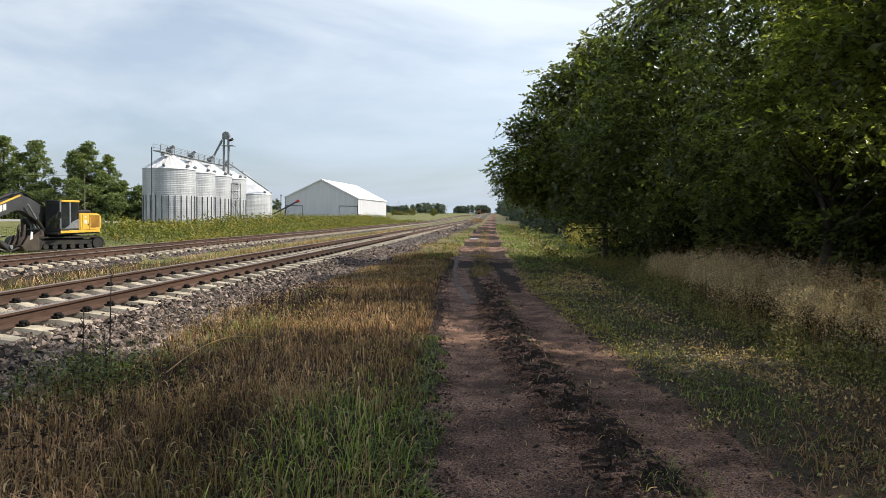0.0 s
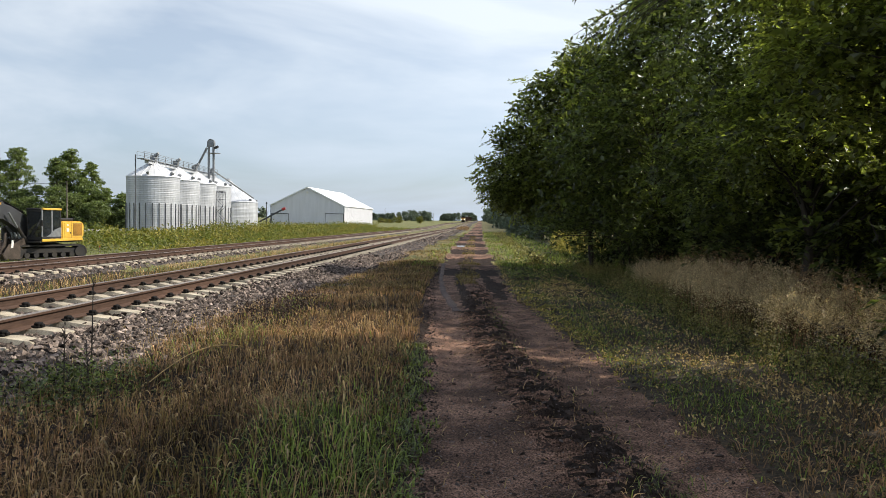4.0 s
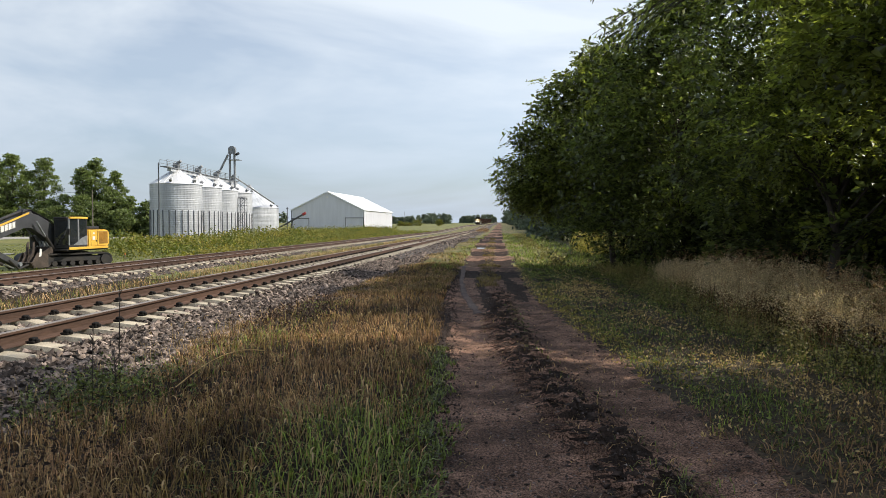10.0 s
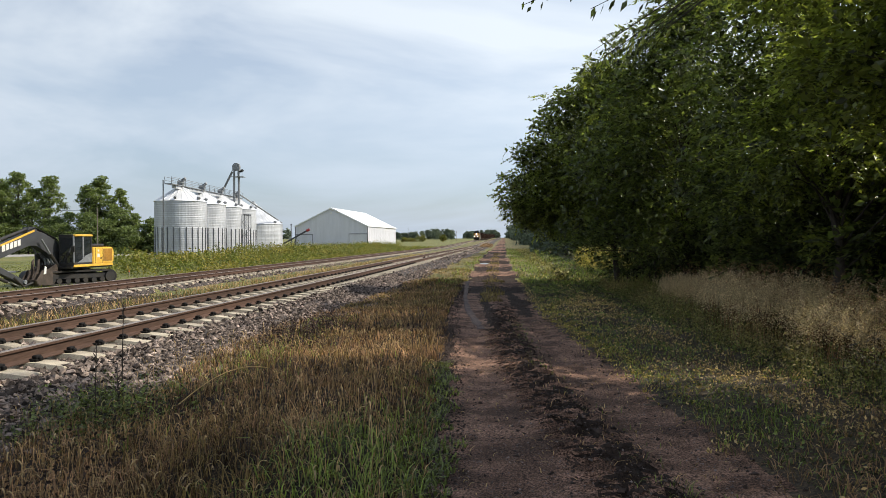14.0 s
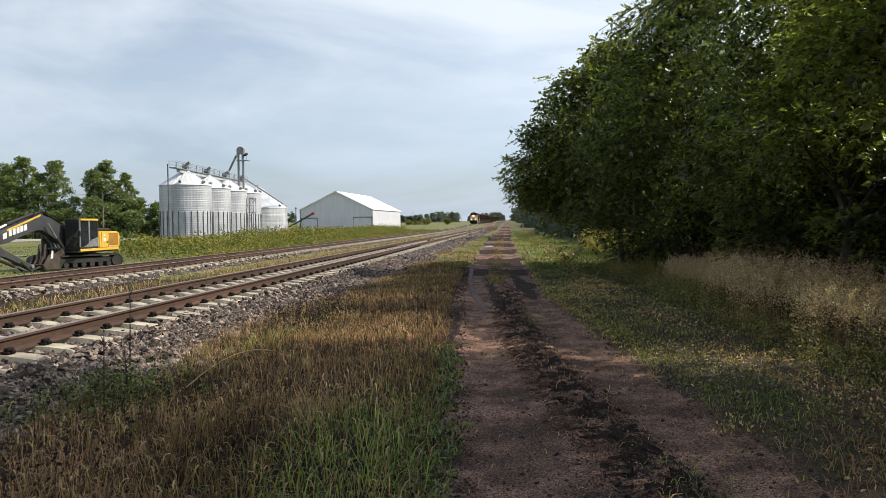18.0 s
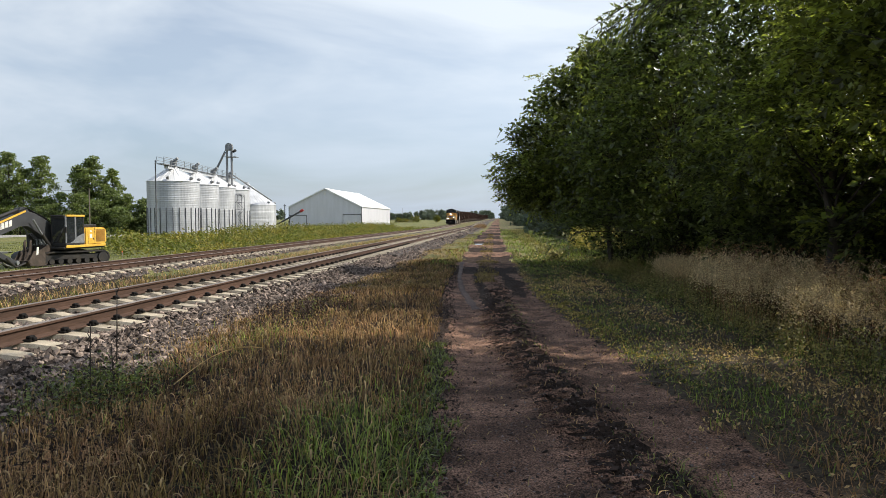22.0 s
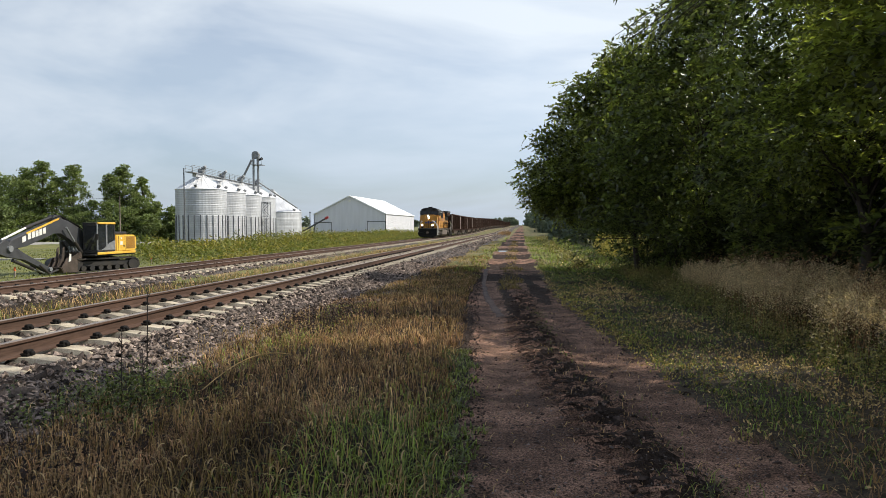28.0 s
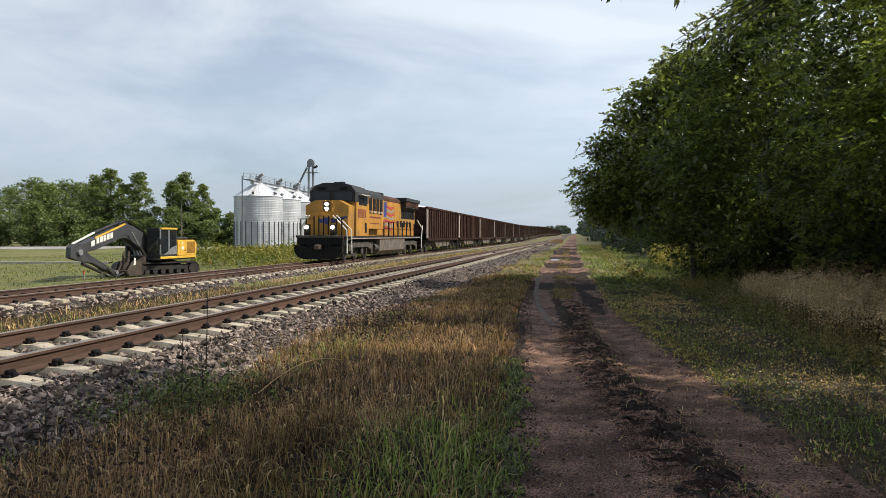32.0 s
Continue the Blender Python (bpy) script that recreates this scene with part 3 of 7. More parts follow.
def joined(name, me, places, material, parent):
    """Many copies of one small mesh in one object."""
    v = np.array([p.co[:] for p in me.vertices])
    me.calc_loop_triangles()
    f = np.array([t.vertices[:] for t in me.loop_triangles])
    vs, fs = [], []
    for k, (x, y, z, flip) in enumerate(places):
        vs.append(v * [flip, 1, 1] + [x, y, z])
        fs.append(f + k * len(v))
    m = raw_mesh(name, np.concatenate(vs), np.concatenate(fs), material, 3)
    ob = new(name, m)
    ob.parent = parent
    return tagged(ob, kind="stuff")


def track(cx, top, label, singles, clips_single, reach):
    th = thing("railway_track", pose(0, 0, 0), label, "railway track", kind="structure")
    for s in (-0.7525, 0.7525):
        bm = B()
        cuts = (-12, 140, 170, 205, 250, 293, 340, 385, 500, 600, 725, 1000, 1800)
        for a, b in zip(cuts, cuts[1:]):
            slab(bm, rail_outline(cx + s, top), "y", a, b)
        for f in bm.faces:
            if f.calc_center_median().z > top - 0.012:
                f.material_index = 1
        for v in bm.verts:
            v.co.z += float(rise(v.co.y))
        part("rail", bm, [M_rail, M_railtop], th)
    rng = random.Random(5)
    zt0 = top - 0.186 - 0.2
    place, clips = [], []
    for i in range(reach):
        y = -4 + 0.61 * i + rng.uniform(-0.02, 0.02)
        m = pose(cx + rng.uniform(-0.025, 0.025), y, zt0, 0, 0, rng.uniform(-0.6, 0.6))
        if i < singles:
            share("tie", TIE, th, m)
        else:
            place.append((cx, y, zt0 + float(rise(y)), 1))
        if i < 76:
            for s in (-0.7525, 0.7525):
                for q in (-1, 1):
                    if i < clips_single and i > 10:
                        share("rail_clip", CLIP, th, Matrix.Translation((cx + s + q * 0.1, y, zt0 + 0.2)) @ Matrix.Diagonal((q, 1, 1, 1)))
                    else:
                        clips.append((cx + s + q * 0.1, y, zt0 + 0.2, q))
    joined("far_ties", TIE, place, M_tie, th)
    joined("far_clips", CLIP, clips, M_rail, th)
    return th


track(RAIL_1, TOP_1, "rusty steel rails on pale concrete ties in stone ballast", 300, 84, 560)
track(RAIL_2, TOP_2, "second pair of rusty rails on pale concrete ties", 190, 40, 480)


def rocks(name, spots, size, material, label, category, seed, flat=0.75):
    """Loose angular stones at spots (x, y, z): uneven eight-sided lumps, in one object."""
    r = np.random.RandomState(seed)
    base = np.array([(1, 0, 0), (0, 1, 0), (-1, 0, 0), (0, -1, 0), (0.1, 0.1, 1), (-0.1, 0, -1)], float)
    tri = np.array([(0, 1, 4), (1, 2, 4), (2, 3, 4), (3, 0, 4), (1, 0, 5), (2, 1, 5), (3, 2, 5), (0, 3, 5)])
    n = len(spots)
    v = np.repeat(base[None], n, 0) * r.uniform(0.5, 1.35, (n, 6, 1))
    v += r.normal(0, 0.22, (n, 6, 3))
    a = r.uniform(0, 6.28, n)
    c, s = np.cos(a), np.sin(a)
    t = r.uniform(-0.7, 0.7, n)
    x, y, z = v[..., 0], v[..., 1], v[..., 2] * flat
    x, z = x * np.cos(t)[:, None] - z * np.sin(t)[:, None], x * np.sin(t)[:, None] + z * np.cos(t)[:, None]
    x, y = x * c[:, None] - y * s[:, None], x * s[:, None] + y * c[:, None]
    sz = (size * r.lognormal(0, 0.32, n))[:, None]
    p = np.stack([x * sz, y * sz, z * sz], 2) + np.asarray(spots)[:, None, :]
    f = tri[None] + (np.arange(n) * 6)[:, None, None]
    return tagged(new(name, raw_mesh(name, p.reshape(-1, 3), f.reshape(-1, 3), material, 3)), label, category, kind="stuff")


def scatter(n, x0, x1, y0, y1, seed, power=1.0):
    """n random spots, denser towards y0 as power grows."""
    r = np.random.RandomState(seed)
    return r.uniform(x0, x1, n), y0 + (y1 - y0) * r.uniform(0, 1, n) ** power


def stones_on(n, x0, x1, y0, y1, seed, power):
    x, y = scatter(n, x0, x1, y0, y1, seed, power)
    return np.stack([x, y, zt(x, y) + np.random.RandomState(seed + 9).uniform(-0.03, 0.018, n)], 1)


rocks("ballast_stones", np.concatenate([stones_on(15500, -5.35, -4.2, 3.5, 30, 31, 1.6), stones_on(6500, -7.2, -5.3, 4, 30, 32, 1.5),
                                        stones_on(4200, -8.9, -7.2, 6, 36, 33, 1.4), stones_on(2600, -4.4, -3.8, 3.5, 26, 34, 1.4), stones_on(260, -5.55, -5.25, 4, 26, 39, 1.4) + [0, 0, 0.04]]), 0.036, M_stone,
      "loose angular grey-brown ballast stones", "ballast stones", 41)
rocks("far_ballast_stones", np.concatenate([stones_on(4200, -14.2, -13.3, 10, 60, 35, 1.5), stones_on(5000, -8.9, -3.5, 28, 60, 36, 1.2), stones_on(4500, -4.7, -3.4, 14, 40, 38, 1.3)]), 0.05, M_stone,
      "loose grey ballast stones further along the tracks", "ballast stones", 42)
rocks("distant_ballast_stones", stones_on(4200, -8.9, -4.0, 55, 150, 37, 1.3), 0.085, M_stone, "grey ballast stones in the distance", "ballast stones", 43)


def clod_spots():
    x, y = scatter(52000, -1.8, 2.6, 2.2, 24, 51, 1.6)
    u = road_u(x, y)
    r = np.random.RandomState(52)
    keep = (np.abs(u) < 1.15) & (r.uniform(0, 1, len(x)) < 0.08 + 0.7 * (np.abs(u + 0.92) < 0.2) + 0.92 * churned(x, y) * (waves(x, y, 53, 0.9) > -0.4))
    return np.stack([x[keep], y[keep], zt(x[keep], y[keep])], 1)


def lump_spots():
    x, y = scatter(9000, -1.7, 2.2, 2.3, 22, 57, 1.4)
    u = road_u(x, y)
    keep = np.random.RandomState(50).uniform(0, 1, len(x)) < 0.9 * churned(x, y) ** 2 * (waves(x, y, 53, 0.9) > -0.2) + 0.4 * (np.abs(u + 0.95) < 0.14) + 0.25 * (np.abs(u - 0.98) < 0.1)
    return np.stack([x[keep], y[keep], zt(x[keep], y[keep])], 1)


rocks("soil_lumps", lump_spots(), 0.026, M_clod, "larger dark lumps of torn soil beside the wheel tracks", "soil lumps", 60, 0.6)
rocks("dirt_clods", clod_spots(), 0.013, M_clod, "dark crumbled clods of churned soil on the road", "dirt clods", 54)


def pebble_spots():
    x, y = scatter(14000, -1.6, 2.4, 2.2, 16, 55, 1.8)
    keep = np.abs(road_u(x, y)) < 1.0
    return np.stack([x[keep], y[keep], zt(x[keep], y[keep])], 1)


def tread_marks():
    """Short ridges that the cleats of a machine pressed across the churned band."""
    r = np.random.RandomState(44)
    V, F = [], []
    for i in range(190):
        y = 2.4 + 10 * (i / 190) ** 1.2
        c = float(np.interp(y, [2, 4, 6, 8.8, 12, 20], [1.45, 1.0, 0.69, 0.26, 0.05, -0.1])) - 0.24 + r.normal(0, 0.05)
        L, w, h, s = r.uniform(0.08, 0.2), r.uniform(0.009, 0.016), r.uniform(0.008, 0.018), r.uniform(-0.12, 0.05)
        x = np.array([c - L, c - L * 0.3, c + L * 0.4, c + L])
        yy = y + s * (x - c)
        z = zt(x, yy)
        k = len(V)
        for j in range(4):
            hh = h * (0.2, 1.0, 0.8, 0.1)[j] * r.uniform(0.6, 1.2)
            V += [(x[j], yy[j] - w, z[j] - 0.01), (x[j], yy[j], z[j] + hh), (x[j], yy[j] + w, z[j] - 0.01)]
        for j in range(3):
            a = k + 3 * j
            F += [(a, a + 3, a + 4, a + 1), (a + 1, a + 4, a + 5, a + 2)]
    tagged(new("tread_marks", raw_mesh("tread_marks", np.array(V), np.array(F), M_road, 4)), "ridges of cleat marks pressed into the dirt road", "tread marks", kind="stuff")


tread_marks()
rocks("road_pebbles", pebble_spots(), 0.0075, M_pebble, "small grey pebbles pressed into the dirt road", "pebbles", 56)


# ---- grasses ----
def leaf_shapes(p, d, up, size, fold=0.25, slim=0.31):
    s = np.cross(d, up)
    s /= np.linalg.norm(s, axis=1)[:, None] + 1e-9
    u = np.cross(s, d)
    L = size[:, None]
    w = L * slim
    V = np.stack([p, p + d * L * 0.42 + s * w + u * w * fold, p + d * L, p + d * L * 0.42 - s * w + u * w * fold], 1)
    k = (np.arange(len(p)) * 4)[:, None]
    return V.reshape(-1, 3), np.concatenate([k + [[0, 1, 2]], k + [[0, 2, 3]]])


def blades(name, x, y, h, w, lean, material, label, category, seed, z=None, parent=None):
    """Bent grass blades, each of two narrow pieces, in one object."""
    r = np.random.RandomState(seed)
    n = len(x)
    z = zt(x, y) if z is None else z
    a = r.uniform(0, 6.28, n)
    d = np.stack([np.cos(a), np.sin(a)], 1)
    s = np.stack([-d[:, 1], d[:, 0]], 1) * (w * r.uniform(0.6, 1.4, n))[:, None] * 0.5
    hh = h * r.uniform(0.55, 1.25, n)
    l = lean * hh * r.uniform(0.3, 1.5, n)
    b = np.stack([x, y], 1)
    mid, tip = b + d * (l * 0.35)[:, None], b + d * l[:, None]
    V = np.zeros((n, 5, 3))
    V[:, 0, :2], V[:, 1, :2] = b - s, b + s
    V[:, 2, :2], V[:, 3, :2] = mid + s * 0.8, mid - s * 0.8
    V[:, 4, :2] = tip
    V[:, 0:2, 2] = (z - 0.02)[:, None]
    V[:, 2:4, 2] = (z + hh * 0.6)[:, None]
    V[:, 4, 2] = z + hh * np.where(lean > 0.9, 0.75, 1.0)
    k = (np.arange(n) * 5)[:, None]
    F = np.concatenate([k + [[0, 1, 2]], k + [[0, 2, 3]], k + [[3, 2, 4]]])
    ob = new(name, raw_mesh(name, V.reshape(-1, 3), F, material, 3))
    ob.parent = parent
    return tagged(ob, label, category, kind="stuff")


def verge(n, x0, x1, y0, y1, seed, power, thin=None, edge=1.0):
    """Spots off the road for grass; thin(x, y) gives how much of it stays."""
    x, y = scatter(n, x0, x1, y0, y1, seed, power)
    keep = np.abs(road_u(x, y)) > edge + 0.1 * waves(x, y, 61, 0.6)
    keep &= (x > 0) | (x > ballast_edge(y) + 0.2 * waves(x, y, 45, 1.2))
    # bare gaps between the tufts
    keep &= np.random.RandomState(seed + 6).uniform(0, 1, n) < np.clip(0.72 + 0.75 * waves(x, y, 33, 0.34, 7) + 0.35 * waves(x, y, 34, 0.13, 7), 0.06, 1)
    if thin is not None:
        keep &= np.random.RandomState(seed + 1).uniform(0, 1, n) < thin(x, y)
    return x[keep], y[keep]


def bell(x, y, cx, cy, rx, ry):
    return np.exp(-(((x - cx) / rx) ** 2 + ((y - cy) / ry) ** 2))


def dry_stems(n, seed):
    """Sparse upright straw stems that stand out of the grass."""
    x, y = verge(n, -4.3, -0.3, 2.2, 16, seed, 1.5, lambda x, y: np.clip(0.55 + 0.5 * waves(x, y, seed + 2, 0.7), 0.05, 1), 1.1)
    blades("straw_stems", x, y, 0.23, 0.007, 0.5, M_grassd, "pale upright straw stems in the brown grass", "grass", seed + 3)


def green_patch(x, y):
    """Share of green among the grasses left of the road."""
    p = np.exp(-(((x + 1.05) / 0.52) ** 2 + ((y - 4.5) / 1.4) ** 2)) * 1.3
    p = p + np.exp(-(((x + 3.6) / 0.5) ** 2)) * (0.4 + 0.3 * waves(x, y, 62, 3)) * (y > 5.5) * (y < 14)
    return np.clip(p + 0.12 * (waves(x, y, 63, 1.0) > 0.55), 0, 1)


def brown_patch(x, y):
    return np.clip((1 - green_patch(x, y)) * (0.62 + 0.35 * waves(x, y, 64, 1.6)), 0, 1)


dry_stems(5200, 351)
gl = verge(60000, -4.6, 0.2, 2.0, 26, 71, 1.7, green_patch, 0.95)
blades("green_grass", *gl, 0.17, 0.009, 1.0, M_grassl, "fresh green grass patch beside the dirt road", "grass", 72)
bl = verge(115000, -4.7, 0.0, 2.0, 30, 73, 1.7, brown_patch)
blades("brown_grass", *bl, 0.15, 0.0075, 0.95, M_grassb, "dead brown grass between road and ballast", "grass", 74)
dl = verge(80000, -4.7, 0.0, 2.0, 34, 75, 1.6, lambda x, y: np.clip((1 - green_patch(x, y)) * (0.4 - 0.35 * waves(x, y, 64, 1.6)) + 0.12 + 0.5 * bell(x, y, -2.4, 4.2, 1.0, 1.2), 0, 1))
blades("dry_grass", *dl, 0.16, 0.007, 1.1, M_grassd, "straw-coloured dry grass between road and ballast", "grass", 76)
yl = verge(30000, -4.1, 0.0, 16, 80, 77, 1.6, lambda x, y: np.clip(0.55 + 0.6 * waves(x, y, 60, 2.6) + 0.3 * (y < 26), 0, 1))
blades("yellow_grass", *yl, 0.13, 0.02, 1.0, M_grassy, "yellowing grass along the ballast edge further off", "grass", 78)


def mat_leaves(name, xy, size, material, label, seed, rise=0.06):
    """Low leaves of clover and trampled grass in uneven tufts, in one object."""
    x, y = xy
    n = len(x)
    r = np.random.RandomState(seed)
    a, e = r.uniform(0, 6.28, n), r.normal(0.5, 0.45, n)
    d = np.stack([np.cos(a) * np.cos(e), np.sin(a) * np.cos(e), np.sin(e)], 1)
    tuft = np.clip(0.45 + 0.6 * waves(x, y, 15, 0.42) + 0.3 * waves(x, y, 16, 0.16), 0, 1.4)
    p = np.stack([x, y, zt(x, y) - 0.01 + r.uniform(0.0, 1.0, n) * (0.02 + 1.5 * rise * tuft)], 1)
    L = size * r.uniform(0.6, 1.5, n) * (1 + np.maximum(0, y - 8) * 0.05)
    v, f = leaf_shapes(p, d, r.normal(0, 0.6, (n, 3)) + [0, 0, 1], L, 0.3, 0.26)
    tagged(new(name, raw_mesh(name, v, f, material, 3)), label, "grass", kind="stuff")


def straw_share(x, y):
    """Yellowed patches of the verge: a strip before the weeds, one farther on, and worn spots at the road's edge."""
    q = 2.2 * bell(x + 0.13 * (y - 7.4), y, 2.85, 7.4, 0.36, 1.5) + 1.5 * bell(x, y, 2.0, 16.3, 0.55, 2.4) + 0.9 * bell(x, y, 2.5, 11.5, 0.5, 1.2) + 0.9 * bell(x, y, 1.65, 5.55, 0.3, 0.22)
    return np.clip(q * (1 + 0.5 * waves(x, y, 65, 0.5)) + 0.42 * np.clip(waves(x, y, 14, 1.1), 0, 1), 0, 1)


def yellow_share(x, y):
    """A yellow-green strip along the road's edge."""
    return np.clip(np.exp(-((road_u(x, y) - 1.2) / 0.26) ** 2) * np.clip((y - 6.5) / 2, 0, 1) * np.clip((19 - y) / 5, 0, 1) * (0.85 + 0.6 * waves(x, y, 13, 0.8)), 0, 1)


def brown_share(x, y):
    """Dead brown grass near the foot of the bushes, and in loose spots."""
    q = 1.2 * bell(x, y, 3.0, 4.6, 0.8, 1.0) + 0.8 * bell(x, y, 3.5, 6.0, 0.5, 0.8) + 0.6 * bell(x, y, 2.2, 4.0, 0.3, 0.6)
    return np.clip(q * (1 + 0.6 * waves(x, y, 67, 0.45)) + 0.2 * (waves(x, y, 12, 0.7) > 0.55), 0, 1)


def green_share(x, y):
    return np.clip(1.0 + 0.5 * waves(x, y, 11, 0.55) - 0.85 * straw_share(x, y) - 0.7 * brown_share(x, y) - 0.5 * yellow_share(x, y) - np.clip((1.22 - road_u(x, y)) / 0.25, 0, 1), 0.03, 1)


rg = verge(100000, 0.3, 5.4, 2.0, 30, 79, 1.6, green_share)
mat_leaves("verge_grass", rg, 0.032, M_clover, "low green clover and grass on the shaded verge", 80, 0.085)
rk = verge(26000, 0.3, 5.0, 2.0, 26, 93, 1.5, lambda x, y: 0.75 * green_share(x, y))
blades("verge_tufts", *rk, 0.085, 0.0085, 1.25, M_grassg, "uneven green grass tufts on the verge", "grass", 94)
rl = verge(26000, 0.5, 4.0, 3.0, 22, 78, 1.3, lambda x, y: np.clip(1.3 * bell(x, y, 2.15, 6.1, 0.5, 0.55) + bell(x, y, 1.75, 10.5, 0.35, 1.6) + 0.8 * bell(x, y, 3.4, 8.6, 0.3, 0.8) + 0.4 * np.clip(waves(x, y, 77, 1.3), 0, 1), 0, 1))
blades("verge_bright_grass", *rl, 0.085, 0.008, 1.25, M_grassl, "brighter green grass patches on the verge", "grass", 75)
ry = verge(90000, 0.3, 5.0, 2.0, 30, 81, 1.6, lambda x, y: 0.05 + 0.95 * straw_share(x, y), 0.94)
mat_leaves("verge_straw", ry, 0.032, M_straw, "yellowed short grass patches on the verge", 82, 0.075)
rv = verge(60000, 0.3, 3.4, 4.0, 26, 62, 1.4, yellow_share, 0.9)
mat_leaves("verge_yellow_grass", rv, 0.032, M_yelgreen, "yellow-green grass strip along the road edge", 63, 0.05)
rb = verge(60000, 0.3, 5.0, 2.0, 24, 70, 1.6, lambda x, y: 0.06 + 0.94 * brown_share(x, y), 0.93)
blades("verge_brown_grass", *rb, 0.1, 0.007, 1.6, M_trod, "dead brown grass on the verge", "grass", 64)
ru = verge(16000, 0.3, 4.6, 2.0, 26, 69, 1.5, lambda x, y: np.clip(0.2 + straw_share(x, y) + 0.4 * waves(x, y, 59, 1.2), 0, 1), 1.05)
blades("verge_blades", *ru, 0.1, 0.007, 1.2, M_grassy, "thin yellow grass blades on the verge", "grass", 58)
# tufts that survive between the wheel tracks
cx_, cy_ = scatter(15000, -0.4, 2.2, 2.4, 14, 39, 1.3)
cc = cx_ - np.interp(cy_, [2, 4, 6, 8.8, 12, 20], [1.45, 1.0, 0.69, 0.26, 0.05, -0.1])
kc = np.random.RandomState(40).uniform(0, 1, len(cx_)) < np.exp(-((cc - 0.26) / 0.14) ** 2) * np.clip(0.15 + 0.9 * waves(cx_, cy_, 10, 0.6), 0, 1) + 0.9 * bell(cx_, cy_, 1.2, 4.15, 0.22, 0.35)
blades("road_tufts", cx_[kc], cy_[kc], 0.06, 0.007, 1.7, M_grassg, "torn green grass tufts between the wheel tracks", "grass", 29)
kd = np.roll(kc, 7) & (np.random.RandomState(28).uniform(0, 1, len(cx_)) < 0.8)
blades("road_tuft_straw", cx_[kd], cy_[kd], 0.045, 0.007, 2.4, M_straw, "torn straw between the wheel tracks", "straw", 27)
rc = verge(30000, -2.5, 5.2, 22, 90, 54, 1.7)
mat_leaves("far_verge_turf", rc, 0.024, M_grassg, "bright green turf on the sunny verge", 53)
rf = verge(22000, -2.5, 5.2, 24, 120, 83, 1.6)
blades("far_verge_grass", *rf, 0.13, 0.03, 0.9, M_grassl, "bright green grass on the verge further down the road", "grass", 84)
rf2 = verge(14000, -2.5, 4.4, 24, 120, 57, 1.6, lambda x, y: np.clip(0.5 + 0.6 * waves(x, y, 56, 3), 0, 1))
blades("far_verge_straw", *rf2, 0.14, 0.03, 0.9, M_grassy, "yellowing grass on the sunny verge", "grass", 55)
cl = scatter(15000, -1.2, 0.9, 18, 80, 85, 1.3)
ku = np.abs(road_u(*cl)) < 0.28 + 0.15 * waves(*cl, 66, 3)
blades("road_centre_grass", cl[0][ku], cl[1][ku], 0.1, 0.012, 0.9, M_grassy, "thin grass strip between the wheel ruts", "grass", 86)
mg = scatter(9000, -13.2, -9.6, 5, 90, 87, 1.5)
km = np.random.RandomState(86).uniform(0, 1, len(mg[0])) < np.clip(0.4 + 0.6 * waves(*mg, 85, 1.6), 0.08, 1) * np.exp(-((mg[0] + 11.3) / 1.1) ** 4)
blades("median_grass", mg[0][km], mg[1][km], 0.24, 0.016, 0.9, M_hay, "yellow-green grass strip between the two tracks", "grass", 88)
mg2 = scatter(21000, -13.4, -9.4, 5, 90, 89, 1.5)
kn2 = np.random.RandomState(84).uniform(0, 1, len(mg2[0])) < np.exp(-((mg2[0] + 11.3) / 1.35) ** 4) * np.clip(0.75 - 0.5 * waves(*mg2, 85, 1.6), 0.1, 1)
blades("median_dry_grass", mg2[0][kn2], mg2[1][kn2], 0.25, 0.014, 0.95, M_grassd, "dry tan grass strip between the two tracks", "grass", 90)
fg = scatter(19000, -62, -17.3, 10, 80, 91, 1.2)
blades("meadow_grass", *fg, 0.12, 0.045, 0.7, M_hay, "mown green meadow beyond the tracks", "grass", 92)
bk = verge(38000, -4.7, 5.0, -6.0, 2.2, 48, 1.0)
blades("back_grass", *bk, 0.15, 0.012, 1.0, M_grassb, "brown and dry grass beside the road", "grass", 49)
bk2 = verge(24000, -4.7, 5.0, -6.0, 2.2, 46, 1.0)
blades("back_green_grass", *bk2, 0.12, 0.012, 1.0, M_grassl, "low green grass beside the road", "grass", 47)
ew = scatter(16000, -1.6, 0.2, 2.2, 9, 95, 1.4)
ke = np.abs(road_u(*ew) + 0.98) < 0.16 + 0.12 * waves(*ew, 68, 0.5)
blades("edge_weeds", ew[0][ke], ew[1][ke], 0.06, 0.014, 1.2, M_grassg, "low creeping weeds along the road edge", "weeds", 96)

st = scatter(5200, -1.4, 2.4, 2.2, 14, 97, 1.5)
kt = (np.abs(road_u(*st)) < 1.1) & (np.random.RandomState(98).uniform(0, 1, len(st[0])) < 0.12 + 0.8 * churned(*st) + 0.5 * (waves(*st, 99, 0.8) > 0.7))
blades("road_straw", st[0][kt], st[1][kt], 0.03, 0.008, 2.6, M_grassd, "scattered straw and torn grass on the road", "straw", 100)


# ---- puddle ----
def puddle(x, y, rx, ry):
    """Still water in the lowest part of a rut."""
    z = float(np.mean(zt(np.full(30, x), np.linspace(y - ry, y + ry, 30)))) + 0.1
    bm = B()
    bm.faces.new([bm.verts.new((x + rx * math.cos(a) * (1 + 0.15 * math.sin(3 * a)), y + ry * math.sin(a), z)) for a in [2 * math.pi * k / 28 for k in range(28)]])
    tagged(part("puddle", bm, M_water, None), "shallow rain puddle in a wheel rut mirroring the sky", "puddle", kind="structure")


puddle(-1.45, 46.6, 0.48, 3.2)

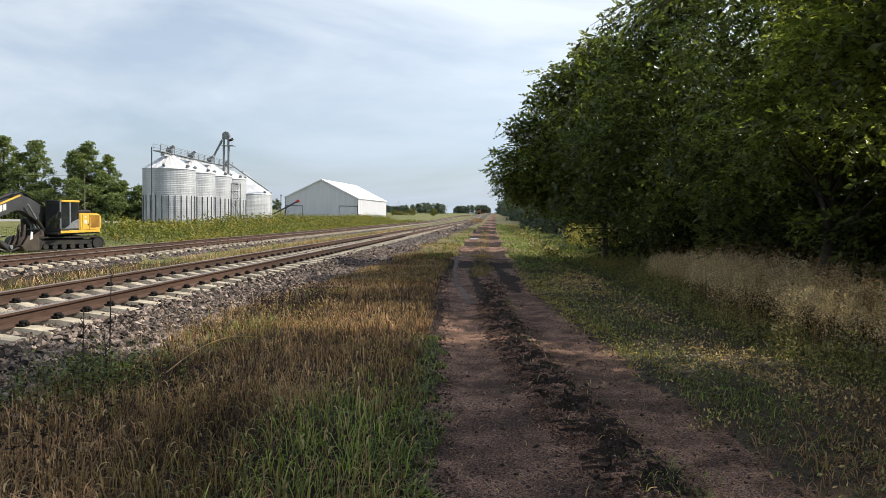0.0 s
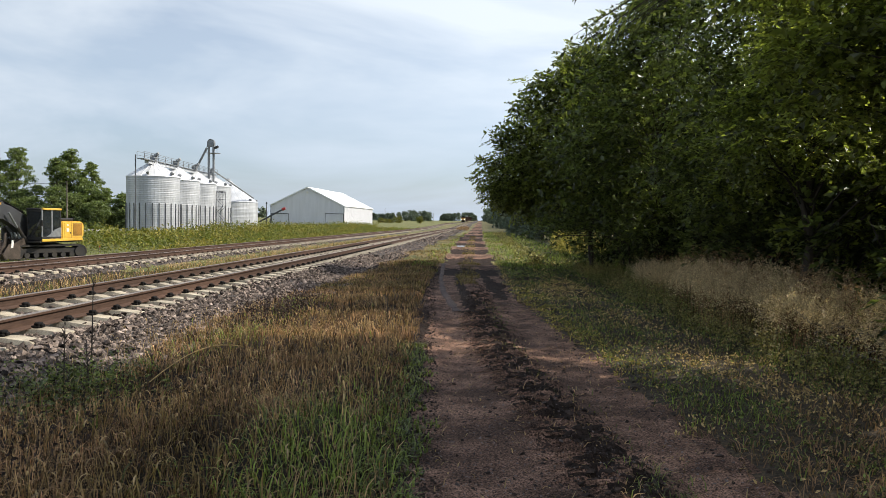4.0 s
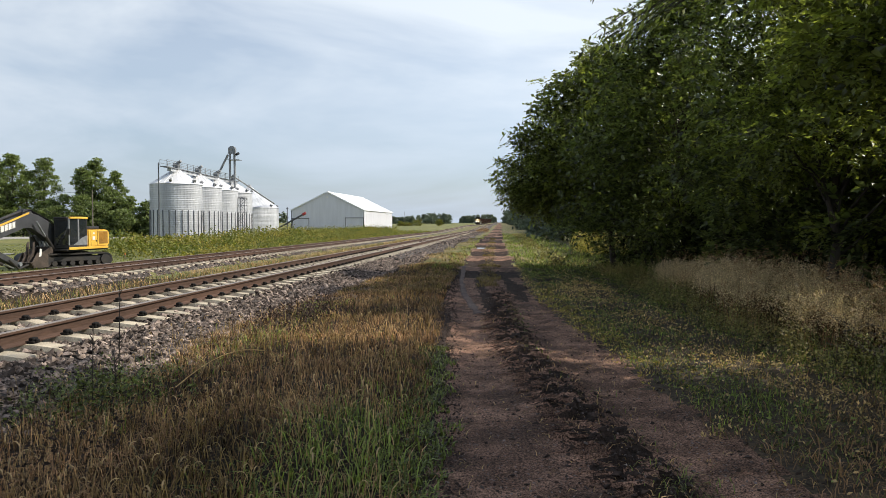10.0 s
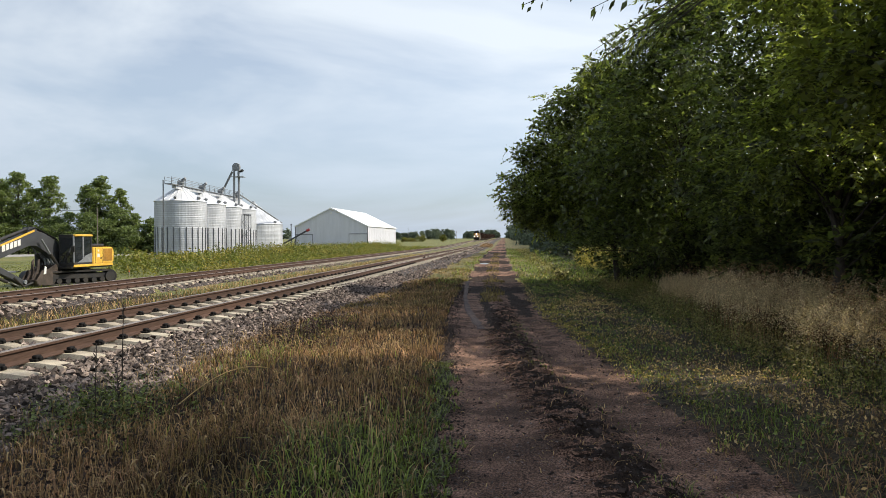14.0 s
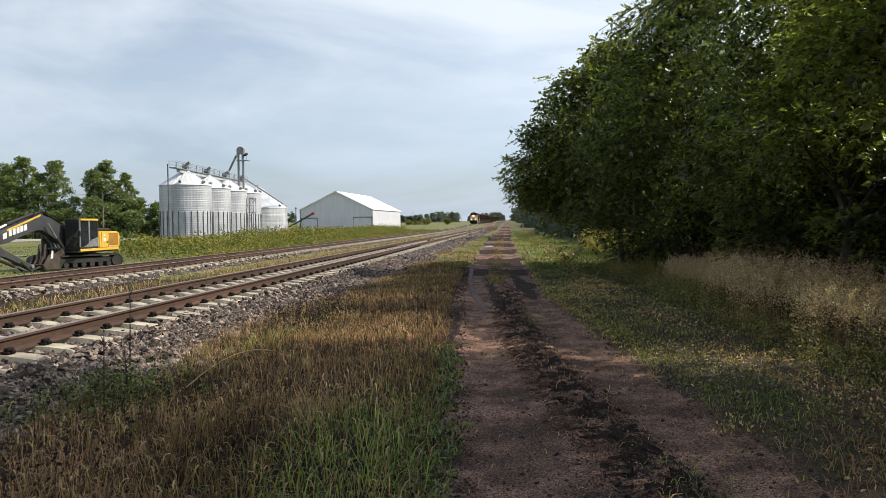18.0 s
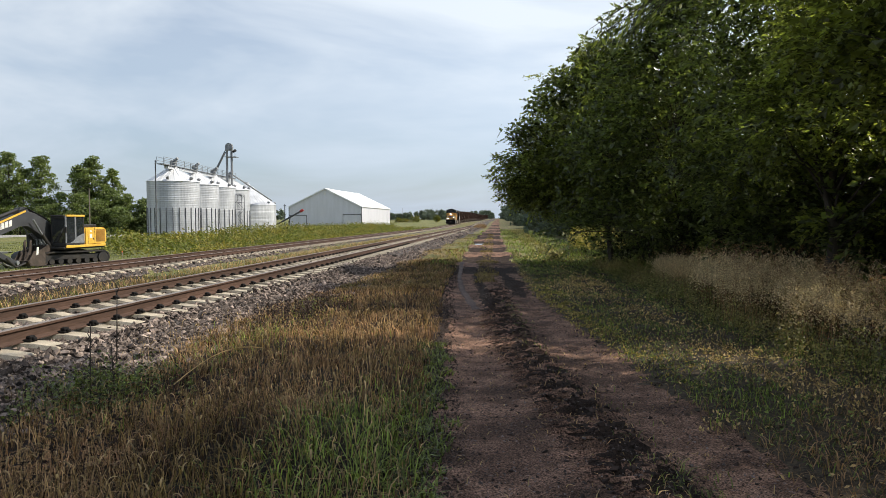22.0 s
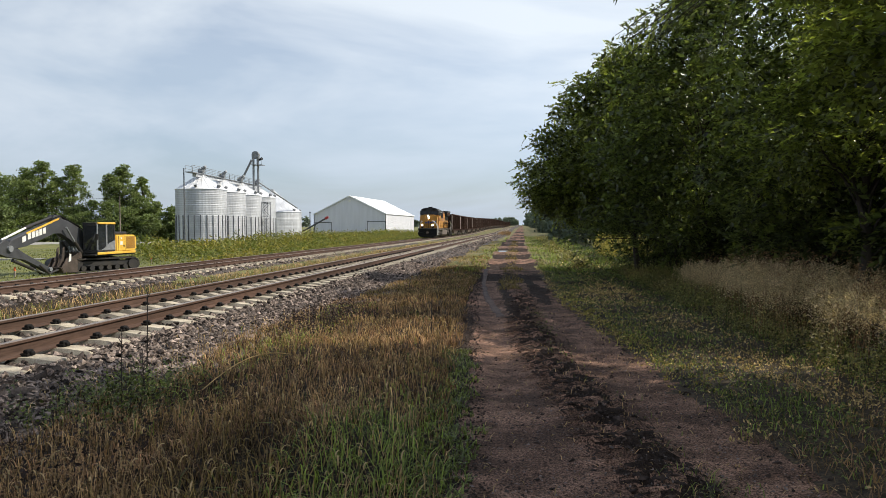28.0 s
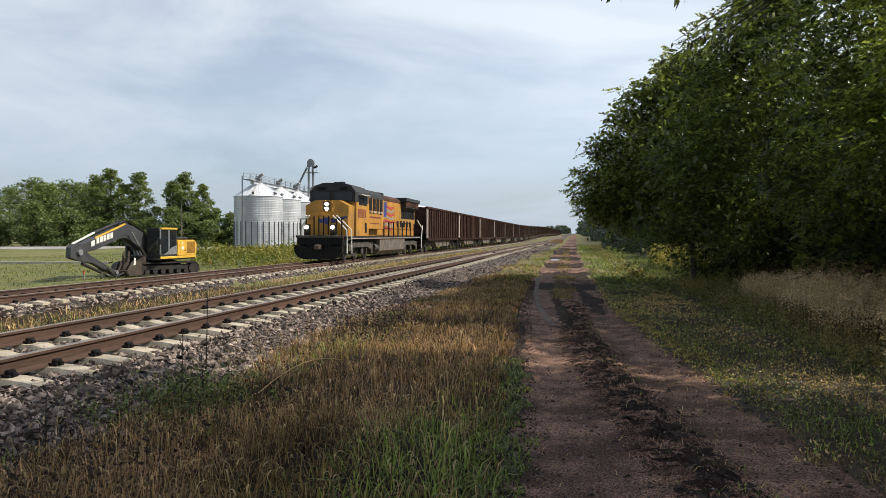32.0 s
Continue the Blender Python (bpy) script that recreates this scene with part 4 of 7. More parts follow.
# ---- trees ----
def leaf_cloud(pts, size, seed, fold=0.25, droop=0.3, slim=0.31):
    """Leaf-shaped folded pieces at pts: corner and face arrays."""
    r = np.random.RandomState(seed)
    n = len(pts)
    a, e = r.uniform(0, 6.28, n), r.normal(-droop, 0.5, n)
    d = np.stack([np.cos(a) * np.cos(e), np.sin(a) * np.cos(e), np.sin(e)], 1)
    return leaf_shapes(np.asarray(pts), d, r.normal(0, 1, (n, 3)) + [0, 0, 1.5], size * r.uniform(0.6, 1.35, n), fold, slim)


def sprays(pts, out, size, seed, leaves=11):
    """Flat leafy twigs: from each point leaves stand left and right along a twig that points outwards and hangs a little."""
    r = np.random.RandomState(seed)
    n = len(pts)
    d = out + r.normal(0, 0.55, (n, 3))
    d[:, 2] = d[:, 2] * 0.55 - r.uniform(-0.05, 0.45, n)
    d /= np.linalg.norm(d, axis=1)[:, None]
    up = np.array([0, 0, 1.0]) + r.normal(0, 0.3, (n, 3))
    s = np.cross(d, up)
    s /= np.linalg.norm(s, axis=1)[:, None] + 1e-9
    P, D, U, S = [], [], [], []
    length = size * r.uniform(2.2, 3.9, n)
    for k in range(leaves):
        t = (k + 0.6) / leaves
        side = (1 if k % 2 else -1) * (0.0 if k == leaves - 1 else 1.0)
        q = pts + d * (t * length)[:, None] + np.array([0, 0, -0.18]) * (t * t * length)[:, None]
        dd = d * 0.75 + s * side * 0.8 + r.normal(0, 0.22, (n, 3))
        dd /= np.linalg.norm(dd, axis=1)[:, None]
        P.append(q)
        D.append(dd)
        U.append(up + r.normal(0, 0.35, (n, 3)))
        S.append(size * r.uniform(0.65, 1.25, n))
    return leaf_shapes(np.concatenate(P), np.concatenate(D), np.concatenate(U), np.concatenate(S))


def clump_points(centres, radii, per, seed, shell=0.55, outs=False):
    r = np.random.RandomState(seed)
    out, way = [], []
    for c, rad in zip(centres, radii):
        v = r.normal(0, 1, (per, 3))
        v /= np.linalg.norm(v, axis=1)[:, None]
        q = shell + (1.12 - shell) * r.uniform(0, 1, (per, 1)) ** 0.6
        bumps = 1 + 0.22 * np.sin(v[:, :1] * 5 + c[0]) * np.sin(v[:, 1:2] * 6 + c[1]) + 0.12 * np.sin(v[:, 2:3] * 9 + c[2])
        out.append(np.asarray(c) + v * q * bumps * rad)
        way.append(v)
    return (np.concatenate(out), np.concatenate(way)) if outs else np.concatenate(out)


def tree(x, y, h, r, per, leaf, seed, material, label, group, low=0.12, clumps=26, lean=0.0, name="tree", trunk_r=0.16, twigs=True, inner=0, extra=(), puff=1.0):
    """A tapered trunk with limbs, and a crown of leafy sprays in clumps at the limbs' ends."""
    rng = random.Random(seed)
    g = float(zt(x, y))
    th = thing(name, pose(x, y, g), label, "tree", group)
    cs, rad, tips = [], [], []
    for i in range(clumps):
        t = low + (0.95 - low) * (i + rng.uniform(0, 0.8)) / clumps
        ring = r * (math.sin(math.pi * min(1, 0.28 + 0.72 * t)) ** 0.7) * (0.85 if t < 0.85 else 0.6)
        a = i * 2.4 + rng.uniform(-0.5, 0.5)
        q = ring * rng.uniform(0.18, 1.05)
        c = (math.cos(a) * q + lean * t * h * 0.35, math.sin(a) * q, t * h)
        k = r * rng.uniform(0.22, 0.36) * (26 / clumps) ** 0.4 * puff
        cs.append(c)
        rad.append(np.array([k, k, k * rng.uniform(0.36, 0.6)]))
        tips.append(c)
    for c in extra:
        k = rng.uniform(0.55, 0.78)
        cs.append(c)
        rad.append(np.array([k, k, k * 0.6]))
        tips.append(c)
    bm = B()
    prev = Vector((0, 0, -0.1))
    n = 6
    for i in range(1, n + 1):
        t = i / n
        nxt = Vector((lean * t * h * 0.3 + rng.uniform(-0.12, 0.12), rng.uniform(-0.12, 0.12), t * h * 0.82))
        rod(bm, prev, nxt, trunk_r * (1 - 0.8 * (t - 1 / n)), trunk_r * (1 - 0.8 * t), 8, caps=False)
        prev = nxt
    for c in tips[::2]:
        z0 = c[2] * rng.uniform(0.45, 0.7)
        p = Vector((lean * z0 * 0.36, 0, z0))
        q = Vector(c)
        m = p.lerp(q, 0.5) + Vector((rng.uniform(-0.2, 0.2), rng.uniform(-0.2, 0.2), 0.25))
        rod(bm, p, m, trunk_r * 0.22, trunk_r * 0.15, 5, caps=False)
        rod(bm, m, q, trunk_r * 0.15, trunk_r * 0.06, 5, caps=False)
        for _ in range(3):
            rod(bm, q, q + Vector((rng.uniform(-1, 1), rng.uniform(-1, 1), rng.uniform(-0.5, 0.8))) * r * 0.14, trunk_r * 0.08, trunk_r * 0.02, 4, caps=False)
    part("trunk", bm, M_bark, th, smooth=True)
    pts, way = clump_points(cs, rad, per // 11, seed, 0.35, True)
    v, f = sprays(pts, way, leaf, seed + 1) if twigs else leaf_cloud(clump_points(cs, [q * 1.15 for q in rad], per, seed, 0.5), leaf, seed + 1)
    if inner:
        r2 = np.random.RandomState(seed + 7)
        w = r2.normal(0, 1, (inner, 3))
        w *= (r2.uniform(0.1, 1, inner) ** 0.4 / np.linalg.norm(w, axis=1))[:, None]
        t = low + 0.04 + (0.9 - low) * (0.5 + 0.5 * w[:, 2]) ** 1.5
        q = np.stack([w[:, 0] * r * 0.84 + lean * t * h * 0.35, w[:, 1] * r * 0.84, t * h], 1)
        v2, f2 = leaf_cloud(q, leaf * 1.5, seed + 8)
        v, f = np.concatenate([v, v2]), np.concatenate([f, f2 + len(v)])
    if extra:
        v2, f2 = leaf_cloud(clump_points(extra, [np.array((0.66, 0.66, 0.4))] * len(extra), 260, seed + 5, 0.1), leaf * 1.25, seed + 6)
        v, f = np.concatenate([v, v2]), np.concatenate([f, f2 + len(v)])
    cr = new("crown", raw_mesh("crown", v, f, material, 3))
    cr.parent = th
    return th


ROW = "trees along the road"
# low boughs of the last tree, out over the verge
WIDE = ((-3.2, 0.0, 2.5), (-2.8, 0.4, 2.7), (-2.2, -0.4, 2.5), (-2.1, 0.5, 2.7), (-3.4, 0.3, 2.9), (-2.7, -0.3, 2.6), (-3.5, 0.3, 3.8), (-3.6, 0.2, 3.3), (-3.1, -0.5, 4.7), (-3.1, 0.5, 2.7), (-2.3, 0.0, 5.7), (-1.9, 0.3, 6.6), (-2.6, -1.2, 3.6), (-2.5, 1.0, 2.7), (-2.2, -1.0, 2.6),
        (-2.5, -0.8, 2.8), (-1.3, -1.6, 2.5), (-2.8, -0.4, 4.1), (-2.2, -1.0, 4.9), (-0.9, -0.5, 7.3), (-2.3, 0.8, 4.0), (-3.0, -0.6, 2.9), (-0.3, -2.2, 2.8), (-1.9, -1.6, 3.1), (-1.5, 1.2, 2.6), (-0.7, 1.6, 2.5), (-2.7, 0.2, 2.35), (-2.3, -0.4, 2.2), (-1.8, 0.4, 2.2), (-2.9, -0.3, 2.9))
SHADY = "leafy roadside tree, its shaded side dark green"
# The first three stand out of view, added for the shade they cast.
for i, (x, y, h, r, per, leaf, lean, clumps, low, inner) in enumerate((
        (8.2, -2.0, 15.0, 3.6, 260, 0.21, 0.0, 34, 0.12, 0), (8.1, 2.4, 15.0, 3.5, 330, 0.145, -0.03, 60, 0.12, 4000), (8.2, 6.3, 13.5, 3.2, 330, 0.135, -0.03, 62, 0.12, 5000),
        (8.2, 11.2, 5.4, 3.0, 600, 0.1, -0.05, 60, 0.06, 3500), (6.5, 14.6, 9.2, 3.3, 680, 0.095, -0.05, 70, 0.1, 9500), (5.1, 19.0, 8.9, 3.8, 700, 0.104, -0.05, 80, 0.1, 11000),
        (4.0, 23.6, 8.0, 4.0, 720, 0.108, -0.07, 96, 0.32, 11000),
        (5.5, 11.3, 5.1, 2.3, 720, 0.085, -0.04, 50, 0.48, 300),
        (10.5, 36.0, 7.5, 3.6, 300, 0.26, 0.0, 26, 0.05, 1500), (11.0, 52.0, 8.0, 4.0, 300, 0.3, 0.0, 26, 0.05, 1500),
        (9.5, 66.0, 7.5, 4.0, 300, 0.36, 0.0, 26, 0.02, 900),
        (12.6, 1.0, 8.6, 3.6, 240, 0.2, 0.0, 28, 0.12, 0), (12.4, 8.0, 7.2, 3.6, 240, 0.2, 0.0, 28, 0.12, 0), (11.8, 15.0, 7.2, 3.6, 240, 0.2, 0.0, 28, 0.12, 0),
        (9.4, 26.0, 8.8, 3.5, 420, 0.14, 0.0, 40, 0.12, 5000))):
    # Crowns meant to look backlit get the brightened leaf colour.
    tree(x, y, h, r, per, leaf, 100 + i, M_leaf_lit if i in (3, 6, 7, 15, 16) else M_leaf, SHADY, ROW, lean=lean, clumps=clumps, low=low, trunk_r=0.11, inner=inner, extra=WIDE if i == 6 else ())


ENDS = ((-6.45, -1.14, 3.57), (-5.93, -1.3, 3.47), (-5.44, -0.85, 3.66), (-5.7, 0.33, 3.61), (-5.48, 0.36, 3.75), (-5.25, 0.58, 3.82), (-5.72, 0.63, 3.51), (-5.6, 0.54, 3.58), (-5.45, 0.66, 3.68), (-5.35, 0.47, 3.66), (-5.56, 0.85, 3.5), (-5.34, 0.77, 3.59), (-5.19, 0.38, 3.67))


def overhanging_tree():
    """The tree nearest to the road: its wide crown reaches over the verge, with single twigs out over the road."""
    rng = random.Random(77)
    g = float(zt(6.6, 6.4))
    th = thing("tree", pose(6.6, 6.4, g), "leafy tree with branches hanging over the verge", "tree", ROW)
    cs, rad = [], []
    for i in range(78):
        w = Vector((rng.gauss(0, 1), rng.gauss(0, 1), rng.gauss(0, 1))).normalized() * rng.uniform(0.35, 1.0) ** 0.5
        x, y, z = -2.2 + 2.4 * w.x, 1.0 + 2.4 * w.y, 5.8 + 2.8 * w.z
        z += max(0, -3.0 - x) * 0.5
        k = rng.uniform(0.62, 0.95)
        cs.append((x, y, z))
        rad.append(np.array([k, k, k * 0.6]))
    bm = B()
    for a, b, r0, r1 in (((0, 0, -0.1), (-0.1, 0.1, 2.0), 0.13, 0.11), ((-0.1, 0.1, 2.0), (0.05, 0.2, 4.4), 0.11, 0.08), ((0.05, 0.2, 4.4), (-0.1, 0.1, 7.4), 0.08, 0.03)):
        rod(bm, a, b, r0, r1, 8, caps=False)
    for c in cs:
        z0 = max(1.8, c[2] * rng.uniform(0.5, 0.75))
        p, q = Vector((0, 0.15, z0)), Vector(c)
        m = p.lerp(q, 0.5) + Vector((rng.uniform(-0.2, 0.2), rng.uniform(-0.2, 0.2), 0.3))
        rod(bm, p, m, 0.028, 0.018, 5, caps=False)
        rod(bm, m, q, 0.018, 0.006, 5, caps=False)
    pts, way = clump_points(cs, rad, 56, 78, 0.3, True)
    # twig ends out over the verge and the road
    ends = np.array(ENDS)
    for e in ends:
        q = Vector(e)
        p = Vector((-2.9, 0.4, 5.0))
        m = p.lerp(q, 0.6) + Vector((0, 0, 0.16))
        rod(bm, p, m, 0.014, 0.008, 5, caps=False)
        rod(bm, m, q, 0.008, 0.003, 4, caps=False)
    part("trunk", bm, M_bark, th, smooth=True)
    rh = np.random.RandomState(83)
    hp, hd = [], []
    for e in ends:
        m = e + (np.array((-2.9, 0.4, 5.0)) - e) * 0.16
        for k in range(11):
            hp.append(e + (m - e) * (k / 10) + rh.normal(0, 0.02, 3))
            hd.append((-0.35 + rh.normal(0, 0.25), rh.normal(0, 0.25), -0.85))
    hd = np.array(hd)
    hd /= np.linalg.norm(hd, axis=1)[:, None]
    v3, f3 = leaf_shapes(np.array(hp), hd, rh.normal(0, 1, (len(hp), 3)), 0.085 * rh.uniform(0.7, 1.3, len(hp)), 0.2, 0.2)
    v, f = sprays(pts, way, 0.078, 79, 11)
    v, f = np.concatenate([v, v3]), np.concatenate([f, f3 + len(v)])
    v2, f2 = leaf_cloud(clump_points(cs, [q * 0.8 for q in rad], 95, 81, 0.1), 0.13, 80)
    v, f = np.concatenate([v, v2]), np.concatenate([f, f2 + len(v)])
    # Brightened leaf colour, as if the sun came through this crown.
    cr = new("crown", raw_mesh("crown", v, f, M_leaf_lit, 3))
    cr.parent = th


overhanging_tree()


def bush(x, y, h, r, per, leaf, seed, material, label, group, name="bush", inner=0):
    rng = random.Random(seed)
    g = float(zt(x, y))
    th = thing(name, pose(x, y, g), label, "bush", group)
    cs, rad = [], []
    for i in range(9):
        a = i * 2.4
        q = r * rng.uniform(0.1, 0.75)
        cs.append((math.cos(a) * q, math.sin(a) * q, h * rng.uniform(0.22, 0.72)))
        k = rng.uniform(0.4, 0.6)
        rad.append(np.array([r * k, r * k, h * 0.36]))
    bm = B()
    for c in cs:
        rod(bm, (c[0] * 0.15, c[1] * 0.15, -0.1), c, 0.03, 0.01, 5, caps=False)
    part("woody_base", bm, M_bark, th)
    pts, way = clump_points(cs, rad, per // 11, seed, 0.3, True)
    v, f = sprays(pts, way, leaf, seed + 1)
    if inner:
        r2 = np.random.RandomState(seed + 7)
        a, q, t = r2.uniform(0, 6.28, inner), r * 0.95 * r2.uniform(0, 1, inner) ** 0.5, r2.uniform(0.0, 0.8, inner)
        w = np.sin(math.pi * (0.3 + 0.6 * t)) ** 0.5
        v2, f2 = leaf_cloud(np.stack([np.cos(a) * q * w, np.sin(a) * q * w, t * h], 1), leaf * 1.2, seed + 8)
        v, f = np.concatenate([v, v2]), np.concatenate([f, f2 + len(v)])
    v[:, 2] = np.maximum(v[:, 2], -0.05)
    cr = new("crown", raw_mesh("crown", v, f, material, 3))
    cr.parent = th
    return th


# From the sixth bush on, the leaf colour itself carries the shade.
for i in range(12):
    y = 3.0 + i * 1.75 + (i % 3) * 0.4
    bush(6.7 + 0.4 * math.sin(i * 2.1) - max(0, y - 14) * 0.12, y, 2.6 + 0.6 * math.sin(i * 1.7), 1.7, 420, 0.135, 200 + i, M_leaf if i < 5 else M_shrub_shade,
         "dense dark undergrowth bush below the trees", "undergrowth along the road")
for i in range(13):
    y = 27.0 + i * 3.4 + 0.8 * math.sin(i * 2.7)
    bush(7.7 + 0.7 * math.sin(i * 1.3) + 0.02 * y, y, 3.6 + 0.9 * math.sin(i * 1.9), 2.3, 420, 0.17 + 0.005 * i, 300 + i, M_shrub_shade, "dense dark hedge bush along the sunny verge", "hedge along the road", inner=2600)
# Row added behind the trees to block low sun and sky between them.
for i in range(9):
    bush(9.6 + 0.5 * math.sin(i * 1.9), 2.5 + i * 2.6, 3.9 + 0.5 * math.sin(i * 2.3), 2.0, 330, 0.22, 220 + i, M_shrub_shade, "dense dark thicket behind the roadside trees", "undergrowth along the road")
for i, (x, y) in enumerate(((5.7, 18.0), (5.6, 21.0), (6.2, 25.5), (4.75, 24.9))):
    bush(x, y, 1.7, 1.1, 420, 0.09, 240 + i, M_shrub_shade, "dark low bush at the verge", "undergrowth along the road")
for i, (x, y) in enumerate(((17, 3), (17.5, 12), (17, 21))):
    tree(x, y, 7.5, 4.2, 200, 0.36, 260 + i, M_leaf, "tall tree deeper in the roadside grove", "trees behind the road trees", low=0.05)


# ---- tall weeds ----
def plants(name, x, y, h, leaf, bits, stem_mat, head_mat, label, category, seed, lo=0.35, spread=0.16, slim=0.31):
    """Upright weeds in one thing: thin stalks, and small leaves or seed tufts along their upper part."""
    th = thing(name, pose(0, 0, 0), label, category, kind="stuff")
    z = zt(x, y)
    r = np.random.RandomState(seed)
    n = len(x)
    hh = h * r.uniform(0.6, 1.15, n)
    ob = blades("stalks", x, y, hh, 0.005, 0.3, stem_mat, "", "", seed, z=z, parent=th)
    t = r.uniform(lo, 1.05, (n, bits))
    a = r.uniform(0, 6.28, (n, bits))
    q = spread * hh[:, None] * r.uniform(0.1, 1, (n, bits)) * (1.25 - t)
    P = np.stack([x[:, None] + np.cos(a) * q, y[:, None] + np.sin(a) * q, z[:, None] + t * hh[:, None]], 2).reshape(-1, 3)
    v, f = leaf_cloud(P, leaf, seed + 3, droop=-0.35 if slim < 0.3 else -0.2, slim=slim)
    hd = new("heads", raw_mesh("heads", v, f, head_mat, 3))
    hd.parent = th
    return th


def panicles(name, x, y, h, bits, leaf, stem_mat, head_mat, label, seed):
    """Tall weeds: each stalk ends in a loose feathery head of thin drooping bits."""
    th = thing(name, pose(0, 0, 0), label, "weeds", kind="stuff")
    r = np.random.RandomState(seed)
    n = len(x)
    z = zt(x, y)
    hh = h * r.uniform(0.62, 1.12, n)
    lx, ly = r.normal(0, 0.12, n) * hh, r.normal(0, 0.12, n) * hh
    w = 0.0035
    a = r.uniform(0, 6.28, n)
    sx, sy = np.cos(a) * w, np.sin(a) * w
    V = np.stack([np.stack([x - sx, y - sy, z - 0.02], 1), np.stack([x + sx, y + sy, z - 0.02], 1), np.stack([x + lx, y + ly, z + hh], 1)], 1)
    st = new("stalks", raw_mesh("stalks", V.reshape(-1, 3), (np.arange(n) * 3)[:, None] + [[0, 1, 2]], stem_mat, 3))
    st.parent = th
    t = 1 - r.uniform(0, 1, (n, bits)) ** 1.4 * r.uniform(0.25, 0.6, (n, 1))
    b = r.uniform(0, 6.28, (n, bits))
    q = 0.34 * (1.02 - t) * hh[:, None] * r.uniform(0.2, 1, (n, bits)) + 0.012
    P = np.stack([x[:, None] + lx[:, None] * t + np.cos(b) * q, y[:, None] + ly[:, None] * t + np.sin(b) * q, z[:, None] + t * hh[:, None] + r.normal(0, 0.012, (n, bits))], 2).reshape(-1, 3)
    D = np.stack([np.cos(b), np.sin(b), r.normal(0.5, 0.5, (n, bits))], 2).reshape(-1, 3)
    D /= np.linalg.norm(D, axis=1)[:, None]
    v, f = leaf_shapes(P, D, r.normal(0, 1, (len(P), 3)), leaf * r.uniform(0.5, 1.5, len(P)), 0.2, 0.17)
    hd = new("heads", raw_mesh("heads", v, f, head_mat, 3))
    hd.parent = th


px_, py_ = scatter(4200, 3.4, 6.2, 6.5, 18.5, 401, 1.1)
low_x = np.interp(py_, [7, 8.3, 9.6, 10.8, 12.9, 18], [4.5, 3.85, 3.7, 3.6, 3.6, 4.1])
kp = (px_ > low_x + 0.3 * waves(px_, py_, 402, 1.1)) & (waves(px_, py_, 399, 0.8) > -0.75)
ph = np.interp(py_[kp], [7, 8.5, 9.4, 10.4, 12, 18], [0.7, 0.8, 0.72, 0.98, 0.95, 0.66]) * (1 + 0.16 * waves(px_[kp], py_[kp], 398, 0.9))
panicles("plume_weeds", px_[kp], py_[kp], ph, 44, 0.027, M_grassb, M_plume, "tall dry weeds with tan feathery seed heads", 403)
qx_, qy_ = scatter(620, 3.6, 6.2, 7.0, 18.5, 396, 1.0)
kq = qx_ > np.interp(qy_, [7, 8.3, 9.6, 10.8, 12.9, 18], [4.8, 4.2, 4.0, 3.9, 3.9, 4.4])
panicles("tall_brown_weeds", qx_[kq], qy_[kq], np.interp(qy_[kq], [7, 9.4, 12, 18], [0.95, 0.98, 1.2, 0.85]), 40, 0.032, M_dead, M_trod, "taller brown seed heads above the pale weeds", 397)
wx_, wy_ = scatter(2600, 1.6, 5.2, 26, 95, 406, 1.3)
kw = (wx_ > 1.95 + 0.5 * waves(wx_, wy_, 407, 5)) & (wx_ < 2.3 + 0.012 * wy_ + 0.5 * waves(wx_, wy_, 408, 6))
plants("roadside_weeds", wx_[kw], wy_[kw], 0.4 * (1 + 0.4 * waves(wx_[kw], wy_[kw], 409, 3)), 0.11, 11, M_grassg, M_olive, "uneven olive weeds along the far road edge", "weeds", 410, lo=0.1, spread=0.3)
sx_, sy_ = scatter(170, -5.4, -2.9, 140, 176, 411, 1.0)
plants("brown_weed_heap", sx_, sy_, 0.8 * (1 - 0.55 * ((sx_ + 4.1) / 1.3) ** 2) * (1 + 0.35 * waves(sx_, sy_, 413, 1.5)), 0.16, 9, M_dead, M_trod, "brown dead weeds on a heap beside the far road", "weeds", 412, lo=0.1, spread=0.35)
bx_, by_ = scatter(4200, 3.2, 5.6, 5.0, 24, 404, 1.0)
kb = (bx_ > np.interp(by_, [6, 8, 11.6, 14.7, 18], [3.9, 3.3, 3.2, 3.0, 3.0]) + 0.25 * waves(bx_, by_, 395, 1.0)) & (bx_ < np.interp(by_, [6, 8, 11.6, 14.7, 18], [4.9, 4.3, 4.1, 4.2, 5.4]))
plants("green_weeds", bx_[kb], by_[kb], 0.34 * (1 + 0.5 * waves(bx_[kb], by_[kb], 394, 0.7)), 0.036, 18, M_grassg, M_olive, "knee-high green weeds at the foot of the trees", "weeds", 405, lo=0.1, spread=0.35)


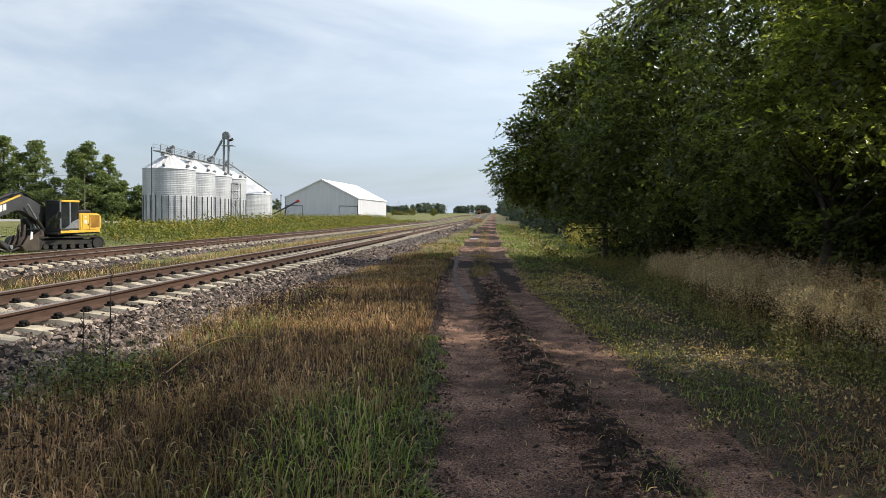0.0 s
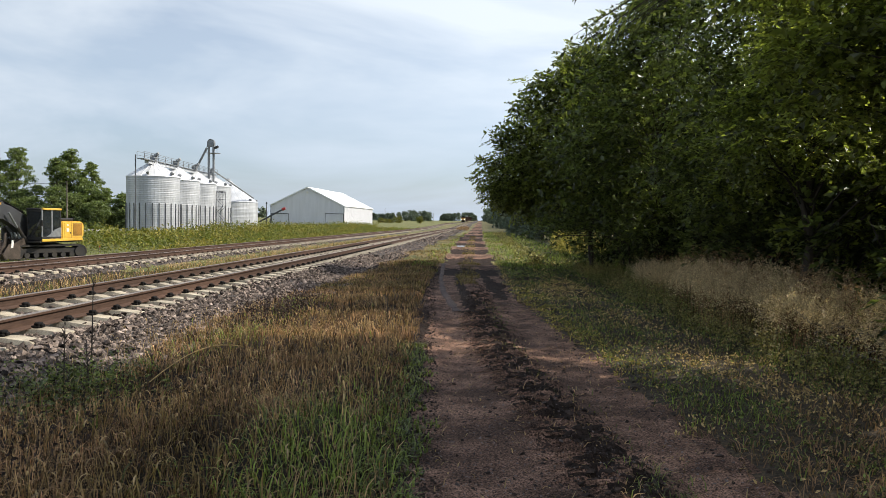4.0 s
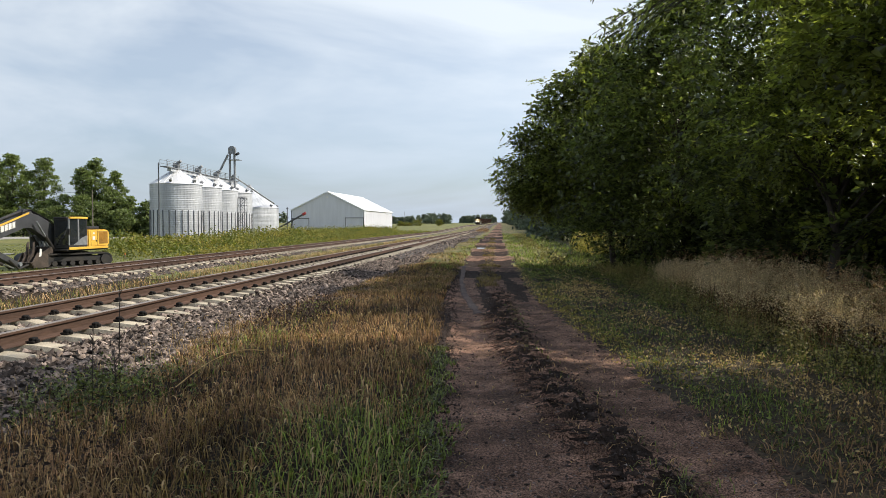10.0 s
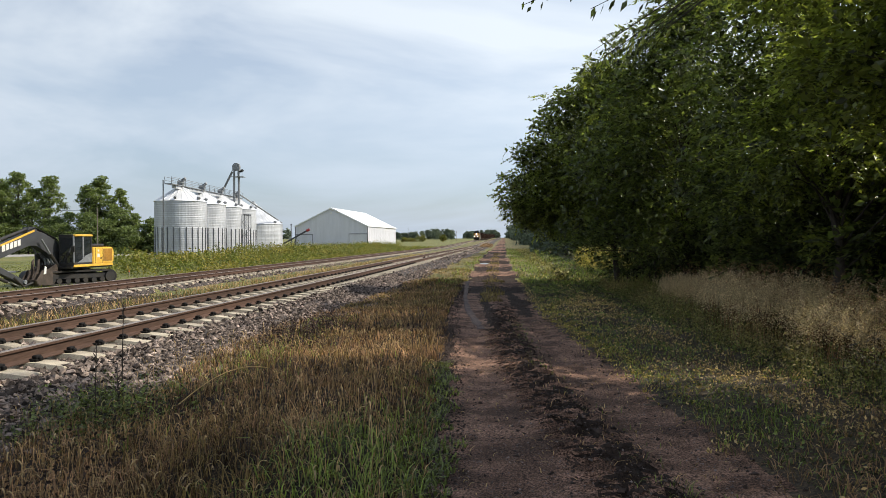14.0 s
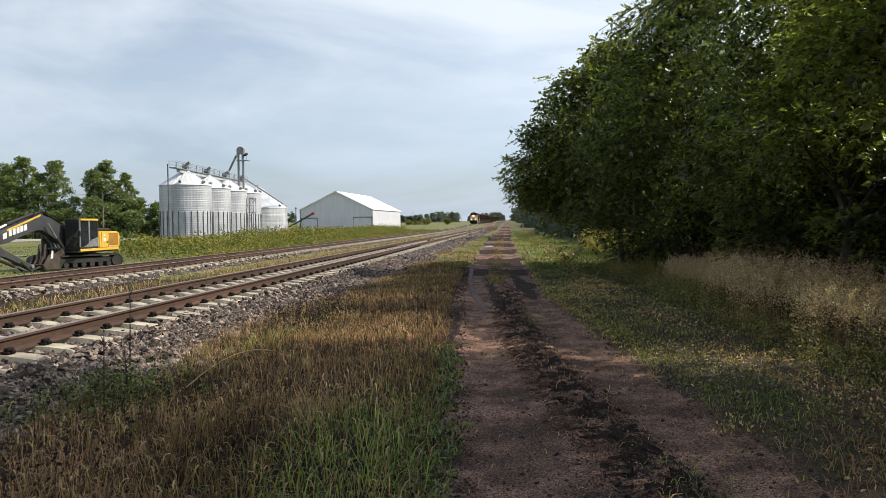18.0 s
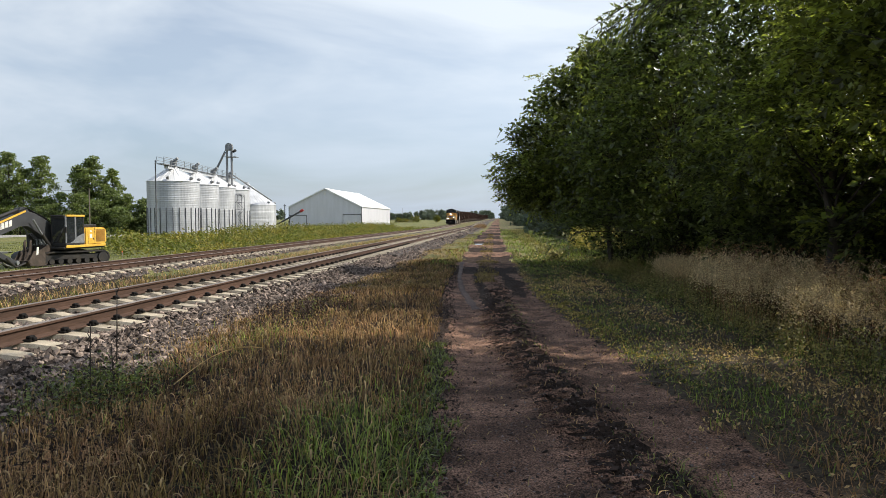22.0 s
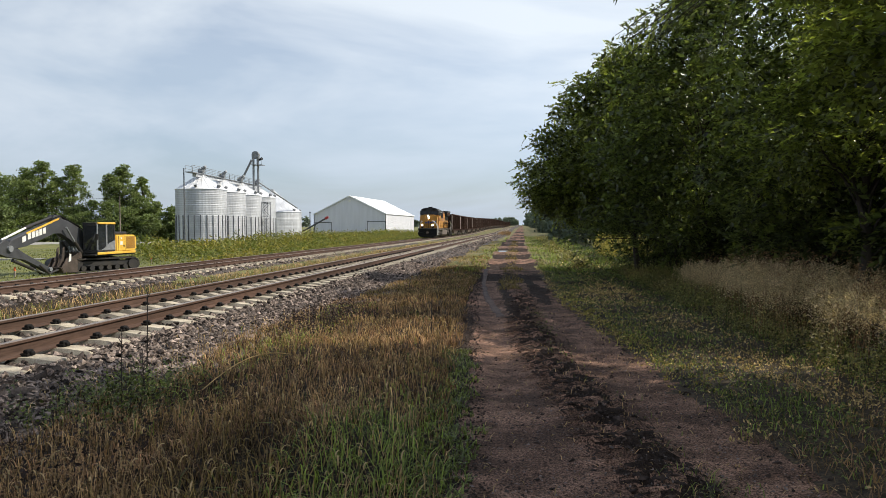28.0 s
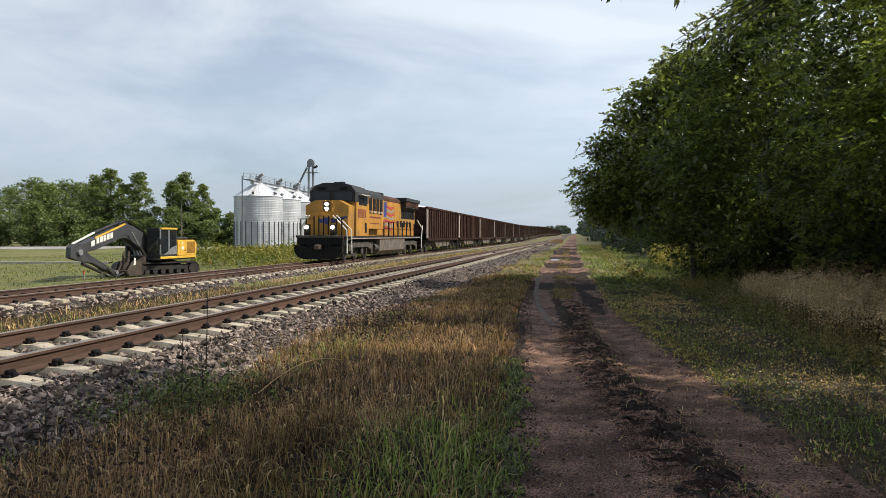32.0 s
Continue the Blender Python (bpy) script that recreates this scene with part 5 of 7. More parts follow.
def brush_pile(x, y):
    """Dead grey branches thrown together at the edge of the weeds."""
    rng = random.Random(31)
    th = thing("brush_pile", pose(x, y, float(zt(x, y))), "pile of dead grey branches beside the dry weeds", "brush pile")
    for k in range(46):
        a, e = rng.uniform(0, 6.28), rng.uniform(-0.15, 0.55)
        p = Vector((rng.gauss(0, 0.32), rng.gauss(0, 0.4), rng.uniform(0.02, 0.42)))
        d = Vector((math.cos(a) * math.cos(e), math.sin(a) * math.cos(e), math.sin(e)))
        L = rng.uniform(0.35, 0.95)
        q = p + d * L + Vector((0, 0, rng.uniform(-0.05, 0.12)))
        m = p.lerp(q, 0.5) + Vector((rng.uniform(-0.06, 0.06), rng.uniform(-0.06, 0.06), rng.uniform(-0.05, 0.06)))
        r0 = rng.uniform(0.006, 0.017)
        bm = B()
        rod(bm, p, m, r0, r0 * 0.75, 5, caps=False)
        rod(bm, m, q, r0 * 0.75, r0 * 0.3, 5, caps=False)
        rod(bm, m, m + (d + Vector((rng.uniform(-0.8, 0.8), rng.uniform(-0.8, 0.8), 0.3))) * L * 0.3, r0 * 0.5, r0 * 0.2, 4, caps=False)
        part("branch", bm, M_wood, th)


brush_pile(4.85, 8.35)
ox_, oy_ = scatter(420, 3.4, 5.6, 28.0, 34, 406, 1.0)
plants("goldenrod", ox_, oy_, 1.15, 0.07, 26, M_grassg, M_gold, "yellow flowering weeds in the sun", "weeds", 407, lo=0.5)
wx_, wy_ = scatter(4000, -46, -32.5, 48, 215, 408, 1.35)
kw = (wx_ < -33 + 1.0 * waves(wx_, wy_, 409, 9)) & (wx_ > -0.6 * wy_ + 2 * waves(wx_, wy_, 413, 6))
plants("weed_belt", wx_[kw], wy_[kw], np.interp(wy_[kw], [52, 62, 85, 108, 150], [1.9, 1.2, 0.9, 1.9, 1.5]) * (1 + 0.35 * waves(wx_[kw], wy_[kw], 412, 3.5)), 0.31, 11, M_grassg, M_weed, "belt of yellow-green weeds before the grain bins", "weeds", 410, lo=0.05, spread=0.55)

nx_, ny_ = scatter(6000, -33.5, -17.4, 44, 190, 414, 1.6)
kn = np.random.RandomState(415).uniform(0, 1, len(nx_)) < np.clip(0.55 + 0.5 * waves(nx_, ny_, 416, 7) + 0.02 * (ny_ - 60), 0, 1) * np.clip((ny_ - 44 + 0.6 * (nx_ + 30)) / 8, 0, 1)
plants("track_weeds", nx_[kn], ny_[kn], np.interp(-nx_[kn], [17.4, 21, 33], [0.35, 0.6, 0.95]) * (1 + 0.4 * waves(nx_[kn], ny_[kn], 417, 5)), 0.23, 9, M_grassg, M_weed,
       "loose yellow-green weeds between far track and bins", "weeds", 418, lo=0.05, spread=0.5)
zx_, zy_ = scatter(190, -4.5, -2.6, 2.6, 6.2, 419, 1.2)
plants("dead_weeds", zx_, zy_, 0.34, 0.03, 12, M_dead, M_dead, "dark dried weed stems beside the ballast", "weeds", 420, lo=0.2, spread=0.12)

zx_, zy_ = scatter(520, -4.3, -2.7, 9.6, 13.6, 421, 1.0)
kz = bell(zx_, zy_, -3.5, 11.4, 0.75, 1.7) > np.random.RandomState(422).uniform(0.1, 1, len(zx_))
plants("dead_weeds", zx_[kz], zy_[kz], 0.36, 0.035, 16, M_dead, M_dead, "dark brown withered weeds at the foot of the ballast", "weeds", 423, lo=0.15, spread=0.25)
yx_, yy_ = scatter(700, -4.6, -3.0, 4.8, 7.6, 424, 1.0)
kg = bell(yx_, yy_, -3.85, 5.9, 0.6, 0.9) > np.random.RandomState(425).uniform(0.1, 1, len(yx_))
plants("green_weeds", yx_[kg], yy_[kg], 0.3, 0.038, 14, M_grassg, M_clover, "dark green weeds at the foot of the ballast", "weeds", 426, lo=0.1, spread=0.35)


def foxtails(n, seed):
    """Foxtail grass: thin stalks that end in curved, drooping bristly heads."""
    x, y = scatter(n, -4.5, -0.7, 2.3, 11, seed, 1.5)
    k = np.abs(road_u(x, y)) > 1.1
    x, y = x[k], y[k]
    n = len(x)
    r = np.random.RandomState(seed)
    th = thing("foxtail_grass", pose(0, 0, 0), "pale drooping foxtail seed heads among the grass", "grass", kind="stuff")
    h = r.uniform(0.15, 0.34, n)
    a = r.uniform(0, 6.28, n)
    z = zt(x, y)
    V, F, H, HF = [], [], [], []
    s = np.stack([-np.sin(a), np.cos(a), 0 * a], 1)
    d = np.stack([np.cos(a), np.sin(a), 0 * a], 1)
    up = np.array([0, 0, 1.0])
    base = np.stack([x, y, z], 1)
    top = base + d * (h * 0.3)[:, None] + up * h[:, None]
    V = np.stack([base - s * 0.002, base + s * 0.002, top + s * 0.0015, top - s * 0.0015], 1).reshape(-1, 3)
    F = (np.arange(n) * 4)[:, None] + [[0, 1, 2, 3]]
    st = new("stalks", raw_mesh("stalks", V, F, M_grassd, 4))
    st.parent = th
    rad = r.uniform(0.02, 0.04, n)[:, None]
    m = 6
    rings = []
    for i in range(m):
        t = -0.2 + 2.6 * i / (m - 1)
        c = top + d * (rad * (1 - math.cos(t + 0.2))) + up * (rad * math.sin(t + 0.2) * 1.3)
        w = 0.005 * (0.5, 1, 1.1, 1, 0.8, 0.2)[i]
        nrm = d * math.cos(t) + up * 0.5
        rings.append(np.stack([c + s * w, c + nrm * w, c - s * w, c - nrm * w], 1))
    H = np.stack(rings, 1).reshape(-1, 3)
    k = (np.arange(n) * m * 4)[:, None, None]
    q = np.array([[i * 4 + j, i * 4 + (j + 1) % 4, i * 4 + 4 + (j + 1) % 4, i * 4 + 4 + j] for i in range(m - 1) for j in range(4)])
    hd = new("heads", raw_mesh("heads", H, (q[None] + k).reshape(-1, 4), M_fox, 4))
    hd.parent = th


foxtails(900, 411)


def stalk(x, y, h, lean):
    th = thing("weed_stalk", pose(x, y, float(zt(x, y))), "thin dark dried weed stalk beside the ballast", "weed stalk", "dried stalks")
    bm = B()
    rod(bm, (0, 0, -0.05), (lean, 0, h), 0.008, 0.004, 5)
    part("stem", bm, M_bark, th)
    rng = random.Random(int(h * 100))
    for k in range(9):
        z = h * rng.uniform(0.35, 1.0)
        a = rng.uniform(0, 6.28)
        bm = B()
        rod(bm, (lean * z / h, 0, z), (lean * z / h + 0.05 * math.cos(a), 0.05 * math.sin(a), z + 0.05), 0.007, 0.002, 4)
        part("twig", bm, M_bark, th)


for sx, sy, sh, sl in ((-3.92, 6.4, 1.08, 0.03), (-3.9, 5.93, 0.72, 0.02), (-4.3, 3.9, 0.75, 0.0), (-4.0, 4.3, 0.5, 0.02), (-1.35, 9.6, 0.6, 0.0), (-3.75, 6.1, 0.5, -0.03)):
    stalk(sx, sy, sh, sl)


def bent_straw(p, q, rise):
    """One long pale stem that arches over the grass."""
    th = thing("bent_straw", pose(*p), "long pale dry stem arching over the grass", "grass stem")
    d = Vector(q) - Vector(p)
    pts = [d * (k / 8) + Vector((0, 0, rise * math.sin(math.pi * min(1, 0.12 + 0.7 * k / 8)))) for k in range(9)]
    bm = B()
    for a, b in zip(pts, pts[1:]):
        rod(bm, a, b, 0.006, 0.005, 5)
    part("stem", bm, M_straw, th)


bent_straw((-3.1, 6.0, 0.0), (-2.75, 7.4, 0.05), 0.24)


# ---- grain bins ----
def bin_shell(r, z0, z1, ring=0.27, seg=48):
    """Corrugated round wall of stacked rings."""
    bm = B()
    n = int(round((z1 - z0) / (ring / 2)))
    rows = []
    for i in range(n + 1):
        z = z0 + (z1 - z0) * i / n
        rr = r + (0.014 if i % 2 else -0.0) + (0.012 if (i // 6) % 2 else 0)
        rows.append([bm.verts.new((rr * math.cos(2 * math.pi * k / seg), rr * math.sin(2 * math.pi * k / seg), z)) for k in range(seg)])
    for a, b in zip(rows, rows[1:]):
        for k in range(seg):
            bm.faces.new((a[k], a[(k + 1) % seg], b[(k + 1) % seg], b[k]))
    return bm


def bin_roof(r, z0, z1, seg=48):
    bm = B()
    lo = [bm.verts.new(((r + 0.12) * math.cos(2 * math.pi * k / seg), (r + 0.12) * math.sin(2 * math.pi * k / seg), z0 - 0.06)) for k in range(seg)]
    hi = [bm.verts.new((0.45 * math.cos(2 * math.pi * k / seg), 0.45 * math.sin(2 * math.pi * k / seg), z1)) for k in range(seg)]
    for k in range(seg):
        bm.faces.new((lo[k], lo[(k + 1) % seg], hi[(k + 1) % seg], hi[k]))
    bm.faces.new(hi)
    bm.faces.new(lo[::-1])
    return bm


def grain_bin(x, y, r, eave, peak, stiff, label):
    g = float(zt(x, y)) - 0.1
    th = thing("grain_bin", pose(x, y, g), label, "grain bin", "grain bins in a row")
    wall = part("wall", bin_shell(r, 0, eave - g), M_galv, th, "corrugated galvanised wall")
    roof = part("roof", bin_roof(r, eave - g, peak - g), M_galvroof if stiff else M_galv, th, "ribbed cone roof")
    for k in range(24):
        a = 2 * math.pi * k / 24
        bm = B()
        rod(bm, (r * math.cos(a), r * math.sin(a), eave - g + 0.02), (0.5 * math.cos(a), 0.5 * math.sin(a), peak - g + 0.03), 0.035, 0.03, 4)
        part("roof_rib", bm, M_galvroof, roof)
    bm = B()
    rod(bm, (0, 0, peak - g), (0, 0, peak - g + 0.5), 0.42, 0.36, 14)
    part("roof_cap", bm, M_galv, roof)
    if stiff:
        for k in range(26):
            a = 2 * math.pi * (k + 0.3) / 26
            bm = B()
            box(bm, r + 0.02, r + 0.1, -0.05, 0.05, 0.0, stiff)
            ob = part("stiffener", bm, M_stiff, wall)
            ob.matrix_basis = pose(0, 0, 0, 0, 0, math.degrees(a))
    for a in (-20, -75, 30):
        bm = B()
        rr = r * 0.93
        c, s = math.cos(radians(a)), math.sin(radians(a))
        rod(bm, (rr * c, rr * s, eave - g + 0.05), (rr * c, rr * s, eave - g + 0.5), 0.13, 0.13, 10)
        rod(bm, (rr * c, rr * s, eave - g + 0.55), (rr * c + 0.4 * c, rr * s + 0.4 * s, eave - g + 0.34), 0.16, 0.2, 10)
        part("roof_vent", bm, M_steel, roof)
    return th


BINL = "round corrugated galvanised grain bin with a pale cone roof"
for k in range(4):
    grain_bin(-48.6 - 0.78 * k, 95.0 + 8.7 * k, 3.68, 7.6, 9.75, 4.8, BINL)
grain_bin(-52.4, 133.5, 5.9, 5.1, 9.4, 0, "lower and wider round galvanised grain bin behind the row")


def lattice(bm, x, y, z0, z1, w, step, r):
    for sx in (-w, w):
        for sy in (-w, w):
            rod(bm, (x + sx, y + sy, z0), (x + sx, y + sy, z1), r, r, 5)
    z, k = z0, 0
    while z < z1 - 0.01:
        q = min(z + step, z1)
        for sy in (-w, w):
            s = w if k % 2 else -w
            rod(bm, (x - s, y + sy, z), (x + s, y + sy, q), r * 0.6, r * 0.6, 4)
            rod(bm, (x - w, y + sy, q), (x + w, y + sy, q), r * 0.6, r * 0.6, 4)
        z, k = q, k + 1


def elevator():
    th = thing("bucket_elevator", pose(-48.85, 116.35, 0.0), "tall grey grain elevator leg with a round head", "grain elevator")
    for s in (-0.44, 0.44):
        bm = B()
        box(bm, s - 0.15, s + 0.15, -0.15, 0.15, 0, 14.9)
        part("casing_leg", bm, M_steel, th)
    bm = B()
    rod(bm, (0, -0.3, 15.2), (0, 0.3, 15.2), 0.68, 0.68, 16)
    box(bm, -0.66, 0.66, -0.28, 0.28, 14.5, 15.2)
    part("head", bm, M_steel, th)
    bm = B()
    box(bm, -0.6, 1.5, -0.8, 0.8, 13.3, 13.38)
    for x in (-0.5, 0.5, 1.4):
        rod(bm, (x, -0.8, 13.4), (x, -0.8, 14.4), 0.03, n=4)
    rod(bm, (-0.6, -0.8, 14.4), (1.5, -0.8, 14.4), 0.03, n=4)
    part("platform", bm, M_steel, th)
    bm = B()
    rod(bm, (-0.8, 0, 14.3), (-3.2, 0.5, 10.2), 0.2, 0.2, 8)
    part("spout", bm, M_steel, th)
    bm = B()
    rod(bm, (0.7, 0, 14.3), (1.3, -0.3, 14.5), 0.2, 0.26, 8)
    part("motor", bm, M_black, th)
    tw = thing("ladder_tower", pose(-45.9, 113.6, -1.0), "open lattice steel ladder tower beside the bins", "lattice tower")
    bm = B()
    lattice(bm, 0, 0, 0, 7.4, 0.6, 1.2, 0.05)
    part("lattice", bm, M_stiff, tw)


elevator()


def catwalk():
    th = thing("catwalk", pose(-48.55, 95.0, 0, 0, 0, 5.1), "long steel catwalk with conveyor over the bin roofs", "catwalk")
    y0, y1, z = -4.6, 28.5, 9.85
    bm = B()
    box(bm, -0.5, 0.5, y0, y1, z, z + 0.12)
    part("deck", bm, M_steel, th)
    bm = B()
    box(bm, -0.28, 0.28, y0 + 2, y1, z - 0.45, z - 0.05)
    part("conveyor", bm, M_galv, th)
    for s in (-0.5, 0.5):
        bm = B()
        for zz in (0.55, 1.05):
            rod(bm, (s, y0, z + zz), (s, y1, z + zz), 0.035, n=4)
        part("handrail", bm, M_steel, th)
        n = 14
        for k in range(n):
            bm = B()
            y = y0 + (y1 - y0) * k / (n - 1)
            rod(bm, (s, y, z), (s, y, z + 1.05), 0.035, n=4)
            part("post", bm, M_steel, th)
    for k in range(4):
        bm = B()
        box(bm, -0.4, 0.4, 8.7 * k - 0.4, 8.7 * k + 0.4, z + 0.2, z + 0.9, 0.05)
        rod(bm, (0.2, 8.7 * k, z + 0.9), (0.75, 8.7 * k - 0.2, z + 1.25), 0.28, 0.2, 8)
        part("drive_unit", bm, M_steel, th)
    for x, y in ((-0.75, -4.5),):
        bm = B()
        rod(bm, (x, y, -1), (x, y, z + 0.6), 0.09, n=6)
        part("support_post", bm, M_stiff, th)
    bm = B()
    rod(bm, (0.9, 24.0, 10.6), (5.3, 36.5, 5.9), 0.14, n=8)
    part("spout", bm, M_steel, th)


catwalk()


# ---- shed ----
def shed():
    W, L, E, P = 25.5, 46.0, 7.0, 13.2
    th = thing("storage_shed", pose(-59.0, 220.0, -0.4, 0, 0, -2.5), "large white metal storage shed with a bright gable roof", "shed")
    h = W / 2
    g = [(-h, 0), (h, 0), (h, E), (0, P - 0.15), (-h, E)]
    bm = B()
    slab(bm, g, "y", 0, 0.25)
    part("gable_wall", bm, M_shedw, th, "pale grey gable wall")
    bm = B()
    slab(bm, g, "y", L - 0.25, L)
    part("gable_wall", bm, M_shedw, th)
    for s in (-1, 1):
        bm = B()
        box(bm, min(s * h, s * (h - 0.2)), max(s * h, s * (h - 0.2)), 0.25, L - 0.25, 0, E)
        for k in range(45):
            y = 0.5 + k * (L - 1) / 44
            box(bm, s * h - 0.02 if s > 0 else s * h - 0.05, s * h + 0.05 if s > 0 else s * h + 0.02, y - 0.06, y + 0.06, 0, E)
        part("side_wall", bm, M_shedw, th, "white ribbed side wall")
        bm = B()
        slab(bm, [(s * (h + 0.35), E - 0.17), (s * (h + 0.35), E - 0.02), (0, P + 0.13), (0, P)], "y", -0.35, L + 0.35)
        part("roof_side", bm, M_shedr, th, "bright white roof sheet")
    bm = B()
    for s in (-1, 1):
        slab(bm, [(s * (h + 0.36), E - 0.35), (s * (h + 0.36), E + 0.0), (0, P + 0.15), (0, P - 0.25)], "y", -0.42, -0.36)
    part("gable_trim", bm, M_shedr, th)
    bm = B()
    rod(bm, (0, -0.1, P - 1.8), (0, -0.02, P - 1.8), 0.42, n=12)
    part("gable_vent", bm, M_white, th)
    for x0, x1, z1 in ((6.3, h - 0.15, 4.2), (-h + 0.3, -h + 6.2, 4.0)):
        bm = B()
        box(bm, x0, x1, -0.06, -0.02, 0.1, z1)
        part("sliding_door", bm, M_shedw, th)
        bm = B()
        box(bm, x0 - 0.1, x1 + 0.1, -0.2, -0.06, z1, z1 + 0.22)
        for x in (x0, x1):
            box(bm, x - 0.08, x + 0.08, -0.12, -0.06, 0, z1)
        part("door_track", bm, M_stiff, th)
    bm = B()
    box(bm, 7.4, 8.8, -0.16, -0.1, 0, 2.2)
    part("door", bm, M_white, th, "white walk-in door")
    bm = B()
    for s in (-1, 1):
        box(bm, s * h - 0.1, s * h + 0.1, -0.09, -0.03, 0, E - 0.2)
    part("corner_trim", bm, M_stiff, th)


def yard_post():
    th = thing("post", pose(-49.8, 150.0, float(zt(-49.8, 150.0)) - 0.1), "thin dark post between bin and shed", "post")
    bm = B()
    rod(bm, (0, 0, 0), (0, 0, 6.6), 0.13, 0.1, 8)
    part("shaft", bm, M_stiff, th)
    bm = B()
    box(bm, -0.25, 0.25, -0.06, 0.06, 6.3, 6.42)
    part("crossbar", bm, M_stiff, th)


def sand_heap():
    """A low round heap with uneven flanks."""
    rng = random.Random(9)
    bm = B()
    rows = []
    for k in range(5):
        q = 1 - k / 4.6
        rows.append([bm.verts.new((2.6 * q * math.cos(a) * rng.uniform(0.9, 1.1), 2.0 * q * math.sin(a) * rng.uniform(0.9, 1.1), 1.9 * (k / 4.6) ** 0.8 * rng.uniform(0.93, 1.05)))
                     for a in [2 * math.pi * j / 20 for j in range(20)]])
    for a, b in zip(rows, rows[1:]):
        for j in range(20):
            bm.faces.new((a[j], a[(j + 1) % 20], b[(j + 1) % 20], b[j]))
    bm.faces.new(rows[-1])
    ob = part("sand_heap", bm, M_wend, None, smooth=True)
    ob.matrix_basis = pose(-46.3, 150.0, float(zt(-46.3, 150.0)) - 0.1)
    tagged(ob, "pale heap of sand behind the weeds", "sand heap")


yard_post()
sand_heap()



shed()


def auger():
    th = thing("grain_auger", pose(-47.0, 150.0, -0.9, 0, 0, 0), "dark portable grain auger tilted upwards with a red end", "grain auger")
    bm = B()
    rod(bm, (-7.0, 0, 0.6), (1.2, 0, 5.0), 0.2, 0.2, 10)
    part("tube", bm, M_stiff, th)
    bm = B()
    rod(bm, (0.9, 0, 4.85), (1.6, 0, 5.2), 0.34, 0.3, 10)
    part("head", bm, M_red, th)
    bm = B()
    for y in (-0.9, 0.9):
        rod(bm, (-2.6, y, 0.3), (-1.4, 0, 3.6), 0.06, n=5)
    rod(bm, (-2.6, -0.9, 0.35), (-2.6, 0.9, 0.35), 0.06, n=5)
    part("frame", bm, M_stiff, th)
    for y in (-1.0, 1.0):
        bm = B()
        rod(bm, (-2.6, y - 0.1, 0.35), (-2.6, y + 0.1, 0.35), 0.36, n=16)
        part("wheel", bm, M_black, th)


auger()


def pole(x, y, h, label, r=0.14):
    g = float(zt(x, y))
    th = thing("utility_pole", pose(x, y, g), label, "utility pole", "poles beyond the tracks")
    bm = B()
    rod(bm, (0, 0, -0.3), (0, 0, h), r, r * 0.7, 8)
    part("post", bm, M_wood, th)


pole(-60.0, 165.0, 8.5, "plain weathered wooden pole beside the shed", 0.17)


# ---- far woods and fields ----
def woods(name, x0, x1, y0, y1, h, n, seed, label, leaf=1.4, per=110, tops=None):
    """A belt of far trees: trunks and leafy crowns in two parts."""
    rng = random.Random(seed)
    th = thing(name, pose(0, 0, 0), label, "trees", kind="stuff")
    bm = B()
    cs, rad = [], []
    for i in range(n):
        x, y = rng.uniform(x0, x1), rng.uniform(y0, y1)
        g = float(zt(x, y))
        hh = h * rng.uniform(0.7, 1.15) if tops is None else float(np.interp(x, *tops)) * rng.uniform(0.82, 1.0)
        rod(bm, (x, y, g), (x, y, g + hh * 0.7), 0.3, 0.1, 5, caps=False)
        for k in range(10):
            t = rng.uniform(0.06, 0.9)
            q = hh * 0.34 * math.sin(math.pi * min(1, 0.3 + 0.7 * t))
            a = rng.uniform(0, 6.28)
            cs.append((x + math.cos(a) * q * rng.uniform(0.2, 1), y + math.sin(a) * q * rng.uniform(0.2, 1), g + t * hh))
            kk = hh * rng.uniform(0.1, 0.18)
            rad.append(np.array([kk, kk, kk * 0.8]))
    part("trunks", bm, M_bark, th)
    v, f = leaf_cloud(clump_points(cs, rad, per, seed), leaf, seed)
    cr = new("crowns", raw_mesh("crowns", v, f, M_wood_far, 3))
    cr.parent = th


woods("far_woods", -170, -56, 700, 745, 12, 84, 301, "distant dark belt of rounded trees on the horizon", 1.1, 60,
      ((-170, -118, -112, -100, -92, -84, -76, -71, -64, -58, -55), (9.0, 9.0, 7.0, 9.5, 10.4, 12.6, 13.0, 10.6, 13.0, 11.0, 6.0)))
woods("far_woods", -58, -8, 905, 955, 13, 44, 302, "distant clump of trees where the railway vanishes", 1.3, 60,
      ((-58, -50, -36, -25, -14, -8), (8.5, 11.5, 12.5, 14.5, 12.5, 8.0)))
woods("far_woods", -700, -300, 900, 1000, 16, 44, 303, "distant tree belt across the fields", 3.4, 18)


woods("far_woods", 6.2, 12, 70, 330, 9.2, 56, 304, "long hedge of trees along the road", 0.62, 110)
woods("far_woods", 4.5, 14, 330, 800, 12.5, 30, 305, "far end of the trees along the road", 1.6, 40)


for i, (x, y, h, r) in enumerate(((-61.0, 428, 3.0, 3.0), (-55.3, 430, 5.0, 3.2), (-40.6, 432, 4.4, 2.5), (-65.5, 425, 2.6, 2.4))):
    bush(x, y, h, r, 300, 0.42, 340 + i, M_weed, "round green bush in the far field beside the railway", "bushes in the field")
pole(-63.4, 430.0, 9.4, "thin dark utility pole in the far field", 0.1)
pole(-38.0, 520.0, 8.0, "thin dark utility pole in the far field", 0.12)


# ---- across the meadow ----
LEFT = "trees beyond the meadow"
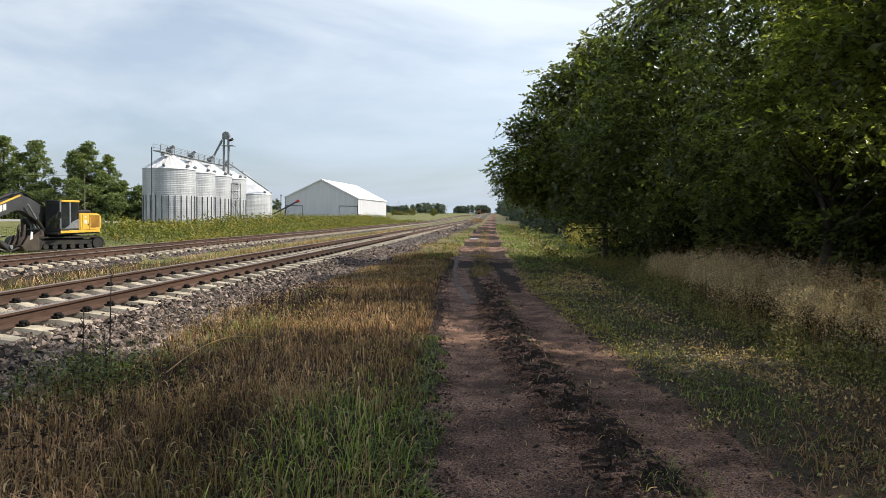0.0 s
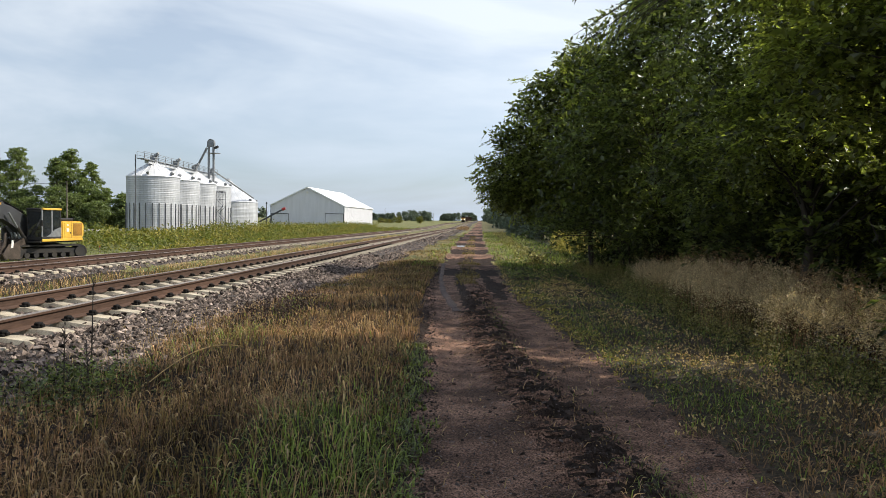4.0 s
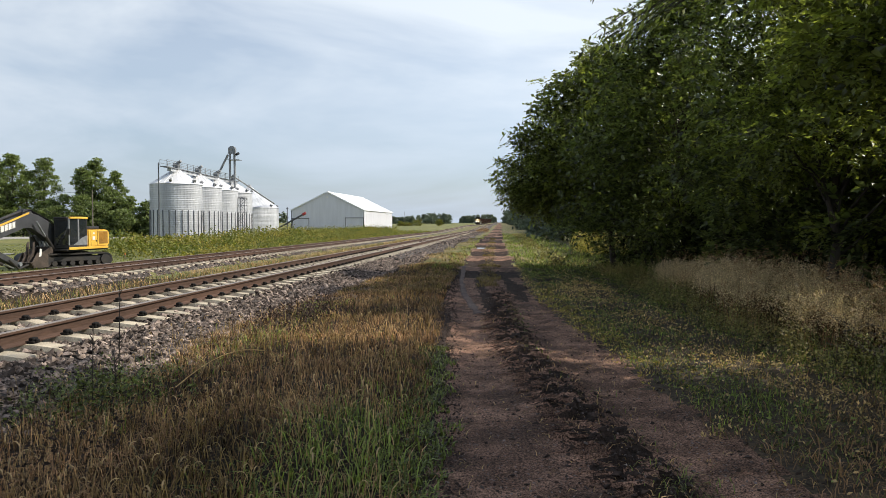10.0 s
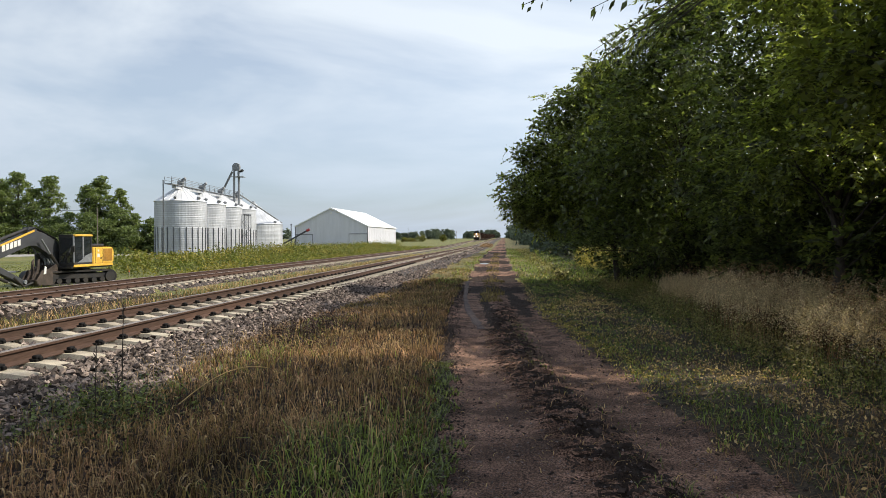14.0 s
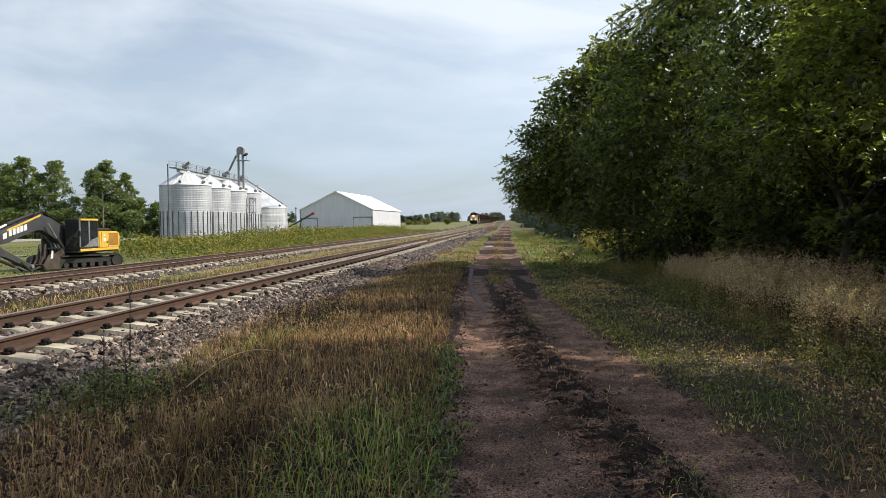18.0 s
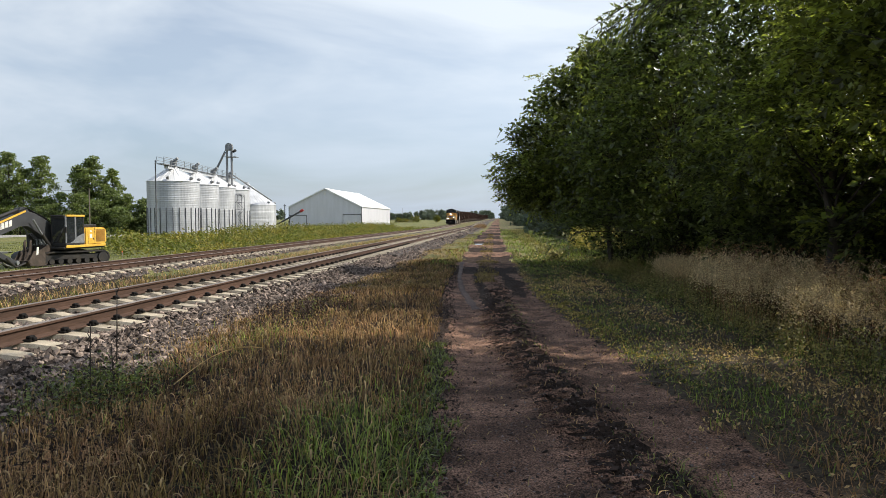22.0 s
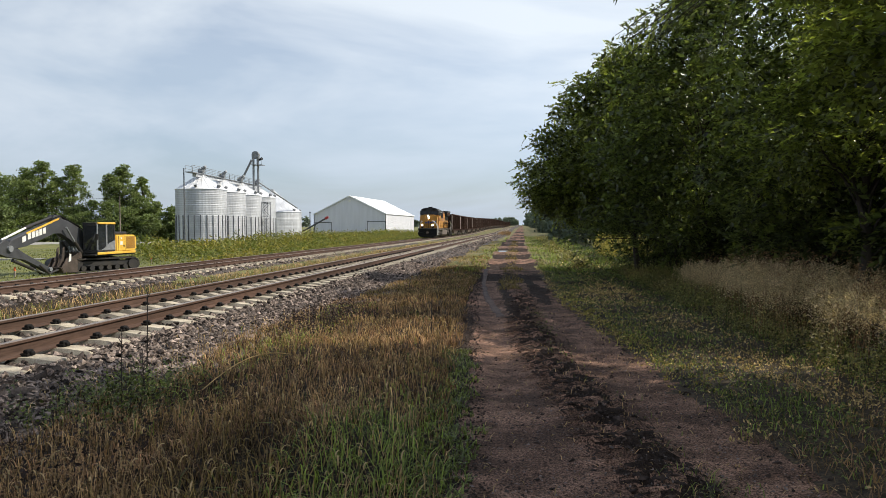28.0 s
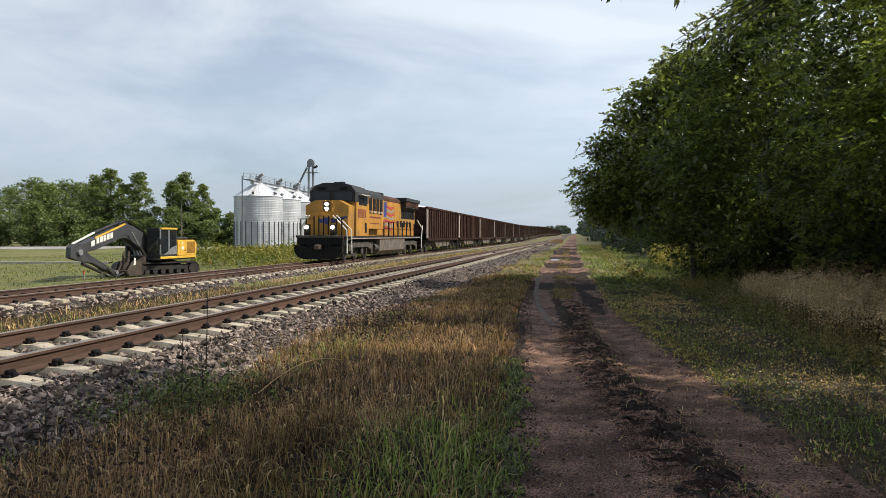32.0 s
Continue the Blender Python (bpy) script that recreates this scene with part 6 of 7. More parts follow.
# a belt of rounded trees, two tall open-crowned ones with sky between, and shrubs that fall away towards the bins
for i, (x, y, h, r) in enumerate(((-149, 150, 15.6, 6.2), (-140, 152, 16.6, 6.0), (-131.5, 150, 17.2, 5.8), (-124, 146, 16.2, 5.6), (-136, 114, 12, 6.0), (-128, 120, 14.2, 6.2), (-119, 126, 15.4, 5.8), (-112, 122, 14.0, 5.4),
                                  (-116, 112, 9, 5.4), (-108, 114, 9.2, 5.2), (-102, 116, 8.0, 4.6))):
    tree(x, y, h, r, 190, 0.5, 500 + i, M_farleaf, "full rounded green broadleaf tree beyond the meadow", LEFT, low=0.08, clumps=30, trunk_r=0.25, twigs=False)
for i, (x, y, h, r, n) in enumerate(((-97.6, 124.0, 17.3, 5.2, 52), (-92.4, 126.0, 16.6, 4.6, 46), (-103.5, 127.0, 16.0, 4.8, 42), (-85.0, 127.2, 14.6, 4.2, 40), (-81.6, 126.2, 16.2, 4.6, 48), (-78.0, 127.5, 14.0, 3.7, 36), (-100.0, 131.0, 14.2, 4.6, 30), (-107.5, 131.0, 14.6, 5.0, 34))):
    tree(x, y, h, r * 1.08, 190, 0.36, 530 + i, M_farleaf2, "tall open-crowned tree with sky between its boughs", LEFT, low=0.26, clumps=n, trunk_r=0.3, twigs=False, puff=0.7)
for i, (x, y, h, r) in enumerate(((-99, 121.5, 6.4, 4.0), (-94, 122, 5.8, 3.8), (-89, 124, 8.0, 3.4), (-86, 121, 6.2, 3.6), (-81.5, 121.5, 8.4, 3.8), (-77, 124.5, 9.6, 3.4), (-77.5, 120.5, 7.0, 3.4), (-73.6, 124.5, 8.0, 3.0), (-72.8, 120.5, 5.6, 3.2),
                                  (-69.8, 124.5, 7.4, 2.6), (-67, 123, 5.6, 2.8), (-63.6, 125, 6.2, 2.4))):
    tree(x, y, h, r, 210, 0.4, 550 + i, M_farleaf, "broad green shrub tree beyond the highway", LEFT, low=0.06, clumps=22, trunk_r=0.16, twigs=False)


def strip(name, a, b, w, z, material, label, category):
    """A flat lane from a to b."""
    a, b = Vector((*a, 0)), Vector((*b, 0))
    s = (b - a).normalized().cross(Vector((0, 0, 1))) * w / 2
    bm = B()
    n = 24
    lo = [[bm.verts.new(a.lerp(b, k / n) + s * q + Vector((0, 0, z + (-0.5 if e else 0)))) for q, e in ((-1.15, 1), (-1, 0), (1, 0), (1.15, 1))] for k in range(n + 1)]
    for p, q in zip(lo, lo[1:]):
        for k in range(3):
            bm.faces.new((p[k], p[k + 1], q[k + 1], q[k]))
    tagged(part(name, bm, material, None), label, category, kind="structure")


HW_A, HW_B = (-330.0, -62.0), (-56.0, 130.0)
strip("highway", HW_A, HW_B, 13.0, -0.78, M_pave, "pale asphalt highway across the meadow", "road")
strip("path", (-75.0, 44.0), (-41.0, 52.0), 0.9, -0.86, M_pave, "thin pale worn path in the meadow", "path")
pole(-73.0, 112.0, 8.6, "thin pale wooden utility pole before the trees", 0.11)
pole(-105.0, 90.0, 8.6, "thin pale wooden utility pole before the trees", 0.11)


def wire(a, b, sag):
    bm = B()
    pts = [Vector(a).lerp(Vector(b), k / 16) - Vector((0, 0, sag * 4 * (k / 16) * (1 - k / 16))) for k in range(17)]
    side = (Vector(b) - Vector(a)).cross(Vector((0, 0, 1))).normalized() * 0.025
    up = Vector((0, 0, 0.025))
    rings = [[bm.verts.new(p + d) for d in (side, up, -side, -up)] for p in pts]
    for r0, r1 in zip(rings, rings[1:]):
        for k in range(4):
            bm.faces.new((r0[k], r0[(k + 1) % 4], r1[(k + 1) % 4], r1[k]))
    tagged(part("overhead_wire", bm, M_black, None), "thin black overhead wire between poles", "wire", "overhead wires")


wire((-73.0, 112.0, 7.3), (-105.0, 90.0, 7.3), 0.5)
wire((-105.0, 90.0, 7.3), (-140.0, 66.0, 7.3), 0.5)

# ---- excavator ----
def crawler(th, y0, y1, x0, x1):
    """One crawler: a shoe-clad loop with rollers inside a frame."""
    pts = []
    for k in range(9):
        a = math.pi / 2 + math.pi * k / 8
        pts.append((x0 + 0.42 + 0.42 * math.cos(a), 0.43 + 0.42 * math.sin(a)))
    for k in range(9):
        a = -math.pi / 2 + math.pi * k / 8
        pts.append((x1 - 0.42 + 0.42 * math.cos(a), 0.43 + 0.42 * math.sin(a)))
    inner = [(x0 + 0.42 + (x - x0 - 0.42) * 0.8 if x < x0 + 0.42 else (x1 - 0.42 + (x - x1 + 0.42) * 0.8 if x > x1 - 0.42 else x), 0.43 + (z - 0.43) * 0.8) for x, z in pts]
    bm = B()
    n = len(pts)
    rows = [[bm.verts.new((x, y, z)) for x, z in q] for q, y in ((pts, y0), (pts, y1), (inner, y1), (inner, y0))]
    for a, b in zip(rows, rows[1:] + rows[:1]):
        for k in range(n):
            bm.faces.new((a[k], a[(k + 1) % n], b[(k + 1) % n], b[k]))
    part("track_belt", bm, M_exk, th, "dark steel crawler belt")
    for k in range(15):
        x = x0 + 0.5 + k * (x1 - x0 - 1.0) / 14
        for z in (0.0, 0.85):
            bm = B()
            box(bm, x - 0.03, x + 0.03, y0, y1, z - 0.02 if z else -0.01, z + 0.03 if z else 0.02)
            part("track_shoe", bm, M_exk, th)
    for k in range(8):
        x = x0 + 0.42 + k * (x1 - x0 - 0.84) / 7
        bm = B()
        r = 0.33 if k in (0, 7) else 0.16
        rod(bm, (x, y0 + 0.02, 0.43 if r > 0.2 else 0.26), (x, y1 - 0.02, 0.43 if r > 0.2 else 0.26), r, n=14)
        part("roller", bm, M_exk, th)
    bm = B()
    box(bm, x0 + 0.6, x1 - 0.6, y0 + 0.12, y1 - 0.12, 0.35, 0.68, 0.03)
    part("track_frame", bm, M_exk, th)


def excavator():
    """Stands along the railway; local -x is its front, the swing centre lies over the origin."""
    th = thing("excavator", pose(-27.06, 38.58, -0.98, 0, 0, 90.8), "yellow and black tracked excavator with folded boom on the grass", "excavator")
    crawler(th, -1.4, -0.8, -2.25, 2.3)
    crawler(th, 0.8, 1.4, -2.25, 2.3)
    bm = B()
    box(bm, -1.3, 1.3, -0.8, 0.8, 0.45, 0.85, 0.05)
    rod(bm, (0, 0, 0.8), (0, 0, 1.0), 0.75, n=20)
    part("undercarriage", bm, M_exk, th)
    # the undercarriage stands turned under the house
    for ob in list(th.children):
        ob.matrix_basis = pose(0, 0, 0, 0, 0, -27)
    bm = B()
    box(bm, -1.6, 2.55, -1.3, 1.3, 0.98, 1.12, 0.03)
    part("deck", bm, M_exk, th)
    # engine housing with a rounded counterweight
    bm = B()
    slab(bm, [(0.36, 1.2), (2.4, 1.2), (2.62, 1.32), (2.66, 2.0), (2.55, 2.2), (2.3, 2.27), (0.36, 2.27)], "y", -1.36, 1.36)
    bmesh.ops.bevel(bm, geom=bm.edges[:], offset=0.05, segments=2, affect="EDGES")
    hood = part("engine_hood", bm, M_exy, th, "yellow engine housing")
    for k in range(8):
        bm = B()
        box(bm, 1.5 + k * 0.115, 1.555 + k * 0.115, -1.385, -1.355, 1.42, 2.1, 0.006)
        part("grille_slat", bm, M_yellow, hood)
    # Plate behind the slats, its ochre darkened for the shade between them.
    bm = B()
    box(bm, 1.44, 2.44, -1.37, -1.352, 1.36, 2.16, 0.006)
    part("grille_frame", bm, M_exshade, hood)
    for x in (0.62, 1.32):
        bm = B()
        box(bm, x, x + 0.03, -1.368, -1.355, 1.25, 2.22)
        part("panel_seam", bm, M_exk, hood)
    bm = B()
    box(bm, 0.8, 1.05, -1.372, -1.355, 1.62, 1.85)
    box(bm, 0.85, 1.0, -1.372, -1.355, 1.98, 2.1)
    part("warning_sticker", bm, M_white, hood)
    bm = B()
    box(bm, 1.15, 1.27, -1.375, -1.355, 1.5, 1.62, 0.01)
    part("hood_latch", bm, M_exk, hood)
    bm = B()
    box(bm, -1.5, 2.5, -1.38, -1.3, 1.06, 1.22, 0.02)
    part("side_stripe", bm, M_exy, th, "yellow lower body edge")
    bm = B()
    box(bm, 0.5, 2.0, -1.1, 1.0, 2.27, 2.47, 0.06)
    part("hood_top", bm, M_exk, hood)
    bm = B()
    rod(bm, (1.6, 0.5, 2.45), (1.6, 0.5, 2.85), 0.07, n=8)
    part("exhaust_pipe", bm, M_exk, hood)
    bm = B()
    for x in (0.5, 1.2, 2.2):
        rod(bm, (x, 1.2, 2.25), (x, 1.2, 2.6), 0.02, n=5)
    rod(bm, (0.5, 1.2, 2.6), (2.2, 1.2, 2.6), 0.02, n=5)
    part("hood_rail", bm, M_exk, hood)
    bm = B()
    box(bm, -1.3, 0.36, 0.45, 1.32, 1.12, 1.95, 0.05)
    part("tool_box", bm, M_exk, th)
    # cab
    c0, c1, y0, y1, z0, z1 = -1.5, 0.3, -1.35, -0.4, 1.14, 2.95
    bm = B()
    box(bm, c0, c1, y0, y1, z0, z0 + 0.22, 0.02)
    cab = part("cab_base", bm, M_exk, th)
    for x, y, w, m in ((c0, y0, 0.1, M_steel), (-0.62, y0, 0.13, M_steel), (c1 - 0.1, y0, 0.1, M_exk), (c0, y1 - 0.08, 0.08, M_exk), (c1 - 0.1, y1 - 0.08, 0.1, M_exk)):
        bm = B()
        box(bm, x, x + w, y, y + 0.08, z0 + 0.2, z1, 0.02)
        part("cab_pillar", bm, m, cab)
    bm = B()
    slab(bm, [(-1.1, z0 + 0.2), (c1 - 0.02, z0 + 0.2), (c1 - 0.02, z0 + 0.78), (-0.3, z0 + 0.62), (-0.75, z0 + 0.34)], "y", y0 - 0.015, y0 + 0.05)
    part("cab_door_panel", bm, M_steel, cab, "grey slanted cab door panel")
    bm = B()
    box(bm, c0 - 0.02, c1 + 0.03, y0 + 0.12, y1 + 0.02, z1, z1 + 0.09, 0.03)
    part("cab_roof", bm, M_exk, cab)
    bm = B()
    box(bm, c0 + 0.1, c1 + 0.03, y0 - 0.04, y0 + 0.12, z1 - 0.02, z1 + 0.11, 0.03)
    part("roof_edge", bm, M_exy, cab, "yellow roof edge over the door")
    bm = B()
    box(bm, c0, c0 + 0.06, y0 + 0.1, y1 - 0.08, z1 - 0.12, z1, 0.01)
    box(bm, c0, c0 + 0.06, y0 + 0.1, y1 - 0.08, z0 + 0.62, z0 + 0.67, 0.01)
    part("windscreen_bar", bm, M_exk, cab)
    for x0, x1 in ((c0 + 0.1, -0.62), (-0.49, c1 - 0.1)):
        bm = B()
        box(bm, x0, x1, y0 + 0.03, y0 + 0.045, z0 + 0.2, z1)
        part("cab_window", bm, M_cabglass, cab)
    bm = B()
    box(bm, c0 + 0.03, c0 + 0.045, y0 + 0.08, y1 - 0.08, z0 + 0.2, z1)
    part("windscreen", bm, M_cabglass, cab)
    bm = B()
    box(bm, c0 + 0.08, c1 - 0.1, y1 - 0.05, y1 - 0.02, z0 + 0.2, z1)
    part("cab_inner_wall", bm, M_exk, cab)
    bm = B()
    box(bm, -0.75, -0.2, -1.15, -0.62, z0 + 0.22, z0 + 0.66, 0.06)
    box(bm, -0.3, -0.12, -1.15, -0.62, z0 + 0.5, z0 + 1.3, 0.06)
    part("driver_seat", bm, M_boom, cab)
    bm = B()
    for y in (-1.05, -0.65):
        rod(bm, (-1.2, y, z0 + 0.2), (-1.1, y, z0 + 0.75), 0.025, n=6)
    part("control_lever", bm, M_steel, cab)
    bm = B()
    rod(bm, (c0 - 0.02, y0 + 0.05, z0 + 0.5), (c0 - 0.25, y0 - 0.1, z0 + 0.9), 0.015, n=5)
    box(bm, c0 - 0.32, c0 - 0.28, y0 - 0.25, y0 - 0.05, z0 + 0.85, z0 + 1.2, 0.01)
    part("wing_mirror", bm, M_exk, cab)
    # boom: foot, bend and straight front half
    bm = B()
    slab(bm, [(-0.25, 1.25), (-0.3, 1.7), (-1.3, 2.62), (-2.5, 3.12), (-3.2, 3.27), (-3.6, 3.18), (-7.0, 2.06), (-7.2, 1.75), (-7.0, 1.55), (-5.9, 1.72), (-3.75, 2.42), (-3.15, 2.42), (-2.3, 2.02), (-1.1, 1.15)], "y", -0.2, 0.2)
    bmesh.ops.bevel(bm, geom=bm.edges[:], offset=0.03, segments=1, affect="EDGES")
    boom = part("boom", bm, M_boom, th, "dark grey boom")
    bm = B()
    slab(bm, [(-3.3, 3.2), (-3.3, 3.3), (-5.9, 2.46), (-5.9, 2.36)], "y", -0.215, -0.17)
    part("boom_stripe", bm, M_exy, boom, "yellow stripe along the boom")
    # plain white blocks where the maker's name stands
    for k in range(5):
        bm = B()
        x, z = -4.42 - 0.29 * k, 2.42 - 0.072 * k
        slab(bm, [(x, z), (x, z + 0.33), (x - 0.22, z + 0.27), (x - 0.22, z - 0.06)], "y", -0.215, -0.198)
        part("boom_marking", bm, M_white, boom, "white block marking on the boom")
    bm = B()
    slab(bm, [(-5.95, 2.0), (-5.95, 2.3), (-6.22, 2.22), (-6.22, 1.92)], "y", -0.215, -0.198)
    part("boom_emblem", bm, M_white, boom)
    for y in (-0.42, 0.42):
        bm = B()
        rod(bm, (-1.5, y, 1.05), (-2.3, y, 1.9), 0.1, n=10)
        part("boom_cylinder", bm, M_exk, th)
        bm = B()
        rod(bm, (-2.3, y, 1.9), (-3.0, y, 2.75), 0.055, n=10)
        part("cylinder_rod", bm, M_steel, th)
    bm = B()
    rod(bm, (-3.5, 0, 3.36), (-5.7, 0, 2.72), 0.1, n=10)
    part("stick_cylinder", bm, M_exk, boom)
    bm = B()
    rod(bm, (-5.7, 0, 2.72), (-7.45, 0, 2.08), 0.06, n=10)
    # White paint stands in for the gleam on this rod.
    part("cylinder_rod", bm, M_white, th, "polished cylinder rod, its shine painted white")
    bm = B()
    slab(bm, [(-3.0, 3.2), (-3.15, 3.46), (-3.7, 3.44), (-3.85, 3.1)], "y", -0.18, 0.18)
    part("cylinder_bracket", bm, M_boom, boom)
    for k in range(4):
        y = 0.1 * k - 0.2
        bm = B()
        rod(bm, (-0.5, y, 1.9), (-1.4, y, 2.78), 0.025, n=5)
        rod(bm, (-1.4, y, 2.78), (-3.2, y, 3.42 + 0.03 * k), 0.025, n=5)
        rod(bm, (-3.2, y, 3.42 + 0.03 * k), (-5.2, y, 2.84), 0.025, n=5)
        part("hydraulic_hose", bm, M_black, boom)
    # stick, folded back under the boom
    bm = B()
    slab(bm, [(-7.75, 1.35), (-7.7, 1.9), (-7.35, 2.12), (-7.0, 1.95), (-6.2, 1.42), (-4.1, 0.46), (-3.95, 0.3), (-4.15, 0.18), (-6.0, 1.0), (-7.3, 1.2)], "y", -0.16, 0.16)
    bmesh.ops.bevel(bm, geom=bm.edges[:], offset=0.02, segments=1, affect="EDGES")
    stick = part("stick", bm, M_boom, th, "dark grey stick folded back")
    bm = B()
    rod(bm, (-7.1, -0.28, 1.62), (-7.1, 0.28, 1.62), 0.17, n=12)
    rod(bm, (-4.1, -0.26, 0.35), (-4.1, 0.26, 0.35), 0.12, n=10)
    part("pivot_pin", bm, M_steel, stick)
    bm = B()
    rod(bm, (-6.7, 0, 0.98), (-5.2, 0, 0.42), 0.09, n=10)
    part("bucket_cylinder", bm, M_exk, th)
    bm = B()
    rod(bm, (-5.2, 0, 0.42), (-4.35, 0, 0.16), 0.05, n=10)
    part("cylinder_rod", bm, M_steel, th)
    for a, b in (((-5.0, 0.62), (-4.3, 0.12)), ((-4.3, 0.12), (-3.5, 0.3))):
        for y in (-0.27, 0.27):
            bm = B()
            rod(bm, (a[0], y, a[1]), (b[0], y, b[1]), 0.06, n=8)
            part("linkage_bar", bm, M_exk, th)
    # bucket, curled in and resting on its back
    bm = B()
    shell = [(-3.55, 0.42), (-3.35, 0.1), (-2.75, 0.06), (-2.1, 0.08), (-1.72, 0.35), (-1.62, 0.85), (-1.75, 1.32)]
    back = [(-1.84, 1.28), (-1.72, 0.85), (-1.8, 0.42), (-2.15, 0.18), (-2.75, 0.14), (-3.3, 0.18), (-3.47, 0.44)]
    slab(bm, shell + back, "y", -0.45, 0.45)
    bucket = part("bucket", bm, M_bucket, th, "worn brown digging bucket curled under")
    for y in (-0.47, 0.43):
        bm = B()
        slab(bm, [(-3.5, 0.42), (-3.3, 0.1), (-2.1, 0.08), (-1.72, 0.35), (-1.64, 0.85), (-1.78, 1.3), (-2.5, 1.02), (-3.05, 0.95)], "y", y, y + 0.04)
        part("bucket_side", bm, M_bucket, bucket)
    for k in range(5):
        bm = B()
        y = -0.4 + k * 0.2
        slab(bm, [(-1.68, 1.25), (-1.86, 1.24), (-1.95, 1.62)], "y", y - 0.05, y + 0.05)
        part("bucket_tooth", bm, M_steel, bucket)
    for y in (-0.2, 0.14):
        bm = B()
        slab(bm, [(-3.6, 0.3), (-3.2, 0.25), (-2.9, 1.0), (-2.88, 1.6), (-3.02, 1.5), (-3.12, 0.95)], "y", y, y + 0.06)
        part("bucket_lug", bm, M_bucket, bucket)
    bm = B()
    slab(bm, [(-2.95, 0.72), (-2.75, 0.75), (-2.7, 1.15), (-2.85, 1.2)], "y", -0.5, -0.47)
    part("wear_plate", bm, M_white, bucket, "bright worn patch on the bucket edge")


excavator()


def marker_stake(x, y):
    g = float(zt(x, y))
    th = thing("marker_stake", pose(x, y, g), "short wooden survey stake with an orange tip", "stake", "survey stakes")
    bm = B()
    box(bm, -0.035, 0.035, -0.02, 0.02, -0.2, 0.42, 0.004)
    part("stake", bm, M_wend, th)
    bm = B()
    box(bm, -0.045, 0.045, -0.03, 0.03, 0.36, 0.58, 0.006)
    part("painted_tip", bm, M_orange, th, "bright orange tip")


marker_stake(-28.5, 47.6)
marker_stake(-27.2, 32.3)


# ---- locomotive ----
def wheelset(th, y, r, w=0.78):
    bm = B()
    for s in (-1, 1):
        rod(bm, (s * (w - 0.06), y, r), (s * (w + 0.07), y, r), r, n=24)
    rod(bm, (-w, y, r), (w, y, r), 0.09, n=8)
    part("wheelset", bm, M_truck, th, "dusty steel wheels on their axle")


def truck(th, y0, y1, n, r, hx):
    """A bogie: side frames, axle boxes and springs."""
    for s in (-1, 1):
        bm = B()
        x0, x1 = sorted((s * (hx - 0.14), s * hx))
        ya, yb = y0 + 0.1, y1 - 0.1
        slab(bm, [(ya - 0.5, r + 0.12), (ya - 0.5, r + 0.4), (ya + 0.3, r + 0.62), (yb - 0.3, r + 0.62), (yb + 0.5, r + 0.4), (yb + 0.5, r + 0.12), (yb + 0.2, r + 0.05),
                  (yb - 0.5, r + 0.28), (ya + 0.5, r + 0.28), (ya - 0.2, r + 0.05)], "x", x0, x1)
        part("side_frame", bm, M_truck, th)
        for k in range(n):
            y = y0 + (y1 - y0) * k / (n - 1)
            bm = B()
            x0, x1 = sorted((s * (hx - 0.05), s * (hx + 0.1)))
            box(bm, x0, x1, y - 0.17, y + 0.17, r - 0.17, r + 0.17, 0.04)
            rod(bm, (x0, y + 0.34, r + 0.2), (x0, y + 0.34, r + 0.55), 0.09, n=8)
            part("axle_box", bm, M_truck, th)
    for k in range(n):
        wheelset(th, y0 + (y1 - y0) * k / (n - 1), r)


